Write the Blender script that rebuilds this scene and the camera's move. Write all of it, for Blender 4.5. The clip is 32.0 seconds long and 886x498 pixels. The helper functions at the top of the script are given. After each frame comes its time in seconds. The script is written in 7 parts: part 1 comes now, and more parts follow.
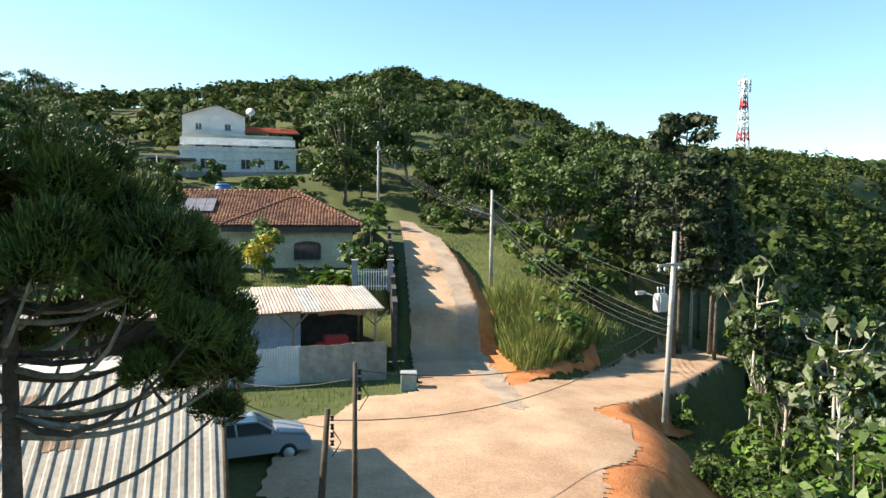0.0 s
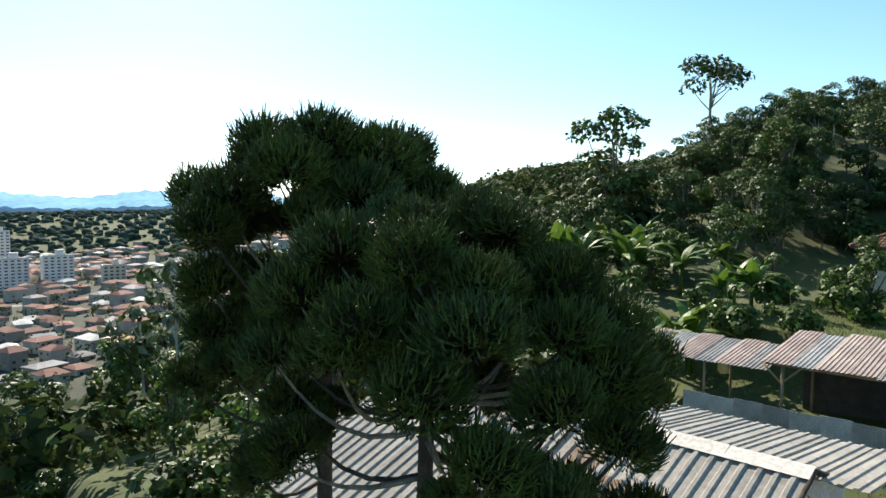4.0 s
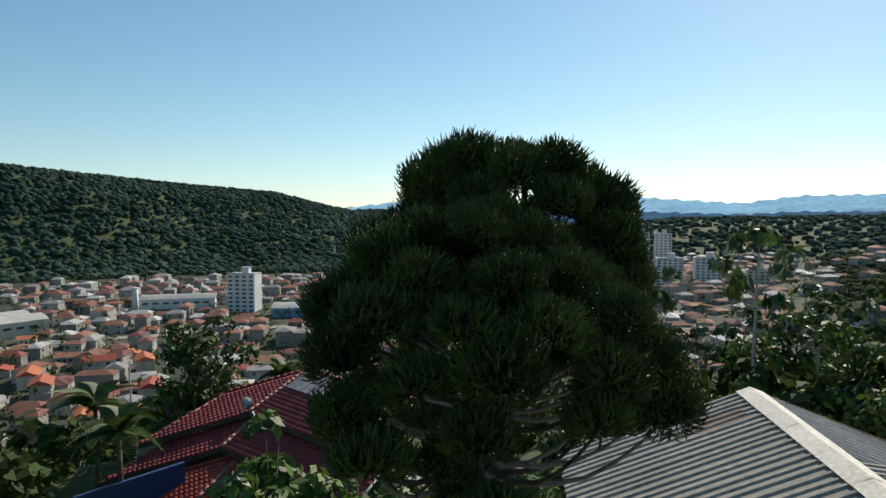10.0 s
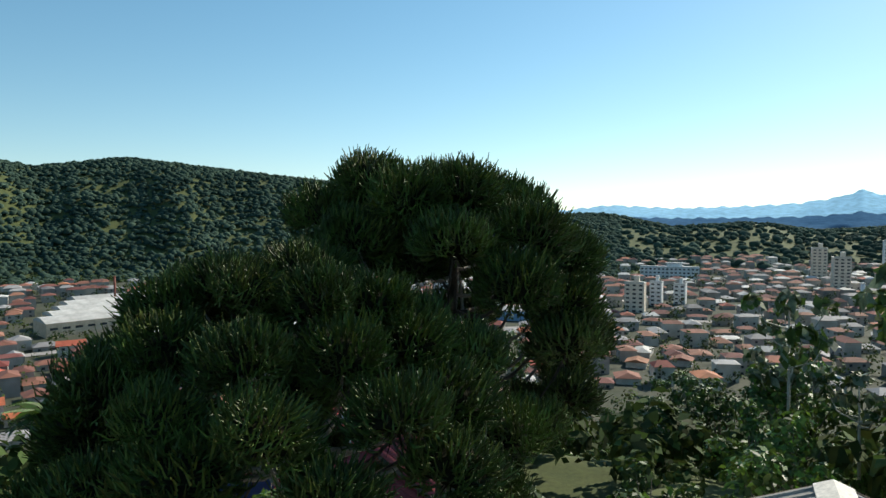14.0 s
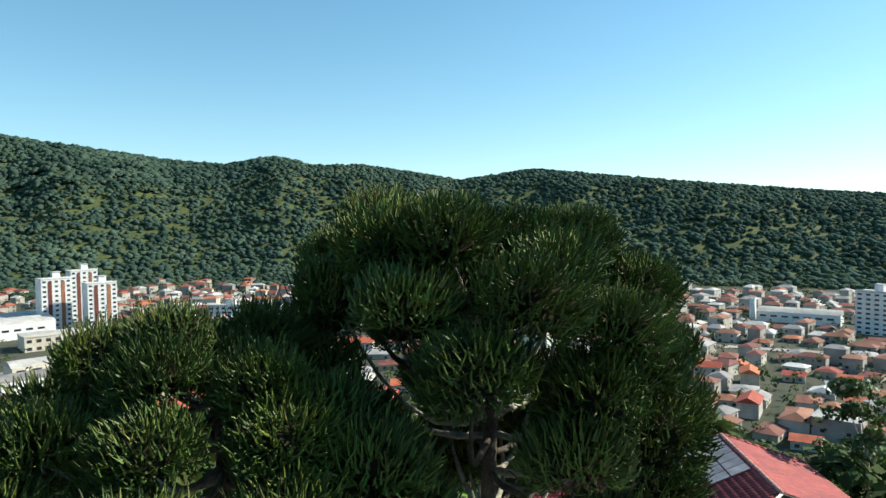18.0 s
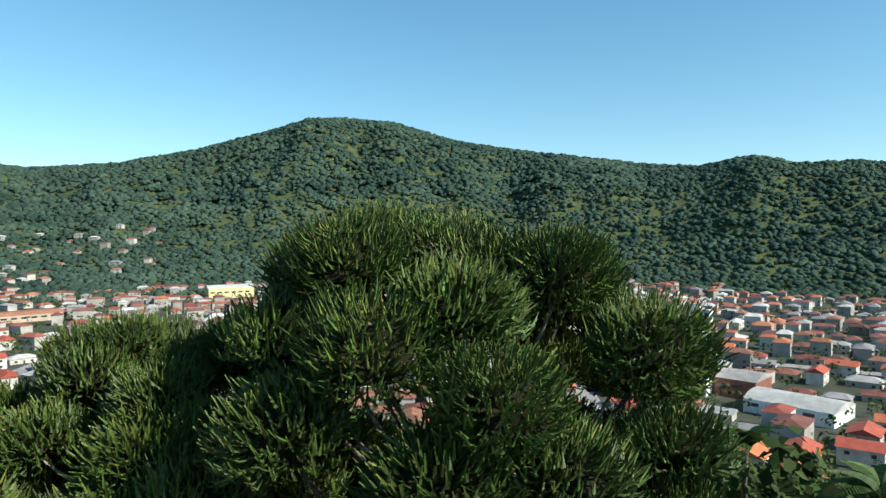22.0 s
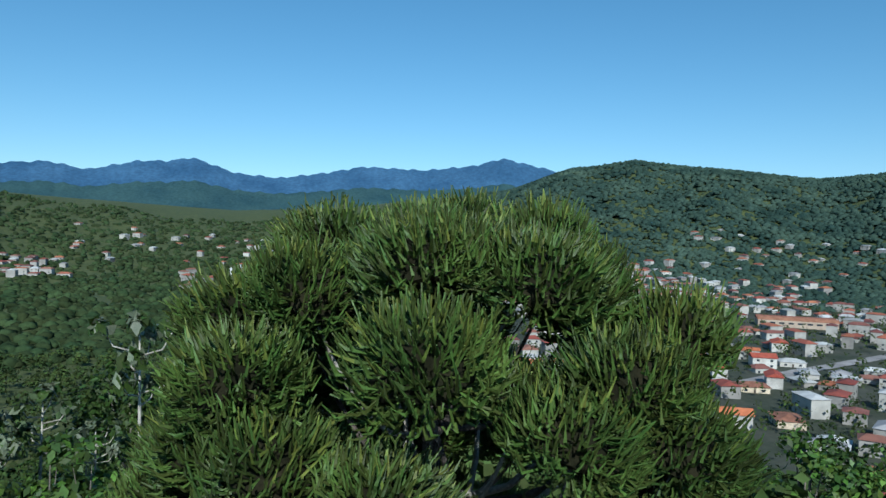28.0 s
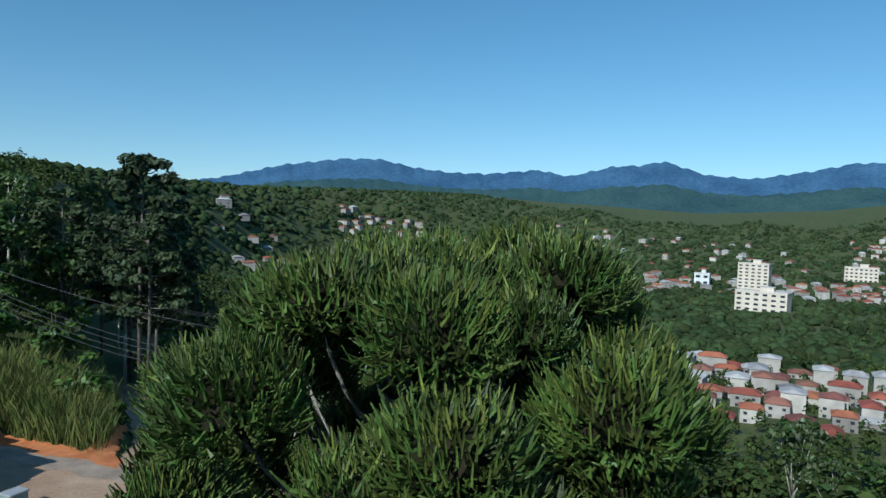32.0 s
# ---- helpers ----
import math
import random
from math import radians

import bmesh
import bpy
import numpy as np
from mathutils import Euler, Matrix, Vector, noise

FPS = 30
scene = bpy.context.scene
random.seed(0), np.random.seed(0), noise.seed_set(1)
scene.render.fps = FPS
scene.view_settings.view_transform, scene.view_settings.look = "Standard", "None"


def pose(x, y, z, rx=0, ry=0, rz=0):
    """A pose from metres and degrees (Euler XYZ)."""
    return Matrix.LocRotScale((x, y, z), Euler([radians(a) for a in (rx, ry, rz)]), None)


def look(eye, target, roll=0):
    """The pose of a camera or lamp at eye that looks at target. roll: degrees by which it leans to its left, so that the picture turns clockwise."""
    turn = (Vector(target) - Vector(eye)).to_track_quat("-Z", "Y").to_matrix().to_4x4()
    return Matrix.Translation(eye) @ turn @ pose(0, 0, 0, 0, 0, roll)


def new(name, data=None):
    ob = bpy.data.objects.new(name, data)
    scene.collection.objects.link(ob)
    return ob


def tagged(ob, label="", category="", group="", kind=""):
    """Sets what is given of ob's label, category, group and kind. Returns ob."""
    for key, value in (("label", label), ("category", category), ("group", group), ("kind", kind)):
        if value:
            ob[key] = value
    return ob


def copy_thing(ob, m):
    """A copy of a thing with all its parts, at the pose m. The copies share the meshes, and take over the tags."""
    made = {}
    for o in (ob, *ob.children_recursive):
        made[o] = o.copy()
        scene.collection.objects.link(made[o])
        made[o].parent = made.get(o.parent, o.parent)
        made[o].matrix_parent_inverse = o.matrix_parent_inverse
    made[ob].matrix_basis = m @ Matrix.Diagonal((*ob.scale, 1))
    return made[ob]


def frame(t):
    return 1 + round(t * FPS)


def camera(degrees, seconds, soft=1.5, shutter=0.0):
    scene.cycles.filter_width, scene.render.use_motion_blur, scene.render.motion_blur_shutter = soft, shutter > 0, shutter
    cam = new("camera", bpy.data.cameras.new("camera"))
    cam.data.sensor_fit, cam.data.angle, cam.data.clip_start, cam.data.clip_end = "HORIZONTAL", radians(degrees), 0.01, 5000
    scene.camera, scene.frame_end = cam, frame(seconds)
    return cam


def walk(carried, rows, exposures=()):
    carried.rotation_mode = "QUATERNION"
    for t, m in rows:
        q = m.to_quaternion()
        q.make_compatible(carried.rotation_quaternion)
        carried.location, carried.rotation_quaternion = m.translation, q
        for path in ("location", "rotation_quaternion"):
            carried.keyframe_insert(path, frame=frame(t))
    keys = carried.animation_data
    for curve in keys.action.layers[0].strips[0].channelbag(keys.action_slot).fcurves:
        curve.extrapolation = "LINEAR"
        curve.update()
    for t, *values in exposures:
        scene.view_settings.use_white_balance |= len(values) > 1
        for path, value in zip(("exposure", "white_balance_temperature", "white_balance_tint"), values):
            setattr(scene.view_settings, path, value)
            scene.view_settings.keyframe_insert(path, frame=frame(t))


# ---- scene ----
cam = camera(64.87, 32.0)
# seconds, x, y, z, heading to the left of +y, tilt, roll
PATH = [
    (0, 8.783, -10.441, 9.996, -5.014, -3.717, 0.524),
    (0.5, 8.810, -9.869, 10.180, 0.792, -3.717, 0.219),
    (1, 9.004, -9.181, 10.404, 13.480, -3.707, 0.165),
    (1.5, 9.292, -8.426, 10.593, 20.553, -3.689, 0.127),
    (2, 9.706, -7.619, 10.711, 23.733, -3.699, 0.290),
    (2.5, 10.388, -6.667, 10.777, 32.543, -3.703, 0.273),
    (3, 11.061, -5.838, 10.849, 41.321, -3.700, 0.146),
    (3.5, 11.677, -4.979, 10.950, 49.962, -3.746, 0.241),
    (4, 12.224, -4.114, 11.061, 58.541, -3.865, 0.348),
    (4.5, 12.648, -3.228, 11.148, 65.014, -3.795, 0.287),
    (6.5, 15.075, -0.171, 11.054, 81.237, -4.130, -0.274),
    (7, 15.164, 0.604, 11.114, 83.898, -4.103, -0.104),
    (7.5, 15.143, 1.546, 11.102, 89.095, -3.793, 0.243),
    (8, 15.153, 2.322, 11.068, 94.941, -3.614, 0.398),
    (8.5, 15.207, 3.006, 11.101, 100.820, -3.725, 0.108),
    (9, 15.202, 3.622, 11.104, 105.949, -3.663, -0.014),
    (9.5, 15.107, 4.330, 11.107, 108.471, -3.588, -0.067),
    (10, 14.905, 5.036, 11.124, 109.224, -3.555, -0.057),
    (10.5, 14.544, 5.673, 11.187, 110.626, -3.517, -0.024),
    (11, 14.051, 6.254, 11.242, 112.410, -3.446, -0.050),
    (11.5, 13.468, 6.819, 11.289, 114.416, -3.390, -0.097),
    (12, 12.800, 7.353, 11.342, 117.001, -3.328, -0.072),
    (12.5, 12.063, 7.843, 11.406, 119.394, -3.284, -0.110),
    (13, 11.272, 8.291, 11.465, 121.784, -3.249, -0.135),
    (13.5, 10.478, 8.687, 11.564, 123.999, -3.247, -0.129),
    (14, 9.622, 9.060, 11.701, 126.453, -3.272, -0.037),
    (14.5, 8.757, 9.418, 11.794, 129.288, -3.110, -0.289),
    (16.5, 5.783, 10.287, 11.848, 142.663, -2.905, -0.439),
    (17, 4.995, 10.476, 11.973, 148.583, -2.563, -0.970),
    (17.5, 4.191, 10.590, 12.133, 154.681, -2.423, -0.923),
    (18, 3.342, 10.653, 12.269, 158.498, -2.593, -0.683),
    (18.5, 2.563, 10.679, 12.325, 160.491, -2.626, -0.768),
    (19, 1.683, 10.628, 12.382, 165.820, -2.500, -0.788),
    (19.5, 0.868, 10.597, 12.437, 171.204, -2.344, -0.594),
    (20, 0.025, 10.490, 12.472, 176.511, -2.306, -0.434),
    (20.5, -0.813, 10.320, 12.492, 181.716, -2.214, -0.365),
    (21, -1.635, 10.110, 12.492, 186.649, -2.168, -0.314),
    (21.5, -2.428, 9.860, 12.483, 191.205, -2.107, -0.266),
    (22, -3.163, 9.531, 12.476, 196.109, -2.090, -0.237),
    (22.5, -3.890, 9.231, 12.467, 200.294, -2.069, -0.147),
    (23, -4.638, 8.903, 12.457, 205.291, -2.008, -0.081),
    (23.5, -5.318, 8.520, 12.456, 209.660, -1.932, 0.009),
    (24, -5.942, 8.110, 12.442, 214.763, -1.871, 0.133),
    (24.5, -6.518, 7.643, 12.425, 220.340, -1.809, 0.303),
    (25, -7.014, 7.127, 12.449, 225.463, -1.826, 0.394),
    (25.5, -7.472, 6.579, 12.459, 230.475, -1.819, 0.509),
    (27.5, -8.248, 3.773, 12.322, 250.193, -1.793, 1.178),
    (28, -8.426, 3.206, 12.293, 255.318, -1.854, 1.375),
    (28.5, -8.546, 2.593, 12.303, 260.786, -1.975, 1.587),
    (29, -8.617, 1.965, 12.339, 266.585, -2.082, 1.680),
    (29.5, -8.627, 1.341, 12.381, 272.222, -2.242, 1.542),
    (30, -8.584, 0.732, 12.416, 276.776, -2.288, 1.654),
    (30.5, -8.466, 0.122, 12.488, 281.365, -2.417, 1.683),
    (31, -8.276, -0.504, 12.566, 284.832, -2.482, 1.723),
    (31.5, -8.046, -1.126, 12.660, 288.485, -2.575, 1.745),
    (32, -7.832, -1.761, 12.785, 292.509, -2.680, 1.849),
]
walk(cam, [(t, pose(x, y, z, 90 + tilt, 0, turn) @ pose(0, 0, 0, 0, 0, roll)) for t, x, y, z, turn, tilt, roll in PATH], [(0.0, 1.35, 7400, 11), (4.0, 0.85, 6900, 10), (8.0, 0.0, 6900, 10), (12.0, 0.1, 6800, 7), (17.0, 0.7, 6700, 4), (20.0, 0.8, 6700, 3), (24.0, 0.35, 5800, 3), (28.0, -0.05, 5400, 3), (30.0, -0.1, 5500, 4), (32.0, -0.1, 5500, 4)])

# ---- light ----
SUN_AZ, SUN_EL = 80.0, 36.0
world = bpy.data.worlds.new("sky")
scene.world = world
world.use_nodes = True
wn = world.node_tree.nodes
wn.clear()
sky = wn.new("ShaderNodeTexSky")
sky.sky_type, sky.sun_disc = "NISHITA", False
sky.sun_elevation, sky.sun_rotation = radians(SUN_EL), radians(-SUN_AZ)
sky.altitude, sky.air_density, sky.dust_density, sky.ozone_density = 200, 1.0, 0.25, 1.5
wb = wn.new("ShaderNodeBackground")
wb.inputs["Strength"].default_value = 0.113
wo = wn.new("ShaderNodeOutputWorld")
view = wn.new("ShaderNodeTexCoord")
lift = wn.new("ShaderNodeMapping")
lift.inputs["Location"].default_value, lift.inputs["Scale"].default_value = (0, 0, 0.045), (1, 1, 0.95)
world.node_tree.links.new(view.outputs["Generated"], lift.inputs["Vector"])
world.node_tree.links.new(lift.outputs[0], sky.inputs["Vector"])
grade = wn.new("ShaderNodeHueSaturation")
grade.inputs["Hue"].default_value, grade.inputs["Saturation"].default_value = 0.486, 1.19
world.node_tree.links.new(sky.outputs[0], grade.inputs["Color"])
world.node_tree.links.new(grade.outputs[0], wb.inputs[0])
world.node_tree.links.new(wb.outputs[0], wo.inputs[0])
sun = new("sun", bpy.data.lights.new("sun", "SUN"))
sun.data.energy, sun.data.angle, sun.data.color = 4.8, radians(0.53), (1.0, 0.94, 0.84)
sun_from = Vector((-math.sin(radians(SUN_AZ)) * math.cos(radians(SUN_EL)), math.cos(radians(SUN_AZ)) * math.cos(radians(SUN_EL)), math.sin(radians(SUN_EL))))
sun.matrix_world = look(sun_from * 60, (0, 0, 0))


# ---- materials ----
def surface(name, c1, c2, scale=1.0, rough=0.85, bump=0.15, fine=18.0, metal=0.0, rnd=0.0, island=0.0, spec=0.4, glow=0.0, leaf=0.0, c3=None):
    """A two-scale mottled surface: c1 to c2 over noise of the given scale, grain and relief, and spread from piece to piece."""
    m = bpy.data.materials.new(name)
    m.use_nodes = True
    nt = m.node_tree
    n, l = nt.nodes, nt.links
    b = n["Principled BSDF"]
    co = n.new("ShaderNodeTexCoord")
    big = n.new("ShaderNodeTexNoise")
    big.inputs["Scale"].default_value, big.inputs["Detail"].default_value, big.inputs["Roughness"].default_value = scale, 5, 0.62
    small = n.new("ShaderNodeTexNoise")
    small.inputs["Scale"].default_value, small.inputs["Detail"].default_value = fine * scale, 4
    for t in (big, small):
        l.new(co.outputs["Object"], t.inputs["Vector"])
    ramp = n.new("ShaderNodeValToRGB")
    ramp.color_ramp.elements[0].position, ramp.color_ramp.elements[1].position = 0.33, 0.68
    ramp.color_ramp.elements[0].color, ramp.color_ramp.elements[1].color = (*c1, 1), (*c2, 1)
    if c3:
        e = ramp.color_ramp.elements.new(0.86)
        e.color = (*c3, 1)
    l.new(big.outputs[0], ramp.inputs[0])
    hsv = n.new("ShaderNodeHueSaturation")
    l.new(ramp.outputs[0], hsv.inputs["Color"])
    grain = n.new("ShaderNodeMapRange")
    grain.inputs[1].default_value, grain.inputs[2].default_value, grain.inputs[3].default_value, grain.inputs[4].default_value = 0.3, 0.7, 0.82, 1.18
    l.new(small.outputs[0], grain.inputs[0])
    value = grain.outputs[0]
    for amount, kind in ((rnd, "ShaderNodeObjectInfo"), (island, "ShaderNodeNewGeometry")):
        if amount:
            info = n.new(kind)
            spread = n.new("ShaderNodeMapRange")
            spread.inputs[3].default_value, spread.inputs[4].default_value = 1 - amount, 1 + amount
            l.new(info.outputs["Random" if kind == "ShaderNodeObjectInfo" else "Random Per Island"], spread.inputs[0])
            mul = n.new("ShaderNodeMath")
            mul.operation = "MULTIPLY"
            l.new(value, mul.inputs[0])
            l.new(spread.outputs[0], mul.inputs[1])
            value = mul.outputs[0]
            hue = n.new("ShaderNodeMapRange")
            hue.inputs[3].default_value, hue.inputs[4].default_value = 0.5 - 0.05 * amount, 0.5 + 0.05 * amount
            l.new(info.outputs["Random" if kind == "ShaderNodeObjectInfo" else "Random Per Island"], hue.inputs[0])
            l.new(hue.outputs[0], hsv.inputs["Hue"])
    l.new(value, hsv.inputs["Value"])
    l.new(hsv.outputs[0], b.inputs["Base Color"])
    b.inputs["Roughness"].default_value, b.inputs["Metallic"].default_value = rough, metal
    b.inputs["Specular IOR Level"].default_value = spec
    if bump:
        bp = n.new("ShaderNodeBump")
        bp.inputs["Strength"].default_value, bp.inputs["Distance"].default_value = bump, 0.05
        l.new(small.outputs[0], bp.inputs["Height"])
        l.new(bp.outputs[0], b.inputs["Normal"])
    if glow:
        l.new(hsv.outputs[0], b.inputs["Emission Color"])
        b.inputs["Emission Strength"].default_value = glow
    if leaf:
        tr = n.new("ShaderNodeBsdfTranslucent")
        l.new(hsv.outputs[0], tr.inputs["Color"])
        mx = n.new("ShaderNodeMixShader")
        mx.inputs[0].default_value = leaf
        out = n["Material Output"]
        l.new(b.outputs[0], mx.inputs[1])
        l.new(tr.outputs[0], mx.inputs[2])
        l.new(mx.outputs[0], out.inputs["Surface"])
    return m


def plain(name, c, rough=0.5, metal=0.0, spec=0.5):
    m = bpy.data.materials.new(name)
    m.use_nodes = True
    b = m.node_tree.nodes["Principled BSDF"]
    b.inputs["Base Color"].default_value = (*c, 1)
    b.inputs["Roughness"].default_value, b.inputs["Metallic"].default_value = rough, metal
    b.inputs["Specular IOR Level"].default_value = spec
    return m


M_GLASS = plain("window_glass", (0.03, 0.04, 0.05), 0.08, 0.0, 0.8)
M_DARK = plain("opening_shade_black", (0.015, 0.015, 0.017), 0.9)
M_NEEDLE = surface("araucaria_needles", (0.036, 0.064, 0.012), (0.102, 0.144, 0.026), 0.8, 0.55, 0.2, 30, rnd=0.2, island=0.5, spec=0.4, leaf=0.10)
M_TIP = surface("araucaria_young_needles", (0.10, 0.14, 0.022), (0.19, 0.21, 0.036), 1.5, 0.6, 0.2, 20, island=0.3, leaf=0.1)
M_BARK = surface("araucaria_bark", (0.055, 0.045, 0.038), (0.13, 0.105, 0.085), 3, 0.95, 0.8, 8)
M_BRANCH = surface("pale_branch_bark", (0.20, 0.18, 0.15), (0.40, 0.37, 0.31), 4, 0.9, 0.5, 8)
M_TRUNK = surface("grey_bark", (0.08, 0.07, 0.055), (0.22, 0.19, 0.15), 2.5, 0.95, 0.6, 8, rnd=0.2)
M_PALE = surface("pale_bark", (0.30, 0.27, 0.22), (0.52, 0.48, 0.40), 2.5, 0.9, 0.4, 8, rnd=0.15)
M_LEAF = surface("broad_leaves", (0.030, 0.060, 0.012), (0.075, 0.12, 0.022), 0.9, 0.55, 0.1, 12, rnd=0.3, island=0.4, spec=0.35, leaf=0.25)
M_LEAF_BRIGHT = surface("bright_leaves", (0.06, 0.13, 0.015), (0.13, 0.20, 0.03), 0.9, 0.5, 0.1, 12, rnd=0.25, island=0.4, leaf=0.3)
M_LEAF_YELLOW = surface("yellow_leaves", (0.25, 0.22, 0.015), (0.45, 0.36, 0.03), 1.2, 0.5, 0.1, 12, island=0.3, leaf=0.3)
M_LEAF_GREY = surface("grey_leaves", (0.10, 0.13, 0.07), (0.22, 0.24, 0.15), 1.0, 0.5, 0.1, 12, rnd=0.2, island=0.3, leaf=0.2)
M_PINE = surface("pine_needles", (0.022, 0.040, 0.012), (0.055, 0.075, 0.025), 0.9, 0.7, 0.2, 20, rnd=0.2, island=0.4, leaf=0.1)
# far woods: the haze of distance is put into this bluish base colour
M_WOODS_HAZED = surface("hazed_woodland_canopy", (0.023, 0.043, 0.035), (0.064, 0.096, 0.068), 0.012, 0.95, 0.0, 20, island=0.18, spec=0.03, c3=(0.085, 0.105, 0.05))
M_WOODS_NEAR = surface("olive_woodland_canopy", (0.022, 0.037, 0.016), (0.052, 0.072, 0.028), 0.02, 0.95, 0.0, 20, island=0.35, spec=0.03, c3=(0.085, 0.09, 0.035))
M_CANOPY = surface("tree_canopy", (0.026, 0.046, 0.013), (0.080, 0.108, 0.026), 0.03, 0.8, 0.0, 40, island=0.45, spec=0.2, leaf=0.2, c3=(0.14, 0.145, 0.04))
M_GRASS = surface("rough_grass", (0.038, 0.056, 0.014), (0.088, 0.100, 0.028), 0.10, 0.95, 0.5, 30, c3=(0.11, 0.10, 0.05))


# ---- the land ----
CREST_NEAR = ((0, 8.8, 330), (9, 8.5, 320), (16, 6.9, 260), (22, 7.4, 170), (27, 8.0, 120), (31, 6.6, 115), (38, 3.7, 115), (46, -1.6, 120), (50, -3.4, 150), (54, -3.2, 240), (58, -2.2, 420), (63, -0.7, 900),
              (75, -0.5, 1500), (90, -0.8, 1500), (98, -1.5, 1400), (102, -0.8, 1300), (108, -1.3, 1400), (113, -0.1, 1700), (117, -0.2, 1400), (123, 1.3, 1300), (131, 2.0, 1300), (138, 2.7, 1250), (147, 3.7, 1250))
CREST_FAR = ((151, 4.1, 1300), (157, 3.3, 1400), (165, 4.6, 1350), (169, 4.6, 1350), (172, 5.2, 1400), (176, 4.5, 1500), (180, 4.8, 1600), (187, 5.7, 1700), (195, 6.8, 1900), (200, 8.2, 2000),
             (204, 8.6, 2000), (207, 8.3, 2000), (212, 6.9, 2000), (217, 5.6, 2000), (221, 4.7, 2100), (227, 4.2, 2200), (235, 5.1, 2000), (240, 5.7, 1900), (245, 5.0, 1900), (250, 3.3, 2000))
CREST_EAST = ((256, 2.6, 2200), (264, 1.6, 2400), (272, 1.2, 2400), (280, 1.6, 2200), (290, 2.2, 1700), (300, 2.3, 1300), (308, 2.2, 1000), (316, 2.6, 700), (324, 3.2, 480), (332, 3.8, 400), (340, 4.9, 360), (346, 7.0, 340), (351, 8.9, 330), (356, 9.5, 330), (360, 8.8, 330))
CREST = np.array(CREST_NEAR + CREST_FAR + CREST_EAST)
ROAD_LINE = ((13.2, 20.0, 0.75), (12.9, 25.0, 1.3), (12.6, 30.0, 2.6), (12.4, 36.0, 4.3), (12.0, 42.0, 5.9), (11.4, 48.0, 7.1), (9.5, 56.0, 7.8), (5.5, 66.0, 8.6))
SIDE_LINE = ((15.5, 20.5, 0.7), (20.5, 24.5, 0.25), (25.0, 29.5, -0.1), (30.0, 36.0, -0.8), (38.0, 47.0, -2.0))
LANE_LINE = ((13.5, 17.0, 0.75), (11.0, 9.0, 0.7), (9.0, 0.0, 0.0), (8.0, -8.0, -1.0))


def smooth(a, b, x):
    t = np.clip((x - a) / (b - a), 0, 1)
    return t * t * (3 - 2 * t)


def ripple(x, y, size, seed=0.0):
    """Soft unevenness from a few crossing waves."""
    u, v = x / size + seed, y / size - seed * 0.7
    return (np.sin(u * 1.7 + 1.3 * np.sin(v * 1.1)) + np.sin(v * 2.3 + 1.7 * np.sin(u * 0.9 + 2)) + 0.5 * np.sin(3.1 * u + 2.7 * v) + 0.5 * np.sin(4.3 * v - 3.7 * u)) / 3


def near_line(x, y, line):
    """Distance from a way's middle line and its height there."""
    best, height = np.full(np.shape(x), 1e9), np.zeros(np.shape(x))
    for (ax, ay, az), (bx, by, bz) in zip(line, line[1:]):
        s = np.clip(((x - ax) * (bx - ax) + (y - ay) * (by - ay)) / ((bx - ax) ** 2 + (by - ay) ** 2), 0, 1)
        d = np.hypot(x - ax - s * (bx - ax), y - ay - s * (by - ay))
        height = np.where(d < best, az + s * (bz - az), height)
        best = np.minimum(best, d)
    return best, height


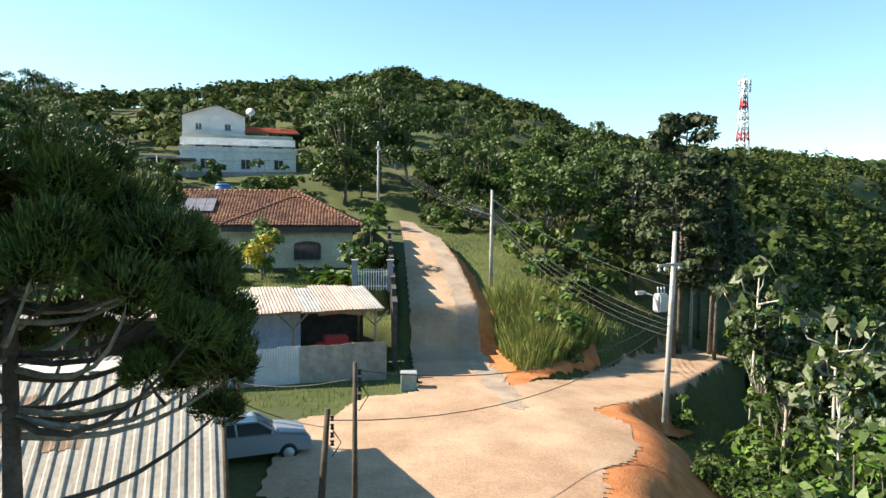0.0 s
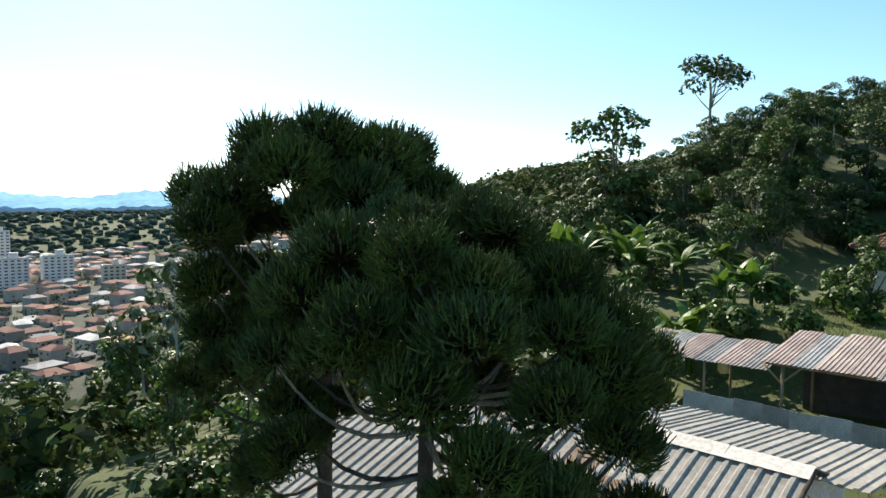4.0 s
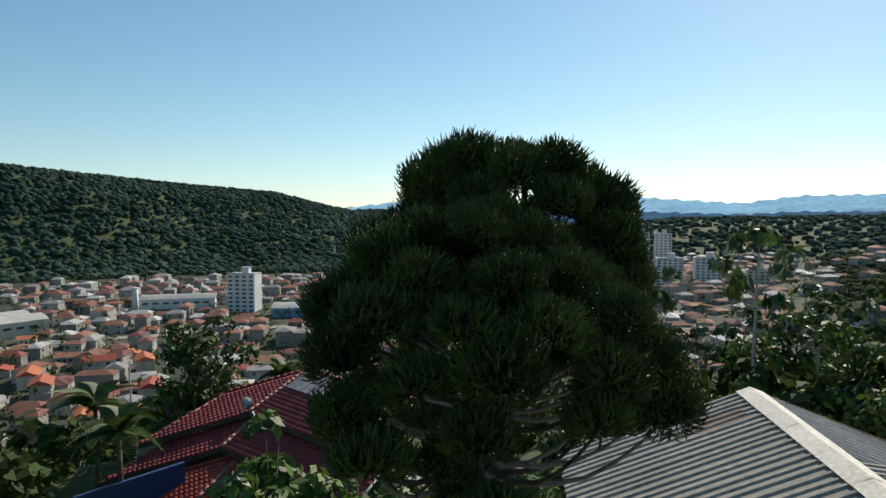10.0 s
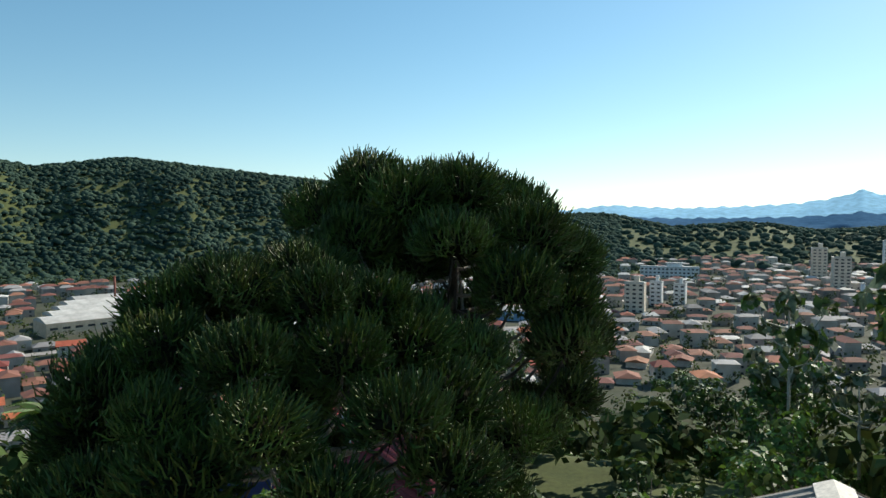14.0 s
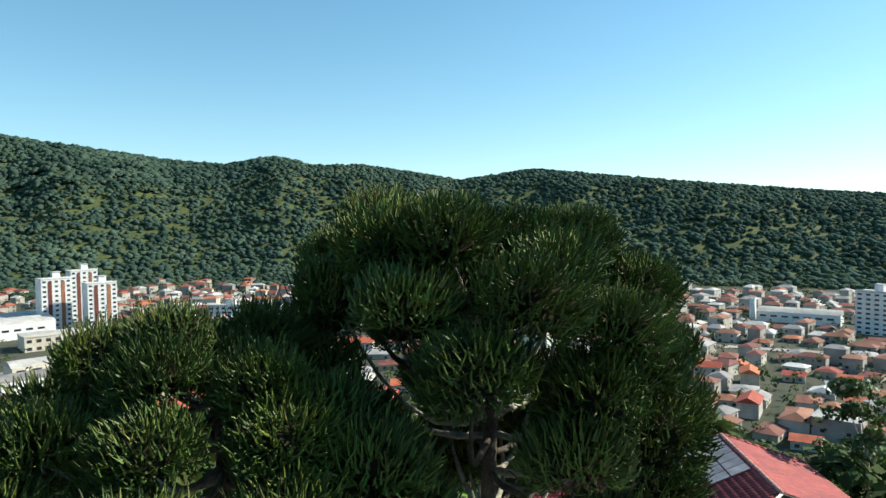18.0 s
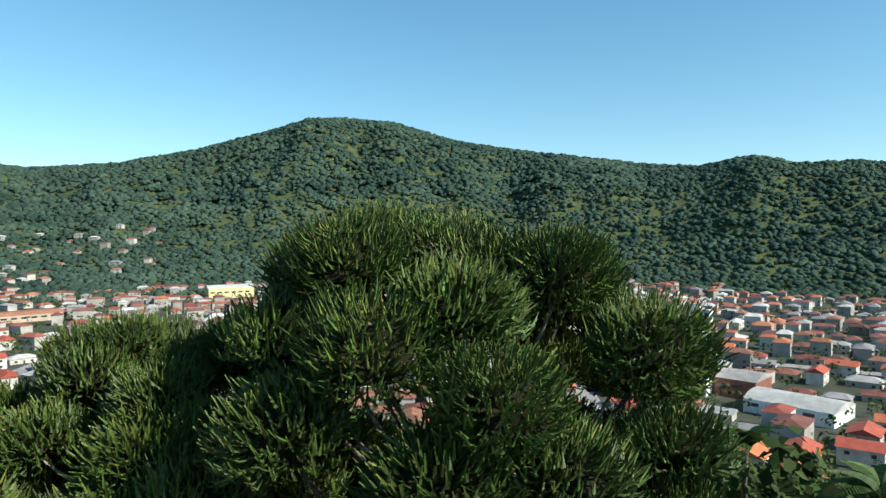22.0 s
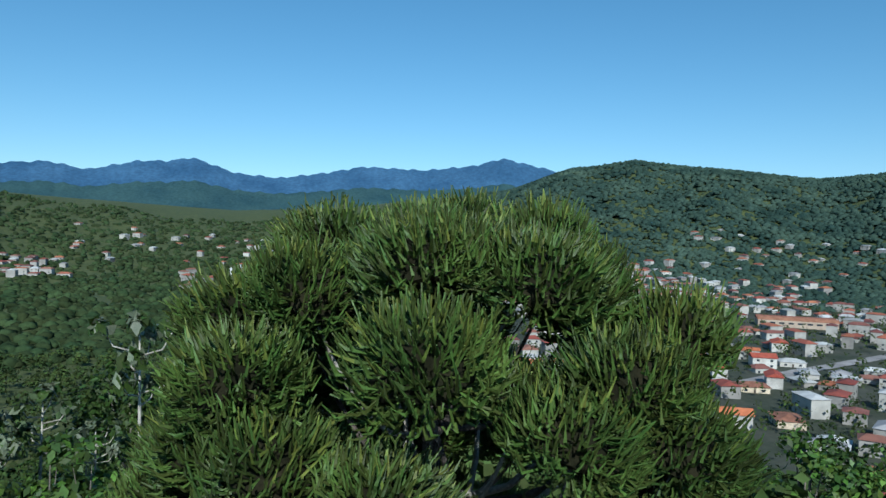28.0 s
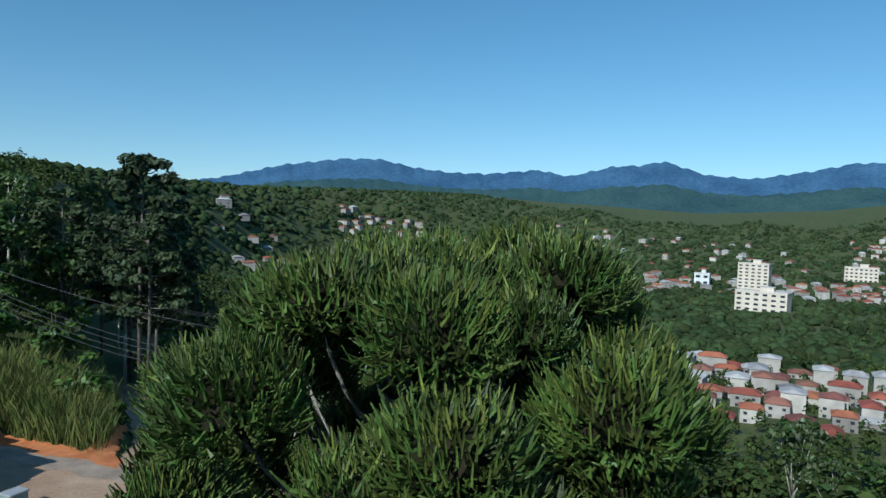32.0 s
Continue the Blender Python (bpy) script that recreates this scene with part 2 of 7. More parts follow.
def land(x, y):
    """Height of the bare ground at x, y (arrays)."""
    x, y = np.asarray(x, float), np.asarray(y, float)
    r, az = np.hypot(x, y), np.degrees(np.arctan2(-x, y)) % 360
    fall = smooth(48, 92, az) * (1 - smooth(292, 335, az))
    top = 0.4 + 0.03 * np.clip(y, -10, 20) + 0.22 * np.clip(y - 25, 0, 26) + 0.13 * np.clip(y - 51, 0, 100)
    garden = smooth(31.5, 32.5, y - 0.26 * x) * (1 - smooth(8.6, 9.4, x)) * (1 - smooth(55, 75, y))
    top = top * (1 - garden) + garden * (4.4 + 0.03 * (y - 32))
    slope = 0.2 - 64.2 * (0.25 * smooth(10, 75, r) + 0.75 * smooth(35, 230, r))
    east = smooth(20, 26, x - 0.25 * y) * (1 - smooth(60, 140, r)) * (1 - fall)
    z = top * (1 - fall) + np.minimum(slope, top) * fall - 3.5 * east
    lot = smooth(-32, -27, x) * (1 - smooth(-8.5, -4.5, x)) * smooth(-30, -25, y) * (1 - smooth(-4.5, -1.5, y))
    z = z * (1 - lot) + np.minimum(z, -4.0) * lot
    el, dist = np.interp(az, CREST[:, 0], CREST[:, 1]), np.interp(az, CREST[:, 0], CREST[:, 2])
    crest = 12 + dist * np.tan(np.radians(el)) - np.interp(dist, [100, 330, 1300, 2000], [6, 5, 9, 14])
    foot = np.interp(dist, [100, 330, 600, 1300, 2000], [42, 55, 300, 820, 880])
    rise = smooth(0, 1, np.clip((r - foot) / (dist - foot), 0, 1)) ** 0.8
    back = 1 - 0.8 * smooth(0, 1, np.clip((r - dist) / (0.8 * dist), 0, 1))
    spurs = 1 + 0.22 * ripple(az * 9, r * 0.02, 30, 1.0) * np.clip(1 - np.abs(rise - 0.5) * 2, 0, 1)
    ravine = np.abs(ripple(x, y, 46.0, 2.0)) + 0.5 * np.abs(ripple(x, y, 19.0, 5.0))
    spurs = spurs + np.where(r > 500, (0.55 - ravine) * 0.30 * np.clip(3.2 * rise * (1 - rise) * (1 - rise), 0, 1), 0)
    base = np.where(dist > 600, np.minimum(z, 400), z)
    z = base + (np.maximum(crest, base) - base) * rise * back * spurs
    for line, wide in ((ROAD_LINE, 2.2), (SIDE_LINE, 2.2), (LANE_LINE, 3.2)):
        d, h = near_line(x, y, line)
        on = 1 - smooth(wide, wide + (4.2 if line is LANE_LINE else 1.1), d)
        z = z * (1 - on) + h * on
    d = np.hypot(x - 13, y - 19)
    on = 1 - smooth(6.0, 10.5, d)
    z = z * (1 - on) + (0.75 - 0.045 * (x - 13)) * on
    yard = (1 - smooth(15.5, 19, x)) * smooth(-14, -10, x) * smooth(3, 6, y) * (1 - smooth(27.5, 29.5, y - 0.26 * x))
    return z * (1 - yard) + (1.0 - 0.02 * (x - 5)) * yard + np.where(r > 30, 0.25 * ripple(x, y, 6.0) * smooth(30, 60, r), 0.05 * ripple(x, y, 2.5))


def zat(x, y):
    return float(land(np.array([x]), np.array([y]))[0])


def sheet(name, r_edges, spokes, material):
    a = np.linspace(0, 2 * np.pi, spokes, endpoint=False)
    rr, aa = np.meshgrid(r_edges, a, indexing="ij")
    x, y = -np.sin(aa) * rr, np.cos(aa) * rr
    z = land(x, y)
    n, k = rr.shape
    me = bpy.data.meshes.new(name)
    verts = np.stack([x, y, z], -1).reshape(-1, 3)
    i, j = np.meshgrid(np.arange(n - 1), np.arange(k), indexing="ij")
    j2 = (j + 1) % k
    quads = np.stack([i * k + j, (i + 1) * k + j, (i + 1) * k + j2, i * k + j2], -1).reshape(-1, 4)
    me.vertices.add(len(verts))
    me.vertices.foreach_set("co", verts.ravel())
    me.loops.add(quads.size)
    me.loops.foreach_set("vertex_index", quads.ravel()[::1])
    me.polygons.add(len(quads))
    me.polygons.foreach_set("loop_start", np.arange(0, quads.size, 4))
    me.polygons.foreach_set("loop_total", np.full(len(quads), 4))
    me.materials.append(material)
    me.polygons.foreach_set("use_smooth", np.ones(len(quads), bool))
    me.update(calc_edges=True)
    return new(name, me)


edges = np.concatenate([[0.05], np.linspace(1, 60, 90), np.geomspace(61, 4700, 150)])
ground = tagged(sheet("ground", edges, 720, M_GRASS), "grassy hillside falling to a valley ringed by wooded hills", "ground", kind="structure")
M_LOTS = surface("yards_and_lots", (0.030, 0.040, 0.018), (0.070, 0.070, 0.050), 0.035, 0.95, 0.0, 12, c3=(0.13, 0.12, 0.10))
ground.data.materials.append(M_LOTS)
mid = np.array([p.center[:] for p in ground.data.polygons])
heading = np.degrees(np.arctan2(-mid[:, 0], mid[:, 1])) % 360
reach = np.hypot(mid[:, 0], mid[:, 1])
ground.data.polygons.foreach_set("material_index", ((heading > 80) & (heading < 250) & (reach > 215) & (reach < 840) & (mid[:, 2] < -45)).astype(int))


# ---- building blocks ----
CACHE = {}


def mesh_of(name, verts, faces, mats, slots=None, soft=False):
    me = bpy.data.meshes.new(name)
    me.from_pydata([tuple(v) for v in verts], [], faces)
    for m in mats if isinstance(mats, (list, tuple)) else (mats,):
        me.materials.append(m)
    if slots:
        me.polygons.foreach_set("material_index", slots)
    if soft:
        me.polygons.foreach_set("use_smooth", [True] * len(faces))
    me.update()
    return me


def part(name, me, parent=None, m=Matrix(), label=""):
    ob = new(name, me)
    ob.parent, ob.matrix_basis = parent, m
    return tagged(ob, label) if label else ob


def block(name, sx, sy, sz, material, parent=None, at=(0, 0, 0), turn=0.0, bevel=0.0, label="", tilt=(0.0, 0.0)):
    """A slab with its base's middle at the given place; its edges may be rounded off."""
    key = (name, round(sx, 3), round(sy, 3), round(sz, 3), material.name, bevel)
    if key not in CACHE:
        bm = bmesh.new()
        bmesh.ops.create_cube(bm, size=1, matrix=Matrix.Translation((0, 0, sz / 2)) @ Matrix.Diagonal((sx, sy, sz, 1)))
        if bevel:
            bmesh.ops.bevel(bm, geom=bm.edges[:], offset=bevel, segments=2, affect="EDGES")
        me = bpy.data.meshes.new(name)
        bm.to_mesh(me)
        bm.free()
        me.materials.append(material)
        CACHE[key] = me
    return part(name, CACHE[key], parent, pose(*at, tilt[0], tilt[1], turn), label)


def rod(name, a, b, r, material, parent=None, sides=8, r2=None, label=""):
    return part(name, tube(name, [a, b], [r, r2 if r2 else r], material, sides), parent, Matrix(), label)


def tube(name, points, radii, material, sides=7):
    """A round, tapering limb along points, as one mesh."""
    verts, faces = [], []
    pts = [Vector(p) for p in points]
    for k, (p, r) in enumerate(zip(pts, radii)):
        along = (pts[min(k + 1, len(pts) - 1)] - pts[max(k - 1, 0)]).normalized()
        u = along.cross(Vector((0.3, 0.9, 0.1))).normalized() if abs(along.z) > 0.8 else along.cross(Vector((0, 0, 1))).normalized()
        v = along.cross(u)
        for a in range(sides):
            t = 2 * math.pi * a / sides
            verts.append(p + r * (math.cos(t) * u + math.sin(t) * v))
    for k in range(len(pts) - 1):
        for a in range(sides):
            b = (a + 1) % sides
            faces.append((k * sides + a, k * sides + b, (k + 1) * sides + b, (k + 1) * sides + a))
    faces.append(tuple(range(sides))[::-1])
    faces.append(tuple(range((len(pts) - 1) * sides, len(pts) * sides)))
    return mesh_of(name, verts, faces, material, soft=True)


def prism(name, outline, y0, y1, material):
    """An upright outline in x and z, drawn out from y0 to y1."""
    n = len(outline)
    verts = [(x, y0, z) for x, z in outline] + [(x, y1, z) for x, z in outline]
    faces = [tuple(range(n)), tuple(range(2 * n - 1, n - 1, -1))] + [((i + 1) % n, i, n + i, n + (i + 1) % n) for i in range(n)]
    return mesh_of(name, verts, faces, material)


def ribbed(name, width, length, pitch, height, material, thick=0.012):
    """A ribbed metal sheet in the xy plane: ribs run along y, from 0 to length."""
    xs, zs, x = [], [], 0.0
    while x < width - 1e-6:
        for dx, z in ((0, 0), (0.52, 0), (0.62, 1), (0.88, 1)):
            if x + dx * pitch <= width:
                xs.append(x + dx * pitch), zs.append(z * height)
        x += pitch
    xs.append(width), zs.append(0)
    n, verts, faces = len(xs), [], []
    for y in (0, length * 0.33, length * 0.66, length):
        verts += [(a, y, b + 0.006 * math.sin(7 * a + 3 * y)) for a, b in zip(xs, zs)]
    for k in range(3):
        faces += [(k * n + i, k * n + i + 1, (k + 1) * n + i + 1, (k + 1) * n + i) for i in range(n - 1)]
    low = len(verts)
    verts += [(a, y, b - thick) for y in (0, length) for a, b in zip(xs, zs)]
    faces += [(low + n + i, low + n + i + 1, low + i + 1, low + i) for i in range(n - 1)]
    faces += [(low + i, low + i + 1, i + 1, i) for i in range(n - 1)] + [(3 * n + i, 3 * n + i + 1, low + n + i + 1, low + n + i) for i in range(n - 1)]
    return mesh_of(name, verts, faces, material)


def tile_shape(w, l, h):
    xs = [(-0.5, 0.0), (-0.3, 0.8), (0.0, 1.0), (0.28, 0.7), (0.5, 0.0)]
    verts = [(x * w, -0.04, z * h + 0.030) for x, z in xs] + [(x * w, l, z * h) for x, z in xs] + [(x * w, -0.04, z * h + 0.004) for x, z in xs]
    n = len(xs)
    return verts, [(i, i + 1, n + i + 1, n + i) for i in range(n - 1)] + [(2 * n + i, 2 * n + i + 1, i + 1, i) for i in range(n - 1)]


def tiled_slope(parent, a, b, c, d, material, w=0.24, l=0.36, single=0):
    """A roof slope of curved tiles between eave a-b and ridge d-c, with a deck below; the first `single` tiles are pieces of their own."""
    a, b, c, d = (Vector(p) for p in (a, b, c, d))
    part("roof_deck", mesh_of("roof_deck", [p - Vector((0, 0, 0.03)) for p in (a, b, c, d)] + [p - Vector((0, 0, 0.16)) for p in (a, b, c, d)], [(0, 1, 2, 3), (7, 6, 5, 4), (0, 4, 5, 1), (1, 5, 6, 2), (2, 6, 7, 3), (3, 7, 4, 0)], M_DARKWOOD), parent)
    ex = (b - a).normalized()
    up = (d - a) - ex * (d - a).dot(ex)
    high = up.length
    ey = up.normalized()
    ez = ex.cross(ey)
    tv, tf = tile_shape(w, l, 0.035)
    key = ("tile", w, l, material.name)
    if key not in CACHE:
        CACHE[key] = mesh_of("roof_tile", tv, tf, material, soft=True)
    verts, faces, left = [], [], single
    turn = Matrix((ex, ey, ez)).transposed().to_4x4()
    for r in range(int(high / l)):
        s = (r * l + 0.5 * l) / high
        x0 = (d - a).dot(ex) * s
        x1 = (b - a).length + ((c - b).dot(ex)) * s
        k = math.ceil((x0 + w * 0.4) / w)
        while (k + 0.4) * w < x1:
            p = a + ex * (k * w) + ey * (r * l)
            if left > 0:
                part("roof_tile", CACHE[key], parent, Matrix.Translation(p) @ turn)
                left -= 1
            else:
                base = len(verts)
                verts += [p + ex * x + ey * y + ez * z for x, y, z in tv]
                faces += [tuple(base + i for i in f) for f in tf]
            k += 1
    if faces:
        tagged(part("roof_tiles", mesh_of("roof_tiles", verts, faces, material, soft=True), parent), kind="stuff")


def ridge_caps(parent, a, b, material, l=0.4, r=0.13):
    a, b = Vector(a), Vector(b)
    n = max(2, int((b - a).length / l))
    step = (b - a) / n
    for i in range(n):
        key = ("cap", material.name, round(step.length, 2), r)
        if key not in CACHE:
            CACHE[key] = tube("ridge_tile", [(0, 0, 0), (step.length * 1.08, 0, 0)], [r, r * 0.88], material, 8)
        part("ridge_tile", CACHE[key], parent, Matrix.Translation(a + step * i + Vector((0, 0, 0.02))) @ step.to_track_quat("X", "Z").to_matrix().to_4x4())


M_DARKWOOD = surface("weathered_dark_wood", (0.05, 0.04, 0.03), (0.12, 0.09, 0.065), 3, 0.9, 0.4, 10)
M_DIRT = surface("packed_earth", (0.30, 0.185, 0.115), (0.46, 0.32, 0.215), 0.35, 0.95, 0.3, 30, c3=(0.38, 0.33, 0.28))
M_CLAY = surface("red_clay", (0.40, 0.12, 0.035), (0.58, 0.22, 0.08), 1.2, 0.95, 0.6, 12)
M_ASPHALT = surface("old_asphalt", (0.25, 0.19, 0.145), (0.40, 0.31, 0.235), 0.8, 0.95, 0.5, 25)
M_TIN = surface("weathered_white_tin", (0.28, 0.26, 0.23), (0.43, 0.40, 0.355), 0.5, 0.9, 0.1, 12, rnd=0.08, spec=0.12, c3=(0.42, 0.36, 0.29))
M_TIN_OLD = surface("old_grey_tin", (0.26, 0.25, 0.24), (0.46, 0.44, 0.41), 0.6, 0.8, 0.1, 12, rnd=0.12, spec=0.12, c3=(0.36, 0.27, 0.2))
M_TIN_PINK = surface("sun_bleached_fibre_cement", (0.33, 0.235, 0.20), (0.55, 0.44, 0.37), 0.7, 0.8, 0.2, 12, rnd=0.10)
M_CAP = surface("ridge_flashing", (0.62, 0.57, 0.50), (0.76, 0.70, 0.62), 0.8, 0.8, 0.1, 12)
M_PANEL = surface("galvanised_panel", (0.28, 0.29, 0.30), (0.48, 0.49, 0.50), 1.2, 0.45, 0.1, 14, metal=0.2, rnd=0.35)
M_WHITE = surface("white_painted_wall", (0.62, 0.61, 0.58), (0.80, 0.79, 0.76), 0.6, 0.85, 0.1, 15)
M_CREAM = surface("cream_painted_wall", (0.46, 0.42, 0.32), (0.62, 0.57, 0.45), 0.6, 0.85, 0.1, 15)
M_BLUEWALL = surface("pale_blue_boards", (0.30, 0.36, 0.44), (0.45, 0.52, 0.60), 0.9, 0.8, 0.1, 15)
M_GREY = surface("grey_render", (0.22, 0.22, 0.23), (0.36, 0.36, 0.37), 0.8, 0.9, 0.2, 15)
M_TILE = surface("terracotta_tile", (0.12, 0.050, 0.032), (0.27, 0.11, 0.06), 0.7, 0.8, 0.2, 20, rnd=0.2, island=0.3)
M_TILE_RED = surface("glazed_red_tile", (0.20, 0.022, 0.024), (0.33, 0.042, 0.04), 0.8, 0.75, 0.1, 20, rnd=0.12, island=0.15, spec=0.5)
M_TILE_ORANGE = surface("orange_red_tile", (0.42, 0.07, 0.025), (0.58, 0.13, 0.045), 0.8, 0.5, 0.1, 20, rnd=0.12, island=0.15)
M_TILE_CRIMSON = surface("bright_red_tile", (0.30, 0.035, 0.022), (0.42, 0.065, 0.04), 0.8, 0.65, 0.1, 20, rnd=0.12, island=0.15)
M_TILE_PALE = surface("pale_red_ridge_tile", (0.36, 0.15, 0.12), (0.52, 0.27, 0.22), 1.2, 0.8, 0.1, 16, rnd=0.15)
M_CONC = surface("concrete", (0.32, 0.31, 0.29), (0.48, 0.46, 0.43), 1.5, 0.9, 0.3, 15)
M_PLINTH = surface("dark_plinth_and_wall_shade", (0.04, 0.035, 0.035), (0.09, 0.08, 0.075), 2, 0.8, 0.3, 10)
M_WOOD = surface("bare_timber", (0.22, 0.16, 0.10), (0.38, 0.29, 0.19), 2, 0.85, 0.3, 10)
M_WIRE = plain("cable", (0.03, 0.03, 0.03), 0.6)
M_STEEL = plain("painted_steel", (0.45, 0.46, 0.47), 0.45, 0.3)
M_REDPAINT = plain("red_paint", (0.45, 0.03, 0.03), 0.5)
M_CAR = plain("silver_blue_car_paint", (0.33, 0.38, 0.44), 0.25, 0.4)
M_RUBBER = plain("tyre_rubber", (0.02, 0.02, 0.02), 0.85)
M_LAMP = plain("lamp_glass", (0.7, 0.7, 0.65), 0.1)

# ---- road ----
gx, gy = np.meshgrid(np.arange(3, 34, 0.16), np.arange(-2, 66, 0.16), indexing="ij")


def drape(name, mask, lift, material, label, category):
    i, j = np.indices(gx.shape)
    jx, jy = gx + 0.055 * np.sin(i * 3.1 + j), gy + 0.055 * np.cos(j * 2.3 + i)
    z = land(jx, jy) + lift
    n = gx.shape[1]
    ids = -np.ones(gx.shape, int)
    faces, verts = [], []
    keep = mask[:-1, :-1] & mask[1:, :-1] & mask[1:, 1:] & mask[:-1, 1:]
    for i, j in zip(*np.nonzero(keep)):
        quad = []
        for a, b in ((i, j), (i + 1, j), (i + 1, j + 1), (i, j + 1)):
            if ids[a, b] < 0:
                ids[a, b] = len(verts)
                verts.append((jx[a, b], jy[a, b], z[a, b]))
            quad.append(int(ids[a, b]))
        faces.append(tuple(quad))
    return tagged(new(name, mesh_of(name, verts, faces, material, soft=True)), label, category, kind="structure")


wob = 0.35 * ripple(gx, gy, 1.3)
road_d, side_d, lane_d = (near_line(gx, gy, line)[0] for line in (ROAD_LINE, SIDE_LINE, LANE_LINE))
disc = np.hypot((gx - 13.0) / 1.0, (gy - 17.5) / 1.0)
dirt = (road_d < 2.35 + wob * 0.5) | (side_d < 2.5 + wob) | (lane_d < 4.2 + wob) | (disc < 6.2 + wob) | (np.hypot(gx - 7.5, gy - 14) < 4.4 + wob)
dirt &= (gx > 5.0) & ~((gy > 21.6 + 0.26 * (gx - 9) + wob) & (gx < 10.4))
drape("dirt_road", dirt, 0.20, M_DIRT, "sandy dirt crossing of a steep hill road and lanes", "road")
worn = (np.abs(near_line(gx - 1.5, gy, ROAD_LINE)[0]) < 0.7 + wob * 0.7) & (gy > 19)
drape("road_gravel", worn & dirt, 0.215, M_ASPHALT, "grey gravelly wheel track along the hill road", "road")
bank = (side_d > 1.6) & (side_d < 3.8 + wob) & (gx > 17.2) & (gy < 24) | (near_line(gx - 2.7, gy, ROAD_LINE)[0] < 0.8 + wob * 0.5) & (gy > 23) & (gy < 47) | (near_line(gx + 1.5, gy - 3.2, SIDE_LINE)[0] < 0.8 + wob) & (gx > 14.5) & (gx < 22) | (lane_d > 3.4) & (lane_d < 7.6 + wob) & (gx > 14) & (gy > 5) & (gy < 17) | (disc > 5.2) & (disc < 9.9 + wob) & (gx > 18.2) & (gy < 21.5)
drape("clay_bank", bank, 0.17, M_CLAY, "bare red clay bank along the dirt road", "ground")


# ---- the hilltop yard ----
def pitched(parent, length, half, eave, ridge, over, material_a, material_b, pitch=0.34, sheet=1.03, lower=99, stains={}, longer=0.0):
    """Ribbed sheets on both slopes of a gable roof along x, and the ridge's flashing."""
    rise = math.atan2(ridge - eave, half)
    slope = math.hypot(half, ridge - eave) + over
    lengths = {-1: slope + longer, 1: slope}
    n = round(length / sheet)
    wide = length / n
    for sign, material in ((-1, material_a), (1, material_b)):
        me = ribbed("roof_sheet", wide + 0.04, lengths[sign], pitch, 0.045, material)
        for i in range(n):
            if sign > 0 and i > lower:
                continue
            m = Matrix.Translation((-length / 2 + i * wide, 0, ridge)) @ (Matrix.Diagonal((1, sign, 1, 1)) if sign > 0 else Matrix.Translation((wide, 0, 0)) @ pose(0, 0, 0, 0, 0, 180)) @ pose(0, 0, 0.004 * (i % 2), -math.degrees(rise), 0, 0)
            part("roof_sheet", me, parent, m)
            if sign < 0 and i in stains:
                part("patched_sheet", ribbed("patched_sheet", wide * 0.93, 1.5, pitch, 0.045, M_RUST), parent, m @ Matrix.Translation((0.02, stains[i], 0.014)), "rust-brown roof sheet")
    caps = round(length / 1.9)
    for i in range(caps):
        w = length / caps
        x0 = -length / 2 + i * w
        d = 0.42
        zz = ridge + 0.075
        verts = [(x0, -d, zz - d * math.tan(rise)), (x0 + w + 0.03, -d, zz - d * math.tan(rise)), (x0 + w + 0.03, 0, zz + 0.012 * (i % 2)), (x0, 0, zz + 0.012 * (i % 2)), (x0 + w + 0.03, d, zz - d * math.tan(rise)), (x0, d, zz - d * math.tan(rise))]
        part("ridge_flashing", mesh_of("ridge_flashing", verts, [(0, 1, 2, 3), (3, 2, 4, 5)], M_CAP), parent)


shed = tagged(new("metal_roofed_shed"), "long white shed with a ribbed metal gable roof under the araucarias", "shed")
shed.matrix_world = pose(-2.0, 8.5, 1.0, 0, 0, 14.0)
M_RUST = surface("rust_streak", (0.16, 0.10, 0.065), (0.32, 0.23, 0.16), 1.4, 0.85, 0.2, 12)
pitched(shed, 12.6, 3.7, 3.05, 4.5, 0.35, M_TIN, M_TIN_OLD, lower=4, stains={1: 0.75, 7: 1.3, 8: 2.0}, longer=1.9)
lean = ribbed("lean_to_sheet", 1.1, 5.1, 0.3, 0.04, M_TIN)
for i in range(8):
    part("lean_to_sheet", lean, shed, pose(-1.2 + i * 1.06, 0.18, 4.22 + 0.006 * (i % 2), -6.8, 0, 0))
for x in (-1.0, 3.0, 7.0):
    rod("post", (x, 5.0, -0.1), (x, 5.0, 3.62), 0.06, M_DARKWOOD, shed)
block("lean_to_beam", 8.3, 0.1, 0.12, M_DARKWOOD, shed, (3.0, 5.0, 3.5))
for sy in (-1, 1):
    block("side_wall", 12.0, 0.18, 3.0 if sy > 0 else 2.3, M_WHITE, shed, (0, sy * 3.45 if sy > 0 else -5.2, 0))
for sx in (-1, 1):
    part("gable_wall", prism("gable_wall", [(-5.1, 0), (3.36, 0), (3.36, 3.0), (0, 4.38), (-5.1, 2.38)], -0.09, 0.09, M_WHITE), shed, pose(sx * 5.92, 0, 0, 0, 0, 90))
    for sy in (-1, 1):
        part("barge_board", tube("barge_board", [(sx * 6.3, sy * 4.0 if sy > 0 else -5.7, 2.95 if sy > 0 else 2.26), (sx * 6.3, 0, 4.46)], [0.07, 0.07], M_DARKWOOD, 4), shed)
for x in (-4, -1.3, 1.4, 4.1):
    w = block("window", 1.1, 0.08, 0.8, M_STEEL, shed, (x, -5.31, 1.1))
    block("pane", 0.98, 0.03, 0.68, M_GLASS, w, (0, -0.035, 0.06))
block("door", 0.06, 0.95, 2.1, M_DARKWOOD, shed, (6.05, 1.2, 0))
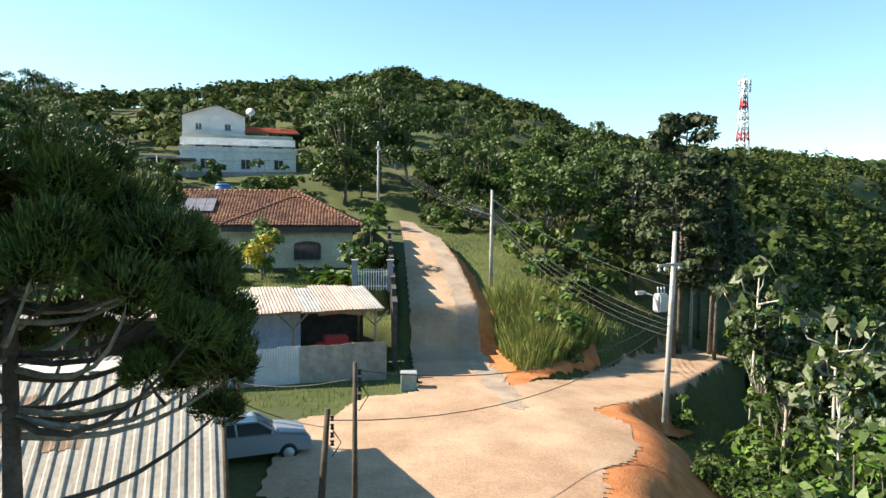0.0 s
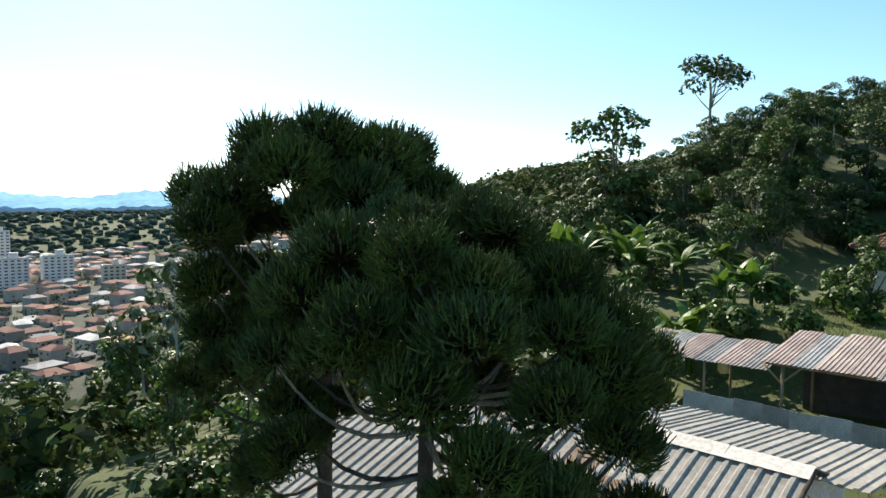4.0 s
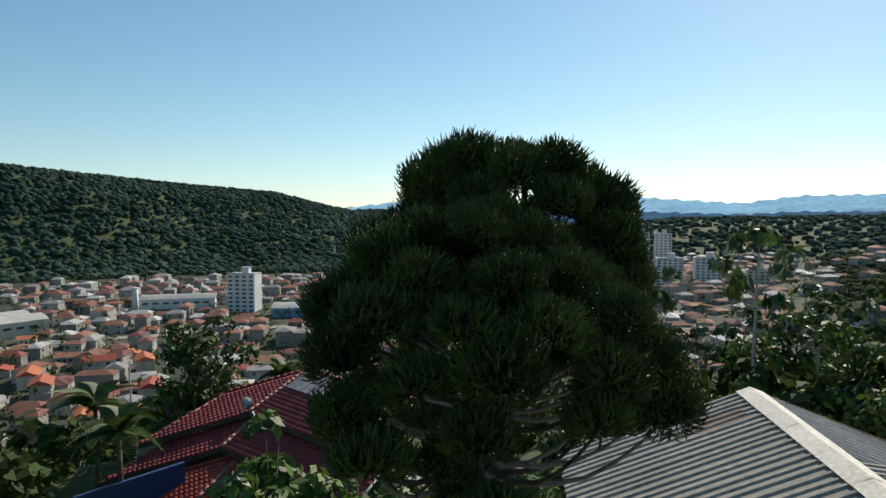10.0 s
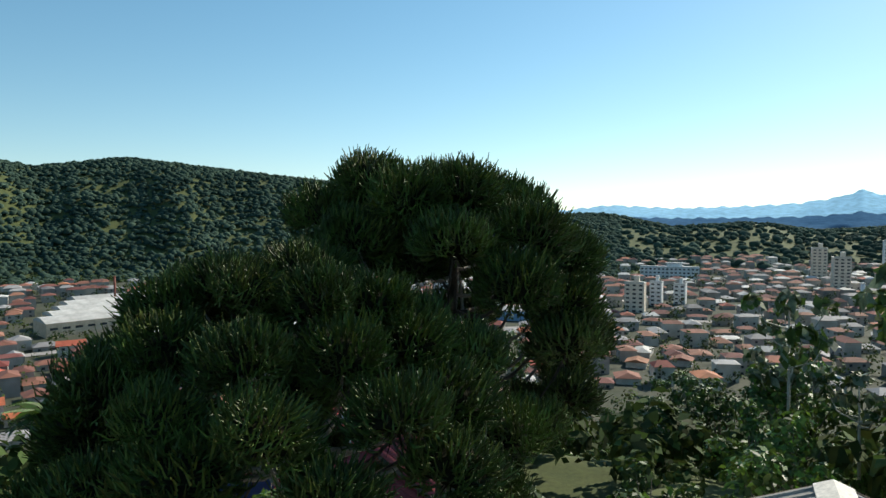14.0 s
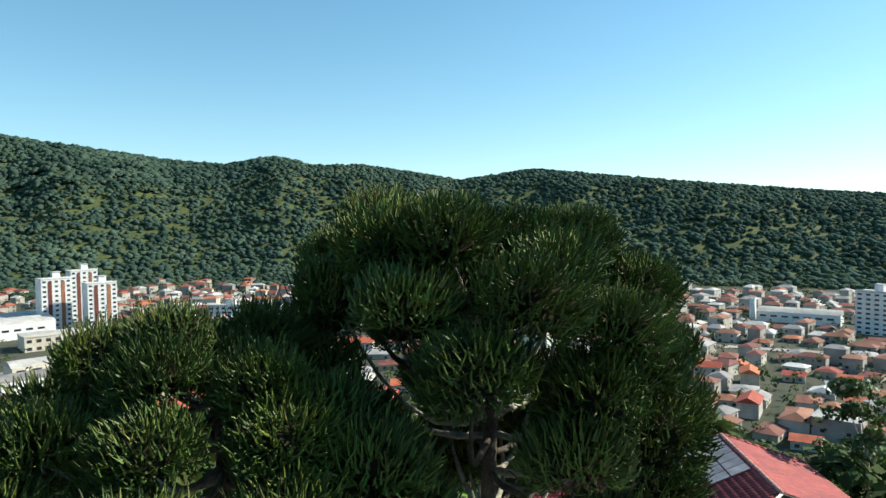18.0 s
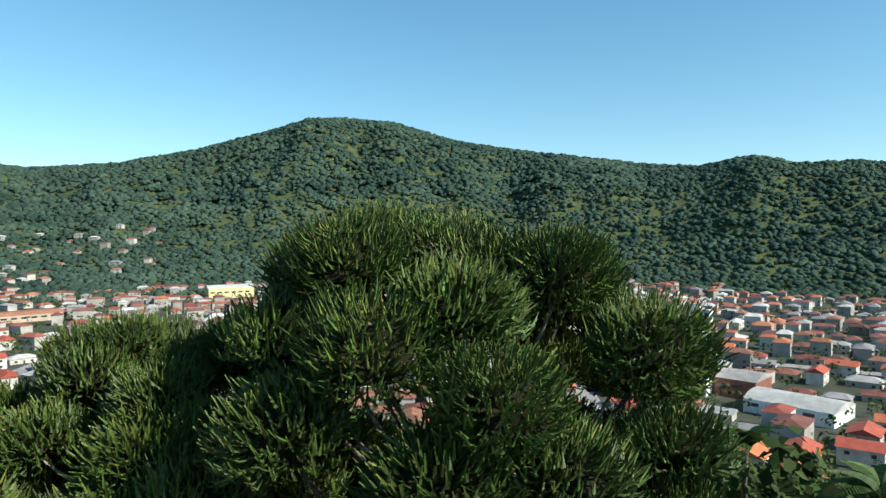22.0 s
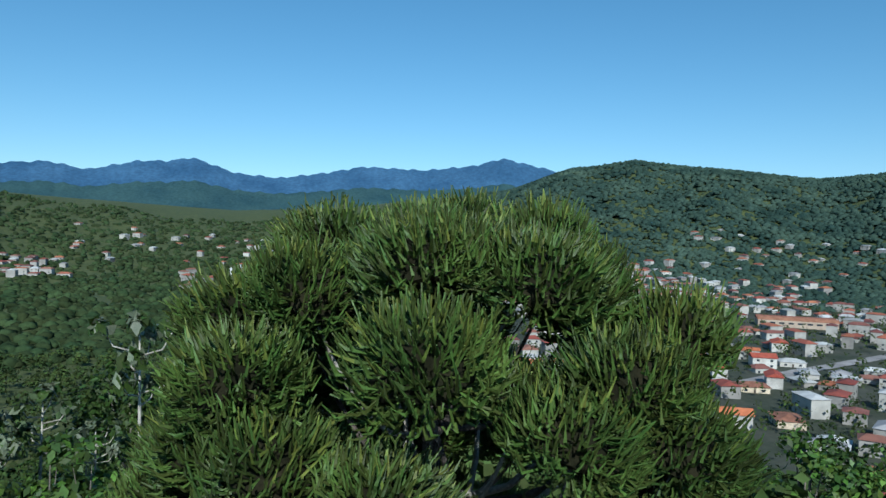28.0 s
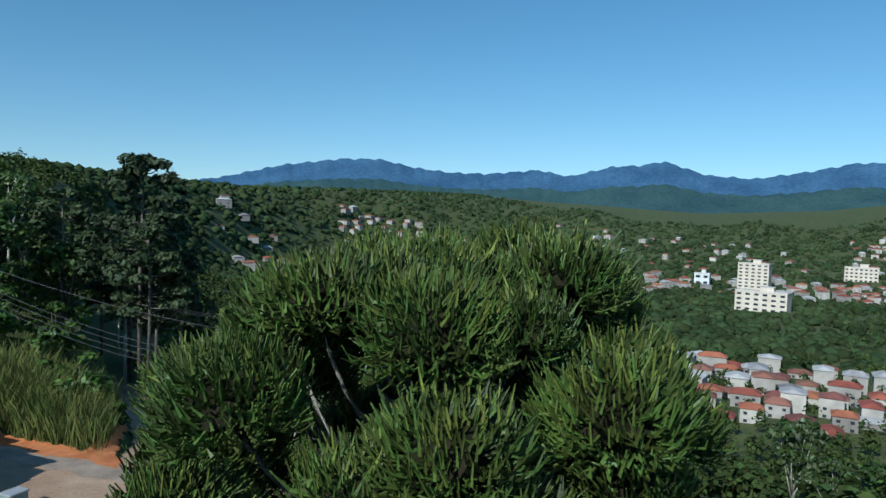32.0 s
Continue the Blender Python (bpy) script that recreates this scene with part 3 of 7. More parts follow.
block("barge_trim", 0.06, 2.0, 0.12, M_GREY, shed, (6.04, -0.8, 2.4))
# sheet metal fence
fence = tagged(new("sheet_metal_fence"), "tall fence of mismatched grey and white metal sheets", "fence")
fence.matrix_world = pose(9.0, 25.2, 0.85, 0, 0, 14.6)
M_PANEL_WHITE = surface("pale_panel", (0.52, 0.54, 0.56), (0.66, 0.68, 0.70), 1.2, 0.6, 0.1, 14, rnd=0.1)
M_PANEL_BROWN = surface("weathered_panel", (0.24, 0.21, 0.19), (0.42, 0.38, 0.34), 2.0, 0.8, 0.2, 14, rnd=0.2)
fine = {m.name: ribbed("panel", 1.14, 2.05, 0.12, 0.02, m) for m in (M_PANEL, M_PANEL_WHITE, M_PANEL_BROWN)}
for i in range(16):
    m = M_PANEL_BROWN if i in (0, 1, 2, 3, 6) else M_PANEL_WHITE if i in (4, 5, 7, 8) else M_PANEL
    part("panel", fine[m.name], fence, pose(-(i + 1) * 1.1, -0.02 * (i % 2), 0.04 * math.sin(i * 2.1), 90, 0.8 * math.sin(i * 1.7), 0))
for i in range(9):
    block("post", 0.09, 0.09, 2.1, M_WOOD, fence, (-i * 2.2, 0.1, -0.1))
for z in (0.35, 1.7):
    block("rail", 17.6, 0.05, 0.08, M_WOOD, fence, (-8.8, 0.05, z))

# open lean-to workshop behind the fence
hut = tagged(new("open_workshop"), "open-fronted workshop with a patched pinkish sheet roof on posts", "shed")
hut.matrix_world = pose(8.7, 27.0, 1.0, 0, 0, 14.6)
for i in range(14):
    me = CACHE.setdefault("hutsheet%d" % (i % 3), ribbed("roof_sheet", 1.16, 4.9 + 0.25 * (i % 3), 0.177, 0.035, M_TIN_PINK if i % 3 else M_TIN_OLD))
    part("roof_sheet", me, hut, pose(-(i + 1) * 1.07, -0.55 - 0.12 * (i % 2), 3.42 + 0.03 * math.sin(i * 1.9), 7.5, 0.6 * math.sin(i * 2.3), 0))
for i in range(6):
    me = CACHE.setdefault("lowsheet%d" % (i % 2), ribbed("low_roof_sheet", 1.16, 3.6 + 0.2 * (i % 2), 0.177, 0.035, M_TIN_PINK if i % 2 else M_TIN_OLD))
    part("low_roof_sheet", me, hut, pose(-16.0 - i * 1.07, -0.35 - 0.1 * (i % 2), 2.98 + 0.03 * math.sin(i * 2.3), 8.0, 0.5 * math.sin(i * 1.7), 0))
for x in (-17.6, -21.2):
    rod("post", (x, -0.1, 0), (x, -0.1, 2.95), 0.06, M_WOOD, hut)
    rod("rear_post", (x, 3.0, 0), (x, 3.0, 3.4), 0.06, M_WOOD, hut)
block("front_beam", 15.0, 0.1, 0.16, M_WOOD, hut, (-7.4, -0.2, 3.24))
block("back_beam", 15.0, 0.1, 0.16, M_WOOD, hut, (-7.4, 4.0, 3.78))
for x in (-0.3, -4.6, -9.2, -14.2):
    rod("post", (x, -0.2, 0), (x, -0.2, 3.3), 0.07, M_WOOD, hut)
    rod("brace", (x - 0.05, -0.2, 2.5), (x - 0.8, -0.2, 3.25), 0.045, M_WOOD, hut)
    rod("brace", (x - 0.05, -0.2, 2.5), (x + 0.7, -0.2, 3.25), 0.045, M_WOOD, hut)
    rod("rear_post", (x, 4.0, 0), (x, 4.0, 3.8), 0.07, M_WOOD, hut)
# the back wall takes the plinth's near-black all along
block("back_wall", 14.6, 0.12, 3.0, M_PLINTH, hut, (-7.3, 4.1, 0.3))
block("partition", 3.9, 0.1, 2.9, M_BLUEWALL, hut, (-6.0, 1.5, 0.2))
door = block("door", 0.95, 0.05, 2.1, M_BLUEWALL, hut, (-8.5, 1.42, 0.2))
block("handle", 0.05, 0.05, 0.16, M_STEEL, door, (0.36, -0.03, 1.0))
tank = tagged(new("red_machine"), "dusty red machine with a black tyre standing in the workshop", "machine")
tank.matrix_world = pose(6.2, 27.2, 1.0, 0, 0, 14)
block("body", 1.9, 0.9, 0.9, M_REDPAINT, tank, (0, 0, 0.6), bevel=0.08)
block("cover", 1.3, 0.8, 0.35, M_REDPAINT, tank, (0.1, 0, 1.5), bevel=0.08)
for sx in (-0.6, 0.6):
    part("tyre", tube("tyre", [(sx, -0.56, 0.42), (sx, -0.36, 0.42)], [0.42, 0.42], M_RUBBER, 18), tank)
for x, y, a, c in ((8.0, 26.2, 1.4, M_PANEL_WHITE), (2.6, 25.4, 1.7, M_PLINTH), (0.4, 24.6, 1.1, M_DARKWOOD)):
    crate = tagged(new("storage_chest"), "closed chest freezer stored in the workshop" if c == M_PANEL_WHITE else "dark storage chest in the workshop", "chest")
    crate.matrix_world = pose(x, y, 1.0, 0, 0, 14)
    block("body", a, 0.7, 0.95, c, crate, (0, 0, 0.25), bevel=0.04)
    block("lid", a + 0.04, 0.74, 0.09, c, crate, (0, 0, 1.2), bevel=0.02)
roll = tagged(new("tarpaulin_roll", tube("tarpaulin_roll", [(5.4, 27.0, 4.05), (6.6, 27.3, 4.2), (7.6, 27.4, 4.05), (8.2, 27.7, 4.3)], [0.14, 0.2, 0.18, 0.1], M_TIN_PINK, 8)), "rolled pale tarpaulin under the workshop's roof", "tarpaulin")
bin_box = tagged(new("meter_cabinet"), "small pale green metal cabinet on the grass verge", "cabinet")
bin_box.location = (10.1, 23.0, zat(10.1, 23.0))
block("body", 0.75, 0.6, 0.85, surface("pale_green_paint", (0.20, 0.26, 0.24), (0.32, 0.38, 0.36), 2, 0.6, 0.1), bin_box, bevel=0.03)
block("lid", 0.8, 0.66, 0.08, M_STEEL, bin_box, (0, 0, 0.85), bevel=0.02)

# retaining wall and gate beside the hill road
wall = tagged(new("retaining_wall"), "rendered garden wall, shade painted in, stepping up beside the hill road", "wall", kind="structure")
for i in range(9):
    y = 28.2 + i * 2.2
    # near-black bays: the shade on this grey wall is put into its colour
    block("wall_bay", 0.25, 2.2, 3.6, M_PLINTH, wall, (9.5 - 0.02 * i, y, 1.0 + i * 0.44), bevel=0.02)
    block("coping", 0.27, 2.22, 0.08, M_PLINTH, wall, (9.5 - 0.02 * i, y, 4.6 + i * 0.44))
gate = tagged(new("white_garden_gate"), "white slatted metal gate between grey pillars", "gate")
gate.matrix_world = pose(8.2, 33.0, 4.5)
for sx in (-1.1, 1.1):
    block("pillar", 0.35, 0.35, 1.9, M_GREY, gate, (sx, 0, 0), bevel=0.02)
    block("pillar_cap", 0.45, 0.45, 0.1, M_CONC, gate, (sx, 0, 1.9))
for i in range(12):
    block("slat", 0.06, 0.04, 1.3, M_WHITE, gate, (-0.85 + i * 0.155, 0, 0.1))
block("rail", 1.85, 0.05, 0.06, M_WHITE, gate, (0, 0.03, 0.3))
block("rail", 1.85, 0.05, 0.06, M_WHITE, gate, (0, 0.03, 1.2))


def window(parent, x, y, z, w, h, face=0.0, bars=1, arch=False):
    """A framed window on a wall that faces -y (turned by face degrees)."""
    f = new("window")
    f.parent, f.matrix_basis = parent, pose(x, y, z, 0, 0, face)
    for sx in (-1, 1):
        block("jamb", 0.08, 0.1, h, M_DARKWOOD if arch else M_WHITE, f, (sx * (w / 2 - 0.04), -0.04, 0))
    block("sill", w + 0.16, 0.16, 0.06, M_CONC, f, (0, -0.06, -0.06))
    if arch:
        top = [(w / 2 * math.cos(t), h + 0.28 * math.sin(t)) for t in np.linspace(0, math.pi, 9)]
        part("arched_head", prism("arched_head", top, -0.09, 0.0, M_DARKWOOD), f)
    else:
        block("head", w, 0.1, 0.08, M_WHITE, f, (0, -0.04, h))
    block("pane", w - 0.16, 0.02, h, M_GLASS, f, (0, -0.03, 0))
    for i in range(bars):
        block("glazing_bar", 0.05, 0.05, h, M_DARKWOOD if arch else M_WHITE, f, (-w / 2 + w * (i + 1) / (bars + 1), -0.045, 0))
    return f


def hip(parent, x0, x1, y0, y1, eave, ridge, over, material, single=0):
    """A hipped tiled roof over a rectangle; returns nothing."""
    x0, x1, y0, y1 = x0 - over, x1 + over, y0 - over, y1 + over
    run = min(x1 - x0, y1 - y0) / 2
    if x1 - x0 >= y1 - y0:
        r0, r1 = (x0 + run, (y0 + y1) / 2, ridge), (x1 - run, (y0 + y1) / 2, ridge)
    else:
        r0, r1 = ((x0 + x1) / 2, y0 + run, ridge), ((x0 + x1) / 2, y1 - run, ridge)
    a, b, c, d = (x0, y0, eave), (x1, y0, eave), (x1, y1, eave), (x0, y1, eave)
    if x1 - x0 >= y1 - y0:
        slopes = ((a, b, r1, r0), (b, c, r1, r1), (c, d, r0, r1), (d, a, r0, r0))
        hips = ((a, r0), (d, r0), (b, r1), (c, r1))
    else:
        slopes = ((a, b, r0, r0), (b, c, r1, r0), (c, d, r1, r1), (d, a, r0, r1))
        hips = ((a, r0), (b, r0), (c, r1), (d, r1))
    for s in slopes:
        tiled_slope(parent, *s, material, single=single)
        single = 0
    for p, q in (*hips, (r0, r1)):
        if (Vector(p) - Vector(q)).length > 0.5:
            ridge_caps(parent, p, q, material)


M_COLLECTOR = surface("dusty_collector", (0.10, 0.10, 0.12), (0.20, 0.20, 0.23), 2.0, 0.6, 0.0, 12, rnd=0.2)
house = tagged(new("cream_bungalow"), "cream bungalow with a brown terracotta hip roof and a dark plinth", "house")
house.matrix_world = pose(0, 0, 4.3, 0, 0, 3)
block("wall", 9.0, 9.0, 4.0, M_CREAM, house, (4.3, 47.2, 0))
block("wall", 10.0, 8.6, 3.9, M_CREAM, house, (-5.2, 49.0, 0))
block("plinth", 9.06, 9.06, 0.75, M_PLINTH, house, (4.3, 47.2, 0))
block("eave_board", 10.2, 0.1, 0.45, M_PLINTH, house, (4.3, 42.05, 3.5))
hip(house, -0.2, 8.95, 42.7, 51.0, 4.0, 6.1, 0.7, M_TILE)
hip(house, -10.2, 8.8, 44.5, 53.5, 4.0, 6.6, 0.7, M_TILE)
window(house, 5.4, 42.68, 1.35, 2.0, 1.15, bars=3, arch=True)
window(house, 0.7, 42.68, 1.6, 0.8, 0.8, bars=1, arch=True)
window(house, -2.6, 44.48, 1.3, 0.9, 1.0)
window(house, -7.0, 44.48, 1.3, 1.6, 1.1)
for i in range(9):
    block("solar_collector", 0.74, 2.2, 0.06, M_COLLECTOR, house, (-8.4 + i * 0.76, 46.3, 5.42), 0, 0.01, "grey rooftop water-heating panel", (26.6, 0))
bucket = tagged(new("blue_water_tank"), "small blue plastic water tank behind the bungalow's ridge", "tank")
bucket.location = (-5.5, 54.0, zat(-5.5, 54.0))
part("drum", tube("drum", [(0, 0, 0), (0, 0, 5.6)], [0.18, 0.18], M_CONC, 8), bucket, Matrix(), "concrete support post")
part("tank_body", tube("tank_body", [(0, 0, 5.6), (0, 0, 6.5)], [0.62, 0.7], plain("blue_plastic", (0.05, 0.16, 0.4), 0.4), 18), bucket)
part("tank_lid", tube("tank_lid", [(0, 0, 6.5), (0, 0, 6.65)], [0.74, 0.5], plain("blue_lid", (0.06, 0.2, 0.45), 0.4), 18), bucket)

villa = tagged(new("white_hillside_villa"), "three-level white villa on a terrace with a red tile roof", "house")
villa.matrix_world = pose(-10.0, 84.0, 12.6, 0, 0, 12)
block("terrace_wall", 19, 0.4, 3.0, M_GREY, villa, (0.5, -2.6, -1.8))
block("lower_wall", 14.5, 7, 3.0, M_WHITE, villa, (0, 2.5, 0.9))
block("lower_parapet", 14.8, 7.2, 0.55, M_WHITE, villa, (0, 2.5, 3.9))
block("middle_wall", 14.5, 6, 2.6, M_CREAM, villa, (0, 6.5, 3.9))
block("balcony_parapet", 15, 1.0, 0.95, M_WHITE, villa, (0, 3.2, 5.0))
block("upper_wall", 8.2, 6, 2.6, M_WHITE, villa, (-3.2, 8.0, 6.5))
part("gable_wall", prism("gable_wall", [(-4.1, 0), (4.1, 0), (0.4, 1.5)], -0.1, 0.1, M_WHITE), villa, pose(-3.2, 5.0, 9.1))
tiled_slope(villa, (-7.8, 4.4, 9.05), (-7.8, 11.2, 9.05), (-2.8, 11.2, 10.75), (-2.8, 4.4, 10.75), M_TIN_PINK)
tiled_slope(villa, (1.4, 11.2, 9.05), (1.4, 4.4, 9.05), (-2.8, 4.4, 10.75), (-2.8, 11.2, 10.75), M_TILE_ORANGE)
tiled_slope(villa, (0.8, 3.4, 6.9), (8.2, 3.4, 6.9), (8.2, 9.5, 8.2), (0.8, 9.5, 8.2), M_TILE_ORANGE)
for x in (-4.2, 0.8, 5.0):
    window(villa, x, -1.0, 1.7, 1.3, 1.2)
for x in (-5, -1.5, 2, 5.2):
    window(villa, x, 3.48, 4.6, 1.4, 1.2)
for x in (-5.2, -1.4):
    window(villa, x, 4.98, 7.2, 0.9, 0.8)
for x in (-1.5, 3.0):
    block("air_conditioner", 0.8, 0.3, 0.55, M_WHITE, villa, (x, -1.2, 2.9), 0, 0.03)
# no hole here: a near-black slab paints the garage's shaded inside
block("garage_opening", 3.4, 0.05, 2.3, M_DARK, villa, (-9.6, -0.6, 0.6))
block("side_wall", 4.6, 5, 2.9, M_GREY, villa, (-9.6, 2.0, 0.3))


block("garden_terrace", 20, 2.2, 0.4, M_GREY, villa, (0.5, -3.8, -2.1))
block("carport_roof", 4.2, 3.0, 0.2, M_DARKWOOD, villa, (-7.4, -1.6, 2.6))
lane = tagged(new("upper_lane"), "pale dirt lane climbing beside the white villa", "road", kind="structure")
lane.matrix_world = pose(-10.0, 84.0, 12.6, 0, 0, 12)
block("lane_surface", 5.0, 24.0, 0.5, M_DIRT, lane, (-15.0, 7.0, 0.9), 0, 0.05, "", (7, 0))
dish = tagged(new("satellite_dish"), "white satellite dish on the villa's roof", "dish")
dish.matrix_world = pose(-10.0, 84.0, 12.6, 0, 0, 12) @ pose(1.6, 4.6, 9.0)
part("bowl", tube("bowl", [(0, -0.28, 0.75), (0, -0.2, 0.72), (0, 0, 0.6)], [0.62, 0.5, 0.08], M_WHITE, 16), dish)
part("mount", tube("mount", [(0, 0, -0.4), (0, 0, 0.6)], [0.05, 0.05], M_STEEL, 6), dish)


# ---- poles and wires ----
def crossarm(pole, z, turn, wide=1.9):
    arm = block("crossarm", wide, 0.09, 0.11, M_CONC, pole, (0, 0, z), turn)
    for x in (-wide / 2 + 0.12, -0.35, 0.35, wide / 2 - 0.12):
        part("insulator", CACHE.setdefault("insulator", tube("insulator", [(0, 0, 0), (0, 0, 0.1), (0, 0, 0.16), (0, 0, 0.24)], [0.05, 0.075, 0.045, 0.02], M_STEEL, 8)), arm, pose(x, 0, -0.24))


def concrete_pole(x, y, z, high, lean=(0, 0), label="grey tapered concrete utility pole", r=0.15):
    pole = tagged(new("utility_pole"), label, "pole", group="utility poles")
    pole.location = (x, y, z)
    part("shaft", tube("shaft", [(0, 0, -0.2), (lean[0], lean[1], high)], [r, r * 0.62], M_CONC, 10), pole)
    return pole


main = concrete_pole(22.1, 20.8, 0.0, 8.8, (0.35, 0.3), "concrete utility pole with a pale transformer and crossarm")
crossarm(main, 7.2, 35)
block("transformer", 0.62, 0.5, 0.85, M_STEEL, main, (-0.45, -0.2, 5.1), 20, 0.08, "light grey pole transformer")
rod("bracket", (0, 0, 5.3), (-0.5, -0.2, 5.3), 0.04, M_STEEL, main)
for i in range(3):
    rod("bushing", (-0.6 + 0.15 * i, -0.2, 5.95), (-0.6 + 0.15 * i, -0.2, 6.25), 0.035, M_STEEL, main, 6)
rod("lamp_arm", (0, 0, 5.6), (-1.3, -0.3, 6.0), 0.03, M_STEEL, main)
lampa = block("lamp_head", 0.5, 0.2, 0.12, M_STEEL, main, (-1.5, -0.35, 5.96), 15, 0.03)
block("lamp_glass", 0.3, 0.15, 0.06, M_LAMP, lampa, (-0.05, 0, -0.05))
second = concrete_pole(16.6, 39.0, 4.0, 7.0)
rod("lamp_arm", (0, 0, 5.2), (-1.2, -0.4, 5.6), 0.03, M_STEEL, second)
block("lamp_head", 0.5, 0.2, 0.12, M_STEEL, second, (-1.35, -0.45, 5.55), 15, 0.03)
third = concrete_pole(8.4, 58.0, zat(8.4, 58.0), 8.0)
crossarm(third, 7.4, 80)
fourth = concrete_pole(33.0, 42.0, zat(33.0, 42.0), 8.5)
crossarm(fourth, 7.8, 40)
for x, y, z, h, lean, r in ((8.1, 7.4, 0.7, 5.2, (0.0, 0.0), 0.09), (7.1, 7.6, 0.7, 3.9, (0.28, 0.1), 0.12)):
    post = concrete_pole(x, y, z, h, lean, "dark weathered wooden service post in the yard", r)
    post.children[0].data.materials[0] = M_DARKWOOD
    for k in range(4):
        part("insulator", CACHE.setdefault("spool", tube("spool", [(0, 0, -0.06), (0, 0, 0), (0, 0, 0.06)], [0.06, 0.035, 0.06], M_RUBBER, 8)), post, pose(lean[0] + 0.12, lean[1], h - 0.25 - 0.22 * k))
    part("service_loop", tube("service_loop", [(lean[0] + 0.1, lean[1], h - 0.5), (lean[0] + 0.35, 0.1, h - 0.9), (lean[0] + 0.1, 0.1, h - 1.3)], [0.015] * 3, M_WIRE, 5), post)
far_post = concrete_pole(-14.0, 63.0, zat(-14, 63), 7.5, (0, 0), "slim timber pole beside the upper lane", 0.1)
yard_post = concrete_pole(-27.9, -35.8, zat(-27.9, -35.8), -1.0 - zat(-27.9, -35.8), (0.1, 0), "slim grey post on the valley slope", 0.09)


def wire(a, b, sag, r=0.014):
    a, b = Vector(a), Vector(b)
    pts = [a.lerp(b, s) - Vector((0, 0, sag * 4 * s * (1 - s))) for s in (k / 14 for k in range(15))]
    return tagged(new("overhead_cable", tube("overhead_cable", pts, [r] * 15, M_WIRE, 5)), "thin black overhead cable slung between poles", "cable", group="overhead cables")


top, mid = (22.4, 21.0, 7.3), (22.3, 20.9, 4.6)
for k in range(3):
    wire((top[0] - 0.6 + 0.5 * k, top[1] - 0.4 + 0.35 * k, top[2]), (33.0 - 0.4 + 0.4 * k, 42.0, zat(33, 42) + 8.0), 0.8)
for k in range(4):
    wire((mid[0], mid[1], mid[2] - 0.25 * k), (16.6, 39.0, 9.6 - 0.22 * k), 0.9 + 0.1 * k, 0.018)
    wire((16.6, 39.0, 9.6 - 0.22 * k), (8.4, 58.0, zat(8.4, 58) + 7.0 - 0.2 * k), 0.7)
wire((22.3, 20.9, 6.2), (16.6, 39.0, 10.4), 0.6, 0.02)
wire((22.2, 20.9, 4.9), (8.1, 7.4, 5.7), 1.1, 0.016)
wire((22.2, 20.9, 4.4), (7.4, 7.7, 4.3), 1.2, 0.016)
wire((8.1, 7.4, 5.5), (4.0, 10.0, 4.9), 0.25)
wire((7.4, 7.7, 4.1), (3.6, 11.5, 4.2), 0.2)
wire((8.4, 58.0, zat(8.4, 58) + 7.4), (-14.0, 63.0, zat(-14, 63) + 7.3), 0.8)
wire((mid[0], mid[1], mid[2]), (44.0, 12.0, 1.5), 1.0, 0.016)

# ---- car ----
car = tagged(new("parked_car"), "silver-blue hatchback parked beside the shed", "car")
car.matrix_world = pose(4.1, 14.1, 1.0, 0, 0, 18)
side = [(-2.05, 0.35), (2.02, 0.35), (2.08, 0.6), (2.0, 0.82), (1.0, 0.98), (0.95, 1.0), (-1.95, 1.02), (-2.08, 0.8)]
body = part("body", prism("body", side, -0.82, 0.82, M_CAR), car)
cab = [(0.95, 0.98), (0.3, 1.42), (-1.35, 1.45), (-1.95, 1.02)]
part("cabin", prism("cabin", cab, -0.7, 0.7, M_GLASS), car)
part("roof", prism("roof", [(0.32, 1.4), (0.2, 1.47), (-1.3, 1.5), (-1.42, 1.42)], -0.68, 0.68, M_CAR), car)
for sy in (-1, 1):
    for a, b in (((0.98, 0.98), (0.3, 1.44)), ((-0.45, 1.0), (-0.5, 1.46)), ((-1.92, 1.0), (-1.38, 1.46))):
        rod("pillar", (a[0], sy * 0.72, a[1]), (b[0], sy * 0.69, b[1]), 0.045, M_CAR, car, 6)
    block("headlight", 0.08, 0.34, 0.16, M_LAMP, car, (2.03, sy * 0.6, 0.62), 0, 0.02, "clear headlight")
    block("tail_light", 0.06, 0.2, 0.3, M_REDPAINT, car, (-2.06, sy * 0.68, 0.65), 0, 0.02, "red tail light")
    block("mirror", 0.12, 0.2, 0.14, M_CAR, car, (0.72, sy * 0.9, 0.98), 0, 0.03)
    for x in (-1.3, 1.28):
        wheel = new("wheel")
        wheel.parent, wheel.matrix_basis = car, pose(x, sy * 0.78, 0.31)
        part("tyre", CACHE.setdefault("cartyre", tube("tyre", [(0, -0.1, 0), (0, -0.06, 0), (0, 0.06, 0), (0, 0.1, 0)], [0.27, 0.31, 0.31, 0.27], M_RUBBER, 20)), wheel)
        part("rim", CACHE.setdefault("carrim", tube("rim", [(0, -0.115, 0), (0, 0.115, 0)], [0.19, 0.19], M_STEEL, 10)), wheel)
block("bumper", 0.12, 1.62, 0.2, M_CAR, car, (2.06, 0, 0.36), 0, 0.04)
block("bonnet", 1.0, 1.5, 0.05, M_CAR, car, (1.45, 0, 0.93), 0, 0.02, "", (0, 8))


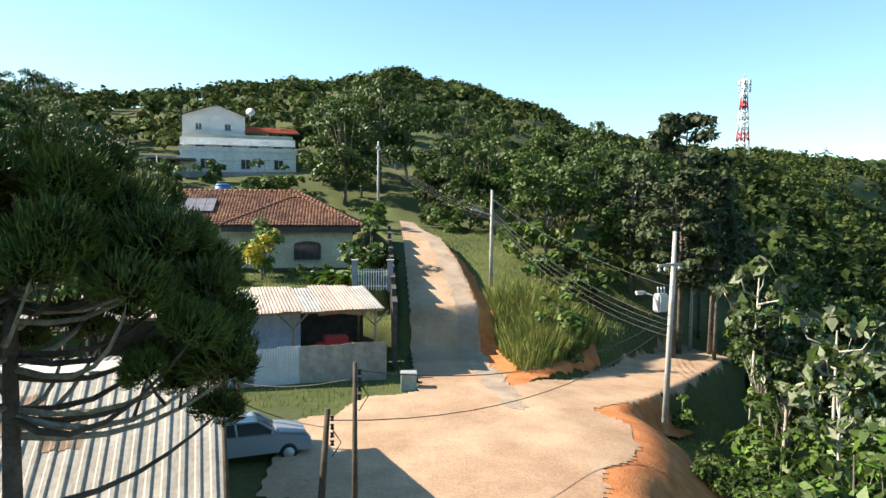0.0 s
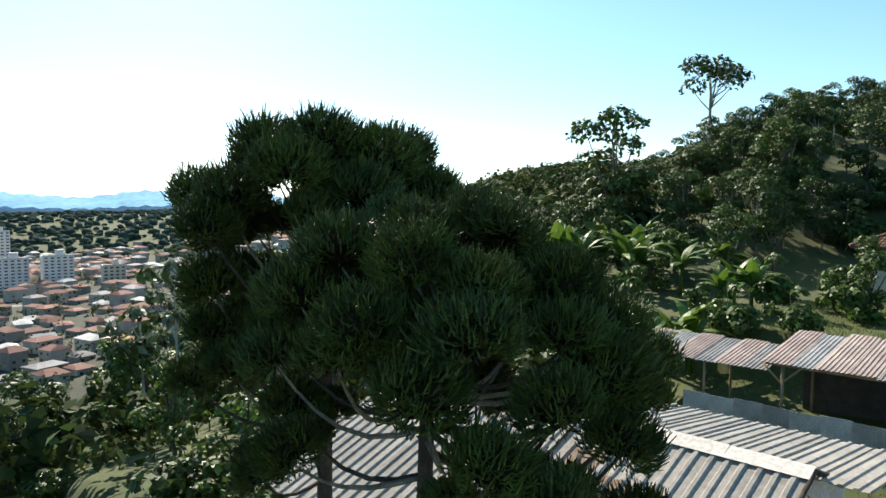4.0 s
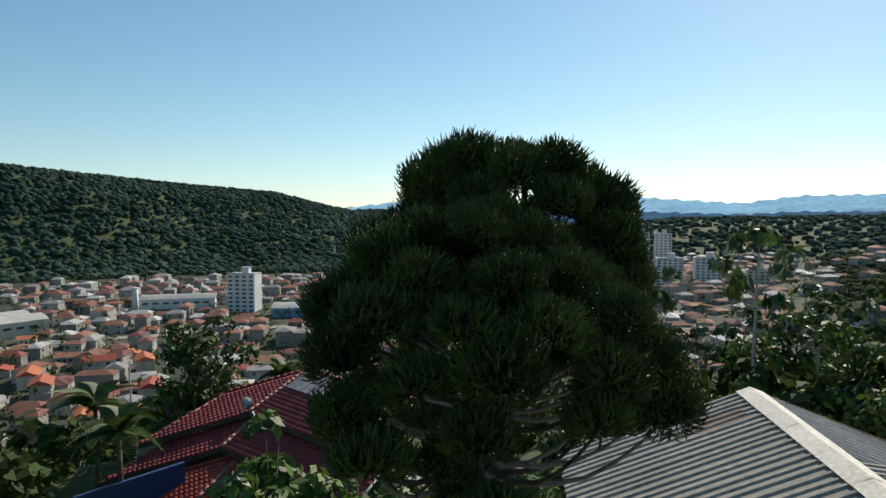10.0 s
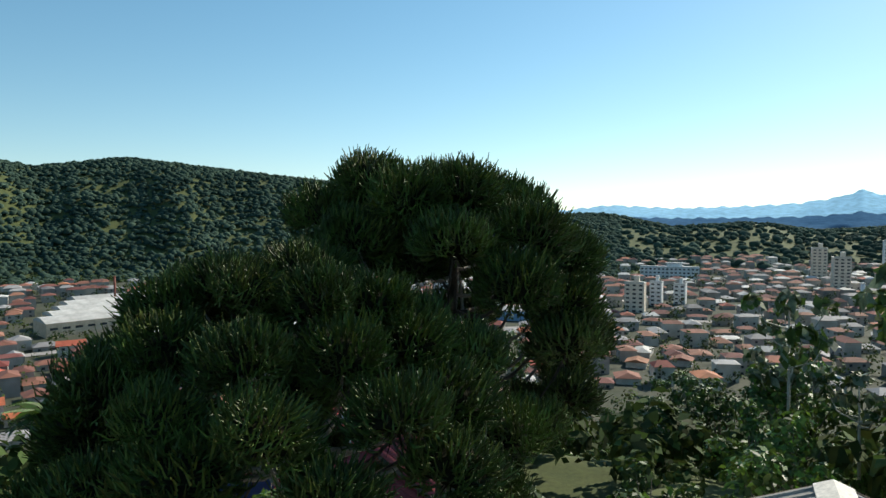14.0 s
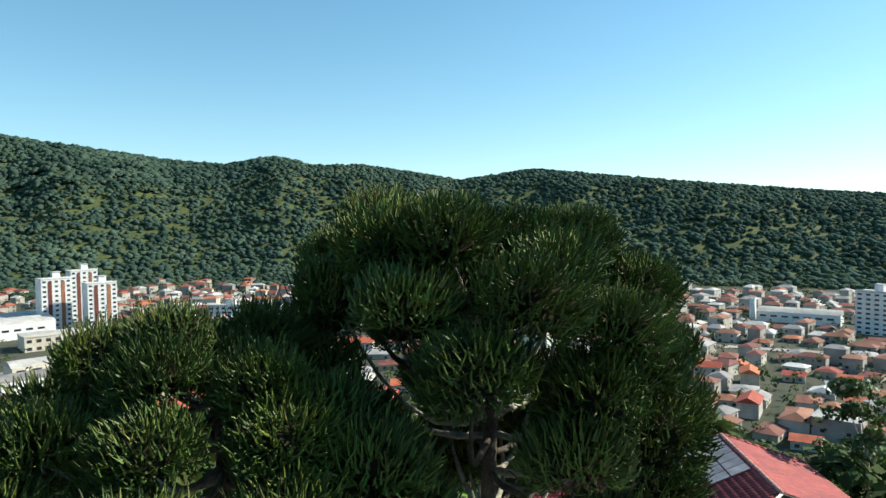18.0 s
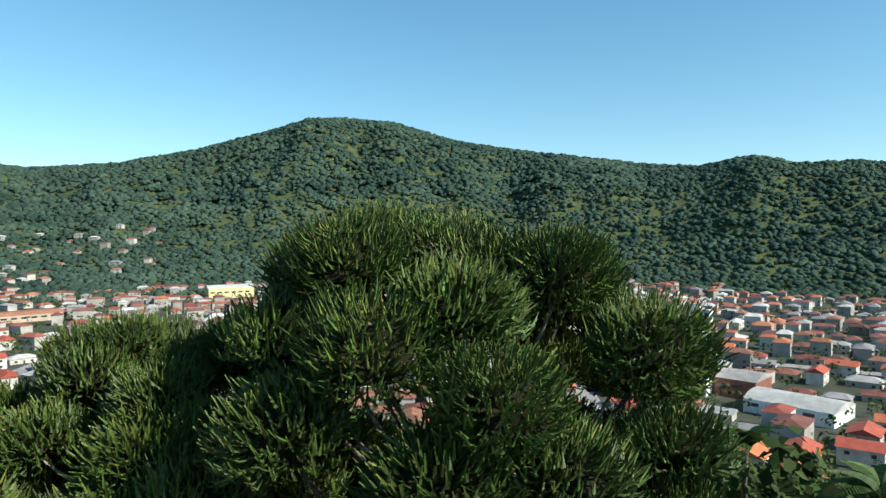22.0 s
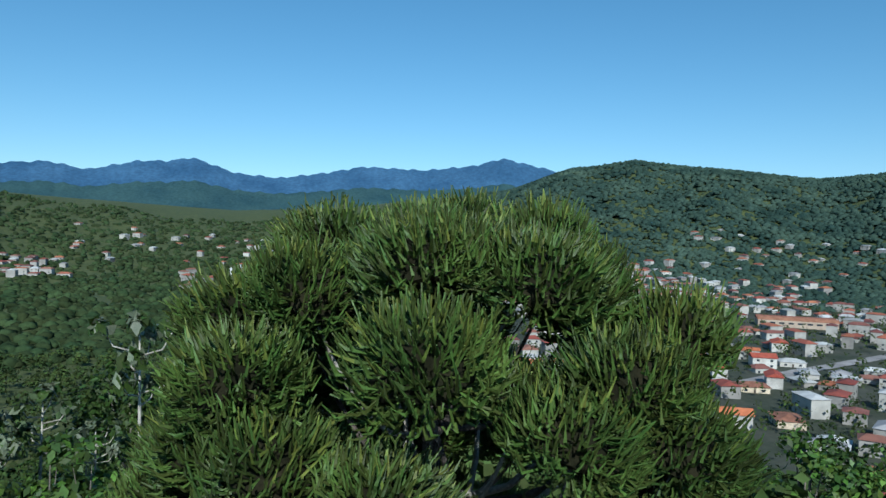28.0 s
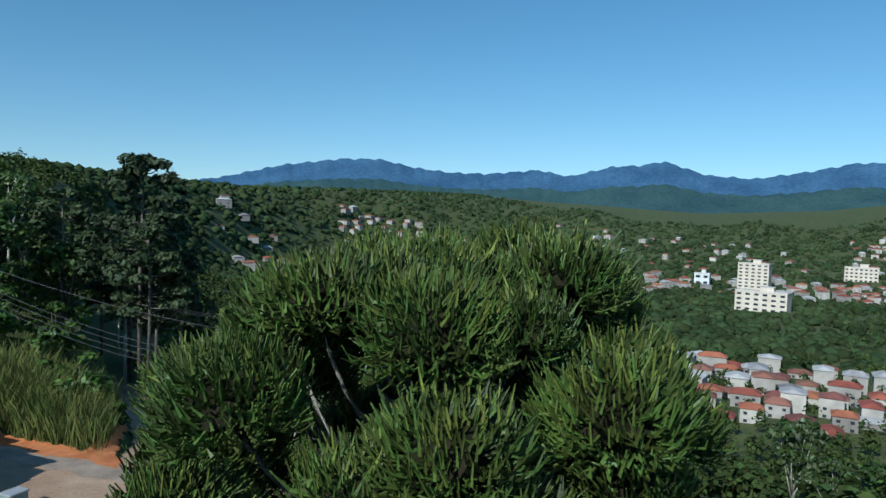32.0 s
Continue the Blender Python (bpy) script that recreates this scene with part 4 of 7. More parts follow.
# ---- red-roofed house on the valley side ----
def roof_wedge(parent, a, b, c, d, material, single=0):
    """A tiled slope from eave a-b up to d-c, with a fascia under its eave."""
    tiled_slope(parent, a, b, c, d, material, single=single)
    a, b = Vector(a), Vector(b)
    drop = Vector((0, 0, 0.24))
    out = (b - a).cross(Vector((0, 0, 1))).normalized() * 0.05
    part("fascia", mesh_of("fascia", [a, b, b - drop, a - drop, a + out, b + out, b + out - drop, a + out - drop], [(0, 1, 2, 3), (7, 6, 5, 4), (0, 4, 5, 1), (3, 2, 6, 7), (1, 5, 6, 2), (0, 3, 7, 4)], M_DARKWOOD), parent)


red = tagged(new("red_roofed_house"), "angled house with three stepped dark red tile roofs below the araucarias", "house")
foot = -4.2
# for each tier, the highest first: the corner, the right eave's end, the ridge over the corner, the left eave's run, how far the ridge goes along
TIERS = (((-17.8, -17.9, -0.4), (-13.2, -8.3, -0.4), (-22.9, -17.2, 0.9), (3.9, -4.6, -1.2), 0.72, M_TILE_RED),
         ((-15.3, -17.9, -1.6), (-11.3, -8.0, -1.6), (-18.0, -17.8, -0.85), (3.5, -4.8, -1.2), 1.0, M_TILE_RED),
         ((-12.2, -17.0, -3.0), (-8.0, -7.6, -3.0), (-15.6, -16.8, -1.9), (3.5, -4.8, -1.2), 1.0, M_TILE_CRIMSON))
for k, (corner, end, top, run, along, m) in enumerate(TIERS):
    corner, end, top, run = (Vector(p) for p in (corner, end, top, run))
    top_end, left_end, left_top = top + (end - corner) * along, corner + run, top + run * 0.8
    roof_wedge(red, corner, end, top_end, top, m, 280 if k == 1 else 0)
    roof_wedge(red, left_end, corner, top, left_top, m)
    ridge_caps(red, corner, top, M_TILE_PALE, 0.4, 0.11)
    ridge_caps(red, top, top_end, M_TILE_PALE if k == 0 else m, 0.4, 0.11)
    ridge_caps(red, top, left_top, m, 0.4, 0.11)
    rod("barge_board", end - Vector((0, 0, 0.08)), top_end - Vector((0, 0, 0.05)), 0.07, M_WHITE, red, 4)
    rod("barge_board", left_end - Vector((0, 0, 0.08)), left_top - Vector((0, 0, 0.05)), 0.07, M_TILE_PALE, red, 4)
    for p, q in ((left_end, corner), (corner, end)):
        back = (q - p).cross(Vector((0, 0, 1))).normalized() * 0.6
        at = (p + q) / 2 - back
        at -= (q - p).normalized() * (0.6 if q == end else 0)
        block("wall", (q.xy - p.xy).length - (1.8 if q == end else 0.5), 0.22, min(p.z, q.z) - 0.2 - foot, M_CREAM, red, (at.x, at.y, foot), math.degrees(math.atan2(q.y - p.y, q.x - p.x)))
    if k == 0:
        out, far = Vector((-3.9, 1.8, -1.5)), Vector((-2.6, -3.4, -1.3))
        roof_wedge(red, top_end + out, top + out, top, top_end, m)
        roof_wedge(red, top + far, left_top + far, left_top, top, m)
        tiled_slope(red, top + out, top + far, top, top, m)
        ridge_caps(red, top, top + out, m, 0.4, 0.11)
        ridge_caps(red, top, top + far, m, 0.4, 0.11)
        block("wall", 5.4, 0.22, 2.9, M_CREAM, red, (-24.3, -14.2, foot), 64)
        block("wall", 6.0, 0.22, 3.2, M_CREAM, red, (-23.4, -20.8, foot), -50)
        part("gable_wall", prism("gable_wall", [(0, 0), (7.4, 0), (7.4, 3.0), (5.2, 4.2), (0, 3.2)], -0.11, 0.11, M_CREAM), red, pose(-15.2, -12.2, foot, 0, 0, 182))
# rooftop heating panels below the ridge
ridge_to = Vector((3.3, 6.9, 0))
fall_to = Vector((-17.8, -17.9, -0.4)) - Vector((-22.9, -17.2, 0.9))
for i in range(6):
    for j in range(2):
        p = Vector((-22.9, -17.2, 0.9)) + ridge_to * (0.05 + 0.1 * i) + fall_to * (0.06 + 0.2 * j) + Vector((0, 0, 0.13))
        q, r = ridge_to * 0.094, fall_to * 0.185
        part("solar_collector", mesh_of("solar_collector", [p, p + q, p + q + r, p + r] + [v - Vector((0, 0, 0.05)) for v in (p, p + q, p + q + r, p + r)], [(3, 2, 1, 0), (4, 5, 6, 7), (0, 1, 5, 4), (1, 2, 6, 5), (2, 3, 7, 6), (3, 0, 4, 7)], M_COLLECTOR), red, Matrix(), "dark rooftop water-heating panel")
dish = part("antenna_dish", tube("antenna_dish", [(0, 0, 0), (0.05, 0, 0.03), (0.12, 0, 0.05)], [0.06, 0.28, 0.36], M_STEEL, 14), red, pose(-18.0, -18.1, 0.0))
rod("feed_arm", (0.05, 0, 0), (0.55, 0.1, -0.2), 0.025, M_WHITE, dish, 5)
rod("downpipe", (-17.3, -17.3, -0.2), (-16.6, -16.4, -0.75), 0.05, M_WHITE, red, 6, label="white rainwater pipe")
blue_wall = part("shed_wall", prism("shed_wall", [(-2.6, 0), (2.6, 0), (2.6, 2.1), (-2.6, 2.3)], -0.1, 0.1, plain("blue_sheeting", (0.02, 0.05, 0.16), 0.6)), red, pose(-10.8, -19.6, -4.0, 0, 0, -24), "dark blue sheeting under the eave")
terrace = tagged(new("paved_yard"), "pale concrete yard beside the red-roofed house", "yard", kind="structure")
block("paving", 12.0, 5.0, 0.2, M_CONC, terrace, (-15.6, -5.2, -3.9), 20, 0.02)
lodge = tagged(new("garden_lodge"), "low lodge with a dark red tiled eave beside the yard", "shed")
lodge.matrix_world = pose(-12.6, -4.0, -3.8, 0, 0, 58)
block("wall", 4.6, 2.4, 1.7, M_CREAM, lodge)
tiled_slope(lodge, (-2.6, -1.6, 1.65), (2.6, -1.6, 1.65), (2.6, 1.4, 2.25), (-2.6, 1.4, 2.25), M_TILE_RED)


# ---- far ranges ----
RANGE_EAST = ((236, 1.0), (242, 3.0), (246.6, 4.75), (250.6, 5.65), (253, 5.0), (257, 4.55), (262, 4.7), (265, 4.1), (268.7, 3.55), (272, 3.8), (275.2, 4.85), (277, 4.5), (279, 4.4), (282.5, 3.55), (285, 4.0), (289, 3.6), (292, 3.6), (295, 3.9), (298, 4.5), (301, 4.4), (305.7, 3.7), (310, 2.6), (316, 1.5), (322, 0.5))
RANGE_WEST = ((48, -0.3), (55, -0.2), (60, 0.0), (65, 0.35), (69, 0.0), (73, 0.5), (77, 0.75), (82, 0.7), (86, 0.15), (90, 0.4), (93, 0.6), (95.3, 1.35), (97, 0.8), (99.5, 0.4), (103, 0.2), (108, 0.05), (113, 0.3), (120, -0.5))
# distance haze is painted into these blues, and a faint glow added
M_RANGE = surface("hazed_forest_glow", (0.030, 0.070, 0.130), (0.050, 0.105, 0.180), 0.004, 1.0, 0.0, 12, spec=0.0, glow=0.35)
M_RANGE_PALE = surface("hazed_pale_range_glow", (0.16, 0.30, 0.42), (0.20, 0.36, 0.48), 0.003, 1.0, 0.0, 10, spec=0.0, glow=0.55)
M_RANGE_MID = surface("hazed_foothill_glow", (0.028, 0.060, 0.070), (0.045, 0.085, 0.085), 0.006, 1.0, 0.0, 14, spec=0.0, glow=0.15)


def far_range(name, table, dist, scale, drop, material, label):
    tab = np.array(table)
    az = np.arange(tab[0, 0], tab[-1, 0], 0.12)
    el = np.interp(az, tab[:, 0], tab[:, 1]) * scale - drop
    bristle = 0.05 * np.sin(az * 4.1) + 0.03 * np.sin(az * 7.7 + 1)
    rows, verts, faces = 7, [], []
    for i in range(rows):
        s = i / (rows - 1)
        d = dist * (1 - 0.16 * (1 - s)) * (1 + 0.02 * np.sin(az * 0.8 + 2.3 * i) * (1 - s))
        z = -60 + (12 + dist * np.tan(np.radians(el + bristle * s ** 6)) + 60) * s
        a = np.radians(az)
        verts += list(zip((-np.sin(a) * d).tolist(), (np.cos(a) * d).tolist(), z.tolist()))
    n = len(az)
    for i in range(rows - 1):
        faces += [(i * n + j + 1, i * n + j, (i + 1) * n + j, (i + 1) * n + j + 1) for j in range(n - 1)]
    return tagged(new(name, mesh_of(name, verts, faces, material, soft=True)), label, "mountains", kind="structure")


far_range("backdrop_east", RANGE_EAST, 4500, 1.0, 0.0, M_RANGE, "forested mountains on the horizon with blue haze painted in")
far_range("backdrop_east_foothill", RANGE_EAST, 3400, 0.62, -0.1, M_RANGE_MID, "foothills before the mountains with bluish green haze painted in")
far_range("backdrop_west", RANGE_WEST, 4500, 1.0, 0.0, M_RANGE_PALE, "mountains on the horizon with pale haze painted in")
far_range("backdrop_west_foothill", RANGE_WEST, 3300, 0.4, 0.75, M_RANGE, "wooded foothills across the valley with blue haze painted in")

# ---- the town in the valley ----
M_T_ORANGE = surface("town_orange_roof", (0.33, 0.075, 0.035), (0.50, 0.14, 0.07), 0.3, 0.8, 0.1, 12, rnd=0.25)
M_T_BROWN = surface("town_brown_roof", (0.16, 0.06, 0.04), (0.28, 0.11, 0.075), 0.3, 0.85, 0.1, 12, rnd=0.35)
M_T_GREY = surface("town_grey_roof", (0.20, 0.19, 0.19), (0.36, 0.34, 0.33), 0.2, 0.8, 0.1, 12, rnd=0.35)
M_T_PALE = surface("town_pale_roof", (0.36, 0.345, 0.32), (0.56, 0.54, 0.51), 0.2, 0.7, 0.1, 12, rnd=0.15)
M_T_WALL = surface("town_wall", (0.36, 0.33, 0.29), (0.58, 0.545, 0.49), 0.25, 0.85, 0.0, 10, rnd=0.22)
M_T_WARM = surface("town_warm_wall", (0.46, 0.36, 0.26), (0.64, 0.52, 0.38), 0.25, 0.85, 0.0, 10, rnd=0.22)
M_T_WHITE = surface("tower_white", (0.62, 0.62, 0.60), (0.80, 0.79, 0.77), 0.12, 0.8, 0.0, 10)
M_T_BLUE = surface("tower_blue_render", (0.16, 0.30, 0.46), (0.24, 0.38, 0.54), 0.2, 0.8, 0.0, 10)
M_T_YELLOW = surface("tower_yellow_render", (0.58, 0.50, 0.24), (0.68, 0.60, 0.34), 0.2, 0.8, 0.0, 10)
M_T_GREEN = surface("tower_green_render", (0.42, 0.50, 0.40), (0.52, 0.58, 0.48), 0.2, 0.8, 0.0, 10)
M_T_PINK = surface("tower_crimson_render", (0.42, 0.10, 0.12), (0.52, 0.16, 0.18), 0.2, 0.8, 0.0, 10)
M_T_CREAM = surface("tower_cream_render", (0.58, 0.50, 0.40), (0.72, 0.64, 0.52), 0.15, 0.8, 0.0, 10)
M_STREET = surface("town_street", (0.22, 0.20, 0.19), (0.36, 0.33, 0.31), 0.1, 0.95, 0.0, 12)
M_PITCH = surface("playing_field", (0.16, 0.24, 0.06), (0.26, 0.32, 0.11), 0.05, 0.95, 0.0, 12)


def polar(az, d):
    return -math.sin(radians(az)) * d, math.cos(radians(az)) * d


TAKEN = []


def tower(label, az, dist, w, d, h, turn, wall, floors, cols, stripe=None, cap=True, name="apartment_block"):
    """A block of flats whose broad side looks back up the slope; turn is from that."""
    x, y = polar(az, dist)
    TAKEN.append((x, y, max(w, d) * 0.75 + 5))
    t = tagged(new(name), label, "building")
    t.matrix_world = pose(x, y, min(zat(x, y), zat(x + w / 2, y), zat(x - w / 2, y)) - 0.5, 0, 0, az + turn)
    block("wall", w, d, h, wall, t)
    block("roof_slab", w + 0.5, d + 0.5, 0.5, M_T_PALE, t, (0, 0, h))
    block("parapet", w, 0.25, 0.9, wall, t, (0, -d / 2 + 0.15, h + 0.5))
    if cap:
        block("water_tower", w * 0.26, d * 0.35, 4.2, wall, t, (w * 0.08, 0, h + 0.5))
        block("water_tower_roof", w * 0.3, d * 0.4, 0.4, M_T_PALE, t, (w * 0.08, 0, h + 4.7))
    step, up = w / cols, h / floors
    for f in range(floors):
        for c in range(cols):
            block("window", step * 0.52, 0.2, up * 0.42, M_GLASS, t, (-w / 2 + (c + 0.5) * step, -d / 2, f * up + up * 0.32))
        n = max(2, int(d / 4.5))
        side = 1 if turn >= 0 else -1
        for c in range(n):
            block("window", 1.3, 0.2, up * 0.42, M_GLASS, t, (side * w / 2, -d / 2 + (c + 0.5) * d / n, f * up + up * 0.32), 90)
    if stripe:
        for sx in (-0.22, 0.22):
            block("coloured_bay", w * 0.13, 0.3, h * 0.96, stripe, t, (sx * w, -d / 2 - 0.1, 0))
    return t


for az, dist, h, tn in ((188.3, 552, 37, 14), (186.4, 600, 39, 14), (185.3, 533, 34, 14)):
    tower("white tower of flats with dark red bays and roof tank", az, dist, 19, 15, h, tn, M_T_WHITE, 11, 5, M_T_BROWN)
tower("pale blue and white eight-storey block of flats", 176.5, 326, 27, 16, 27, -18, M_T_WHITE, 8, 8, M_T_BLUE)
tower("slim white tower of flats with a blue flank", 208.2, 330, 15, 20, 41, 24, M_T_WHITE, 13, 3, M_T_BLUE)
tower("pale yellow block of flats with green bays", 202.4, 324, 17, 13, 23, 20, M_T_YELLOW, 8, 3, M_T_GREEN)
tower("low white block of flats beside a street", 210.0, 285, 24, 12, 12, 18, M_T_WHITE, 3, 6)
tower("dark crimson mid-rise office building", 204.0, 470, 15, 12, 20, 10, M_T_PINK, 6, 4)
tower("grey mid-rise block of flats", 206.0, 440, 15, 12, 17, 10, M_T_CREAM, 5, 4)
tower("white low-rise block of flats", 213.5, 385, 24, 13, 13, 22, M_T_WHITE, 4, 6)
tower("tall white tower of flats on the valley floor", 125.7, 504, 20, 15, 27, -22, M_T_WHITE, 9, 4)
tower("pale twin tower of flats", 90.8, 655, 23, 16, 27, 8, M_T_WHITE, 10, 5)
tower("pale twin tower of flats", 87.9, 655, 23, 16, 27, 8, M_T_WHITE, 10, 5)
tower("white block of flats near the river", 84.2, 610, 17, 13, 17, 8, M_T_CREAM, 6, 4)
tower("pale office tower in the town centre", 96.0, 700, 14, 14, 33, 10, M_T_CREAM, 11, 3)
tower("white office tower in the town centre", 93.0, 820, 16, 14, 44, 6, M_T_WHITE, 13, 3)
tower("white office tower in the town centre", 91.4, 880, 20, 14, 40, 6, M_T_WHITE, 12, 4)
tower("beige office tower in the town centre", 97.5, 800, 14, 14, 36, 6, M_T_CREAM, 11, 3)
tower("small white tower of flats", 108.8, 560, 9, 9, 19, -8, M_T_WHITE, 6, 2)
tower("small white tower of flats", 107.0, 575, 9, 9, 16, -8, M_T_WHITE, 5, 2)
tower("grey-white tower of flats near the slope", 110.4, 520, 14, 11, 22, -8, M_T_CREAM, 7, 3)
tower("long pale ward building at the wood's edge", 108.0, 800, 62, 16, 12, 0, M_T_WHITE, 3, 14)
tower("white five-storey block of flats with balconies", 153.0, 290, 17, 13, 15, 20, M_T_WHITE, 5, 4)
tower("pale green mid-rise block of flats", 150.6, 370, 18, 12, 14, -24, M_T_GREEN, 4, 6)
tower("tall beige hospital-like tower on a rise", 268.2, 900, 34, 22, 33, -10, M_T_CREAM, 8, 5)
tower("wide cream building below the tall tower", 267.5, 690, 44, 20, 18, -12, M_T_CREAM, 4, 6)
tower("cream institutional building on a rise", 261.3, 1050, 38, 16, 19, 0, M_T_CREAM, 4, 7)
tower("white church-like hall with a tower", 271.9, 930, 18, 13, 15, -8, M_T_WHITE, 2, 2)
tower("white mid-rise block of flats", 180.0, 480, 22, 14, 17, -14, M_T_WHITE, 5, 6, M_T_BLUE)
tower("white low-rise block of flats", 176.0, 560, 28, 12, 10, -14, M_T_WHITE, 3, 6)
tower("white warehouse with a parking deck", 187.0, 480, 60, 22, 9, 12, M_T_CREAM, 2, 12, None, False, "parking_block")


def hall(label, az, dist, w, d, h, turn, wall, roof, vaults=1, name="warehouse"):
    """A long hall with one or more shallow vaulted roofs along its length."""
    x, y = polar(az, dist)
    TAKEN.append((x, y, max(w, d) * 0.62))
    t = tagged(new(name), label, "warehouse")
    t.matrix_world = pose(x, y, zat(x, y) - 0.5, 0, 0, az + turn)
    block("wall", w, d, h, wall, t)
    step = d / vaults
    for i in range(vaults):
        arc = [(-step / 2 + 0.1 + (step - 0.2) * k / 8, 0.6 + 2.6 * math.sin(math.pi * k / 8)) for k in range(9)]
        part("vaulted_roof", prism("vaulted_roof", arc, -w / 2 - 0.4, w / 2 + 0.4, roof), t, pose(0, -d / 2 + (i + 0.5) * step, h - 0.55, 0, 0, 90))
    for i in range(int(w / 7)):
        block("window", 4.2, 0.2, 1.4, M_GLASS, t, (-w / 2 + 4 + i * 7, -d / 2, h * 0.55))
    return t


hall("big white warehouse with a low vaulted roof", 192.3, 545, 62, 58, 11, 14, M_T_WHITE, M_T_PALE, 2)
for k in range(5):
    hall("long factory hall with a pale vaulted roof", 150.5 - 0.25 * k, 485 + 26 * k, 120, 25, 9, 22, M_T_WARM, M_T_PALE, 1, "factory_hall")
hall("factory hall with twin vaulted roofs", 142.8, 470, 34, 40, 9, 22, M_T_CREAM, M_T_PALE, 2, "factory_hall")
hall("white low school building with a pale roof", 130.7, 535, 52, 18, 8, -8, M_T_WHITE, M_T_PALE)
hall("yellow market hall with a pale roof", 213.4, 760, 46, 26, 11, 10, M_T_YELLOW, M_T_PALE)
hall("brick warehouse with a grey gable roof", 172.6, 330, 26, 20, 8, -20, M_T_BROWN, M_T_GREY)
hall("white warehouse with a courtyard", 168.0, 300, 34, 22, 6, -20, M_T_WHITE, M_T_PALE)
hall("pale workshop hall beside the street", 190.2, 360, 28, 14, 6, 16, M_T_WHITE, M_T_GREY)
hall("pale workshop hall beside the street", 189.6, 395, 28, 14, 6, 16, M_T_CREAM, M_T_PALE)
hall("red brick row of warehouses", 196.0, 650, 46, 18, 8, 10, M_T_BROWN, M_T_PALE, 2)
hall("grey row of workshops", 228.0, 640, 60, 20, 6, 10, M_T_WARM, M_T_BROWN, 2)
hall("white shop with a blue front", 121.0, 470, 40, 20, 7, -10, M_T_BLUE, M_T_PALE)
hall("long white row of shops", 117.0, 560, 36, 16, 7, -10, M_T_WHITE, M_T_PALE)
for az, dist, h, r in ((146.0, 580, 25, 3.2), (148.2, 620, 20, 3.0)):
    x, y = polar(az, dist)
    w = tagged(new("water_tower"), "white factory water tower with a wide tank", "tower")
    w.location = (x, y, zat(x, y) - 0.5)
    part("shaft", tube("shaft", [(0, 0, 0), (0, 0, h - 6)], [r * 0.55, r * 0.5], M_T_WHITE, 12), w)
    part("tank", tube("tank", [(0, 0, h - 7), (0, 0, h - 5.5), (0, 0, h)], [r * 0.6, r, r], M_T_WHITE, 14), w)
for az, dist, h, r, m in ((133.9, 524, 17, 2.6, M_T_WHITE), (152.2, 560, 26, 0.9, M_T_BROWN), (94.5, 600, 20, 1.6, M_T_WHITE)):
    x, y = polar(az, dist)
    w = tagged(new("chimney"), "square white stair tower" if r > 2 else "slender brown factory chimney stack", "chimney")
    w.location = (x, y, zat(x, y) - 0.5)
    part("shaft", tube("shaft", [(0, 0, 0), (0, 0, h)], [r, r * 0.9], m, 4 if r > 2 else 12), w)
    part("rim", tube("rim", [(0, 0, h), (0, 0, h + 0.6)], [r * 1.1, r * 1.1], m, 4 if r > 2 else 12), w)


def strip(name, pts, wide, lift, material, label, category):
    """A way draped on the land along polar points (heading, distance)."""
    line = [Vector((*polar(a, d), 0)) for a, d in pts]
    verts, faces = [], []
    for a, b in zip(line, line[1:]):
        n = max(2, int((b - a).length / 8))
        side = Vector((-(b - a).y, (b - a).x, 0)).normalized() * wide / 2
        for i in range(n + 1):
            p = a.lerp(b, i / n)
            base = len(verts)
            for q in (p - side, p, p + side):
                verts.append((q.x, q.y, max(zat(p.x, p.y), zat(q.x, q.y)) + lift))
            if i:
                faces += [(base - 3, base - 2, base + 1, base), (base - 2, base - 1, base + 2, base + 1)]
    return tagged(new(name, mesh_of(name, verts, faces, material)), label, category, kind="structure")


STREETS = [((179.5, 190), (182.5, 260), (186.0, 390), (188.0, 520)), ((206.5, 200), (206.0, 260), (204.5, 330), (203.0, 420)), ((193.5, 330), (193.0, 420), (196.0, 560), (195.5, 760)),
           ((150, 420), (165, 400), (180, 420), (200, 400), (215, 420)), ((120, 430), (135, 420), (150, 420)), ((100, 500), (112, 470), (120, 430)), ((236, 330), (228, 420), (222, 520), (214, 640)), ((84, 560), (95, 560), (104, 520))]
for s in STREETS:
    strip("street", s, 9, 0.25, M_STREET, "grey asphalt street between houses", "road")
strip("playing_field", ((231.5, 720), (236.5, 745)), 60, 0.3, M_PITCH, "pale green playing field in the valley", "field")


def house_kind(seed, w, d, h, rise, wall, roof, gable):
    """One house of the town: wall, roof, windows and a door."""
    t = tagged(new("town_house"), "", "house", "houses of the valley town")
    block("wall", w, d, h, wall, t)
    o = 0.6
    a, b = w / 2 + o, d / 2 + o
    top = h + rise
    if gable:
        v = [(-a, -b, h), (a, -b, h), (a, b, h), (-a, b, h), (-a, 0, top), (a, 0, top)]
        f = [(0, 1, 5, 4), (2, 3, 4, 5), (1, 2, 5), (3, 0, 4), (3, 2, 1, 0)]
    else:
        k = max(a - b, 0.4)
        v = [(-a, -b, h), (a, -b, h), (a, b, h), (-a, b, h), (-k, 0, top), (k, 0, top)]
        f = [(0, 1, 5, 4), (2, 3, 4, 5), (1, 2, 5), (3, 0, 4), (3, 2, 1, 0)]
    part("roof", mesh_of("roof", v, f, roof), t)
    for z in ((1.0,) if h < 4 else (1.0, 4.0)):
        for x in (-w * 0.28, w * 0.28):
            block("window", 1.5, 0.14, 1.2, M_GLASS, t, (x, -d / 2, z))
    block("door", 1.0, 0.14, 2.1, M_DARKWOOD, t, (0, -d / 2, 0))
    return t


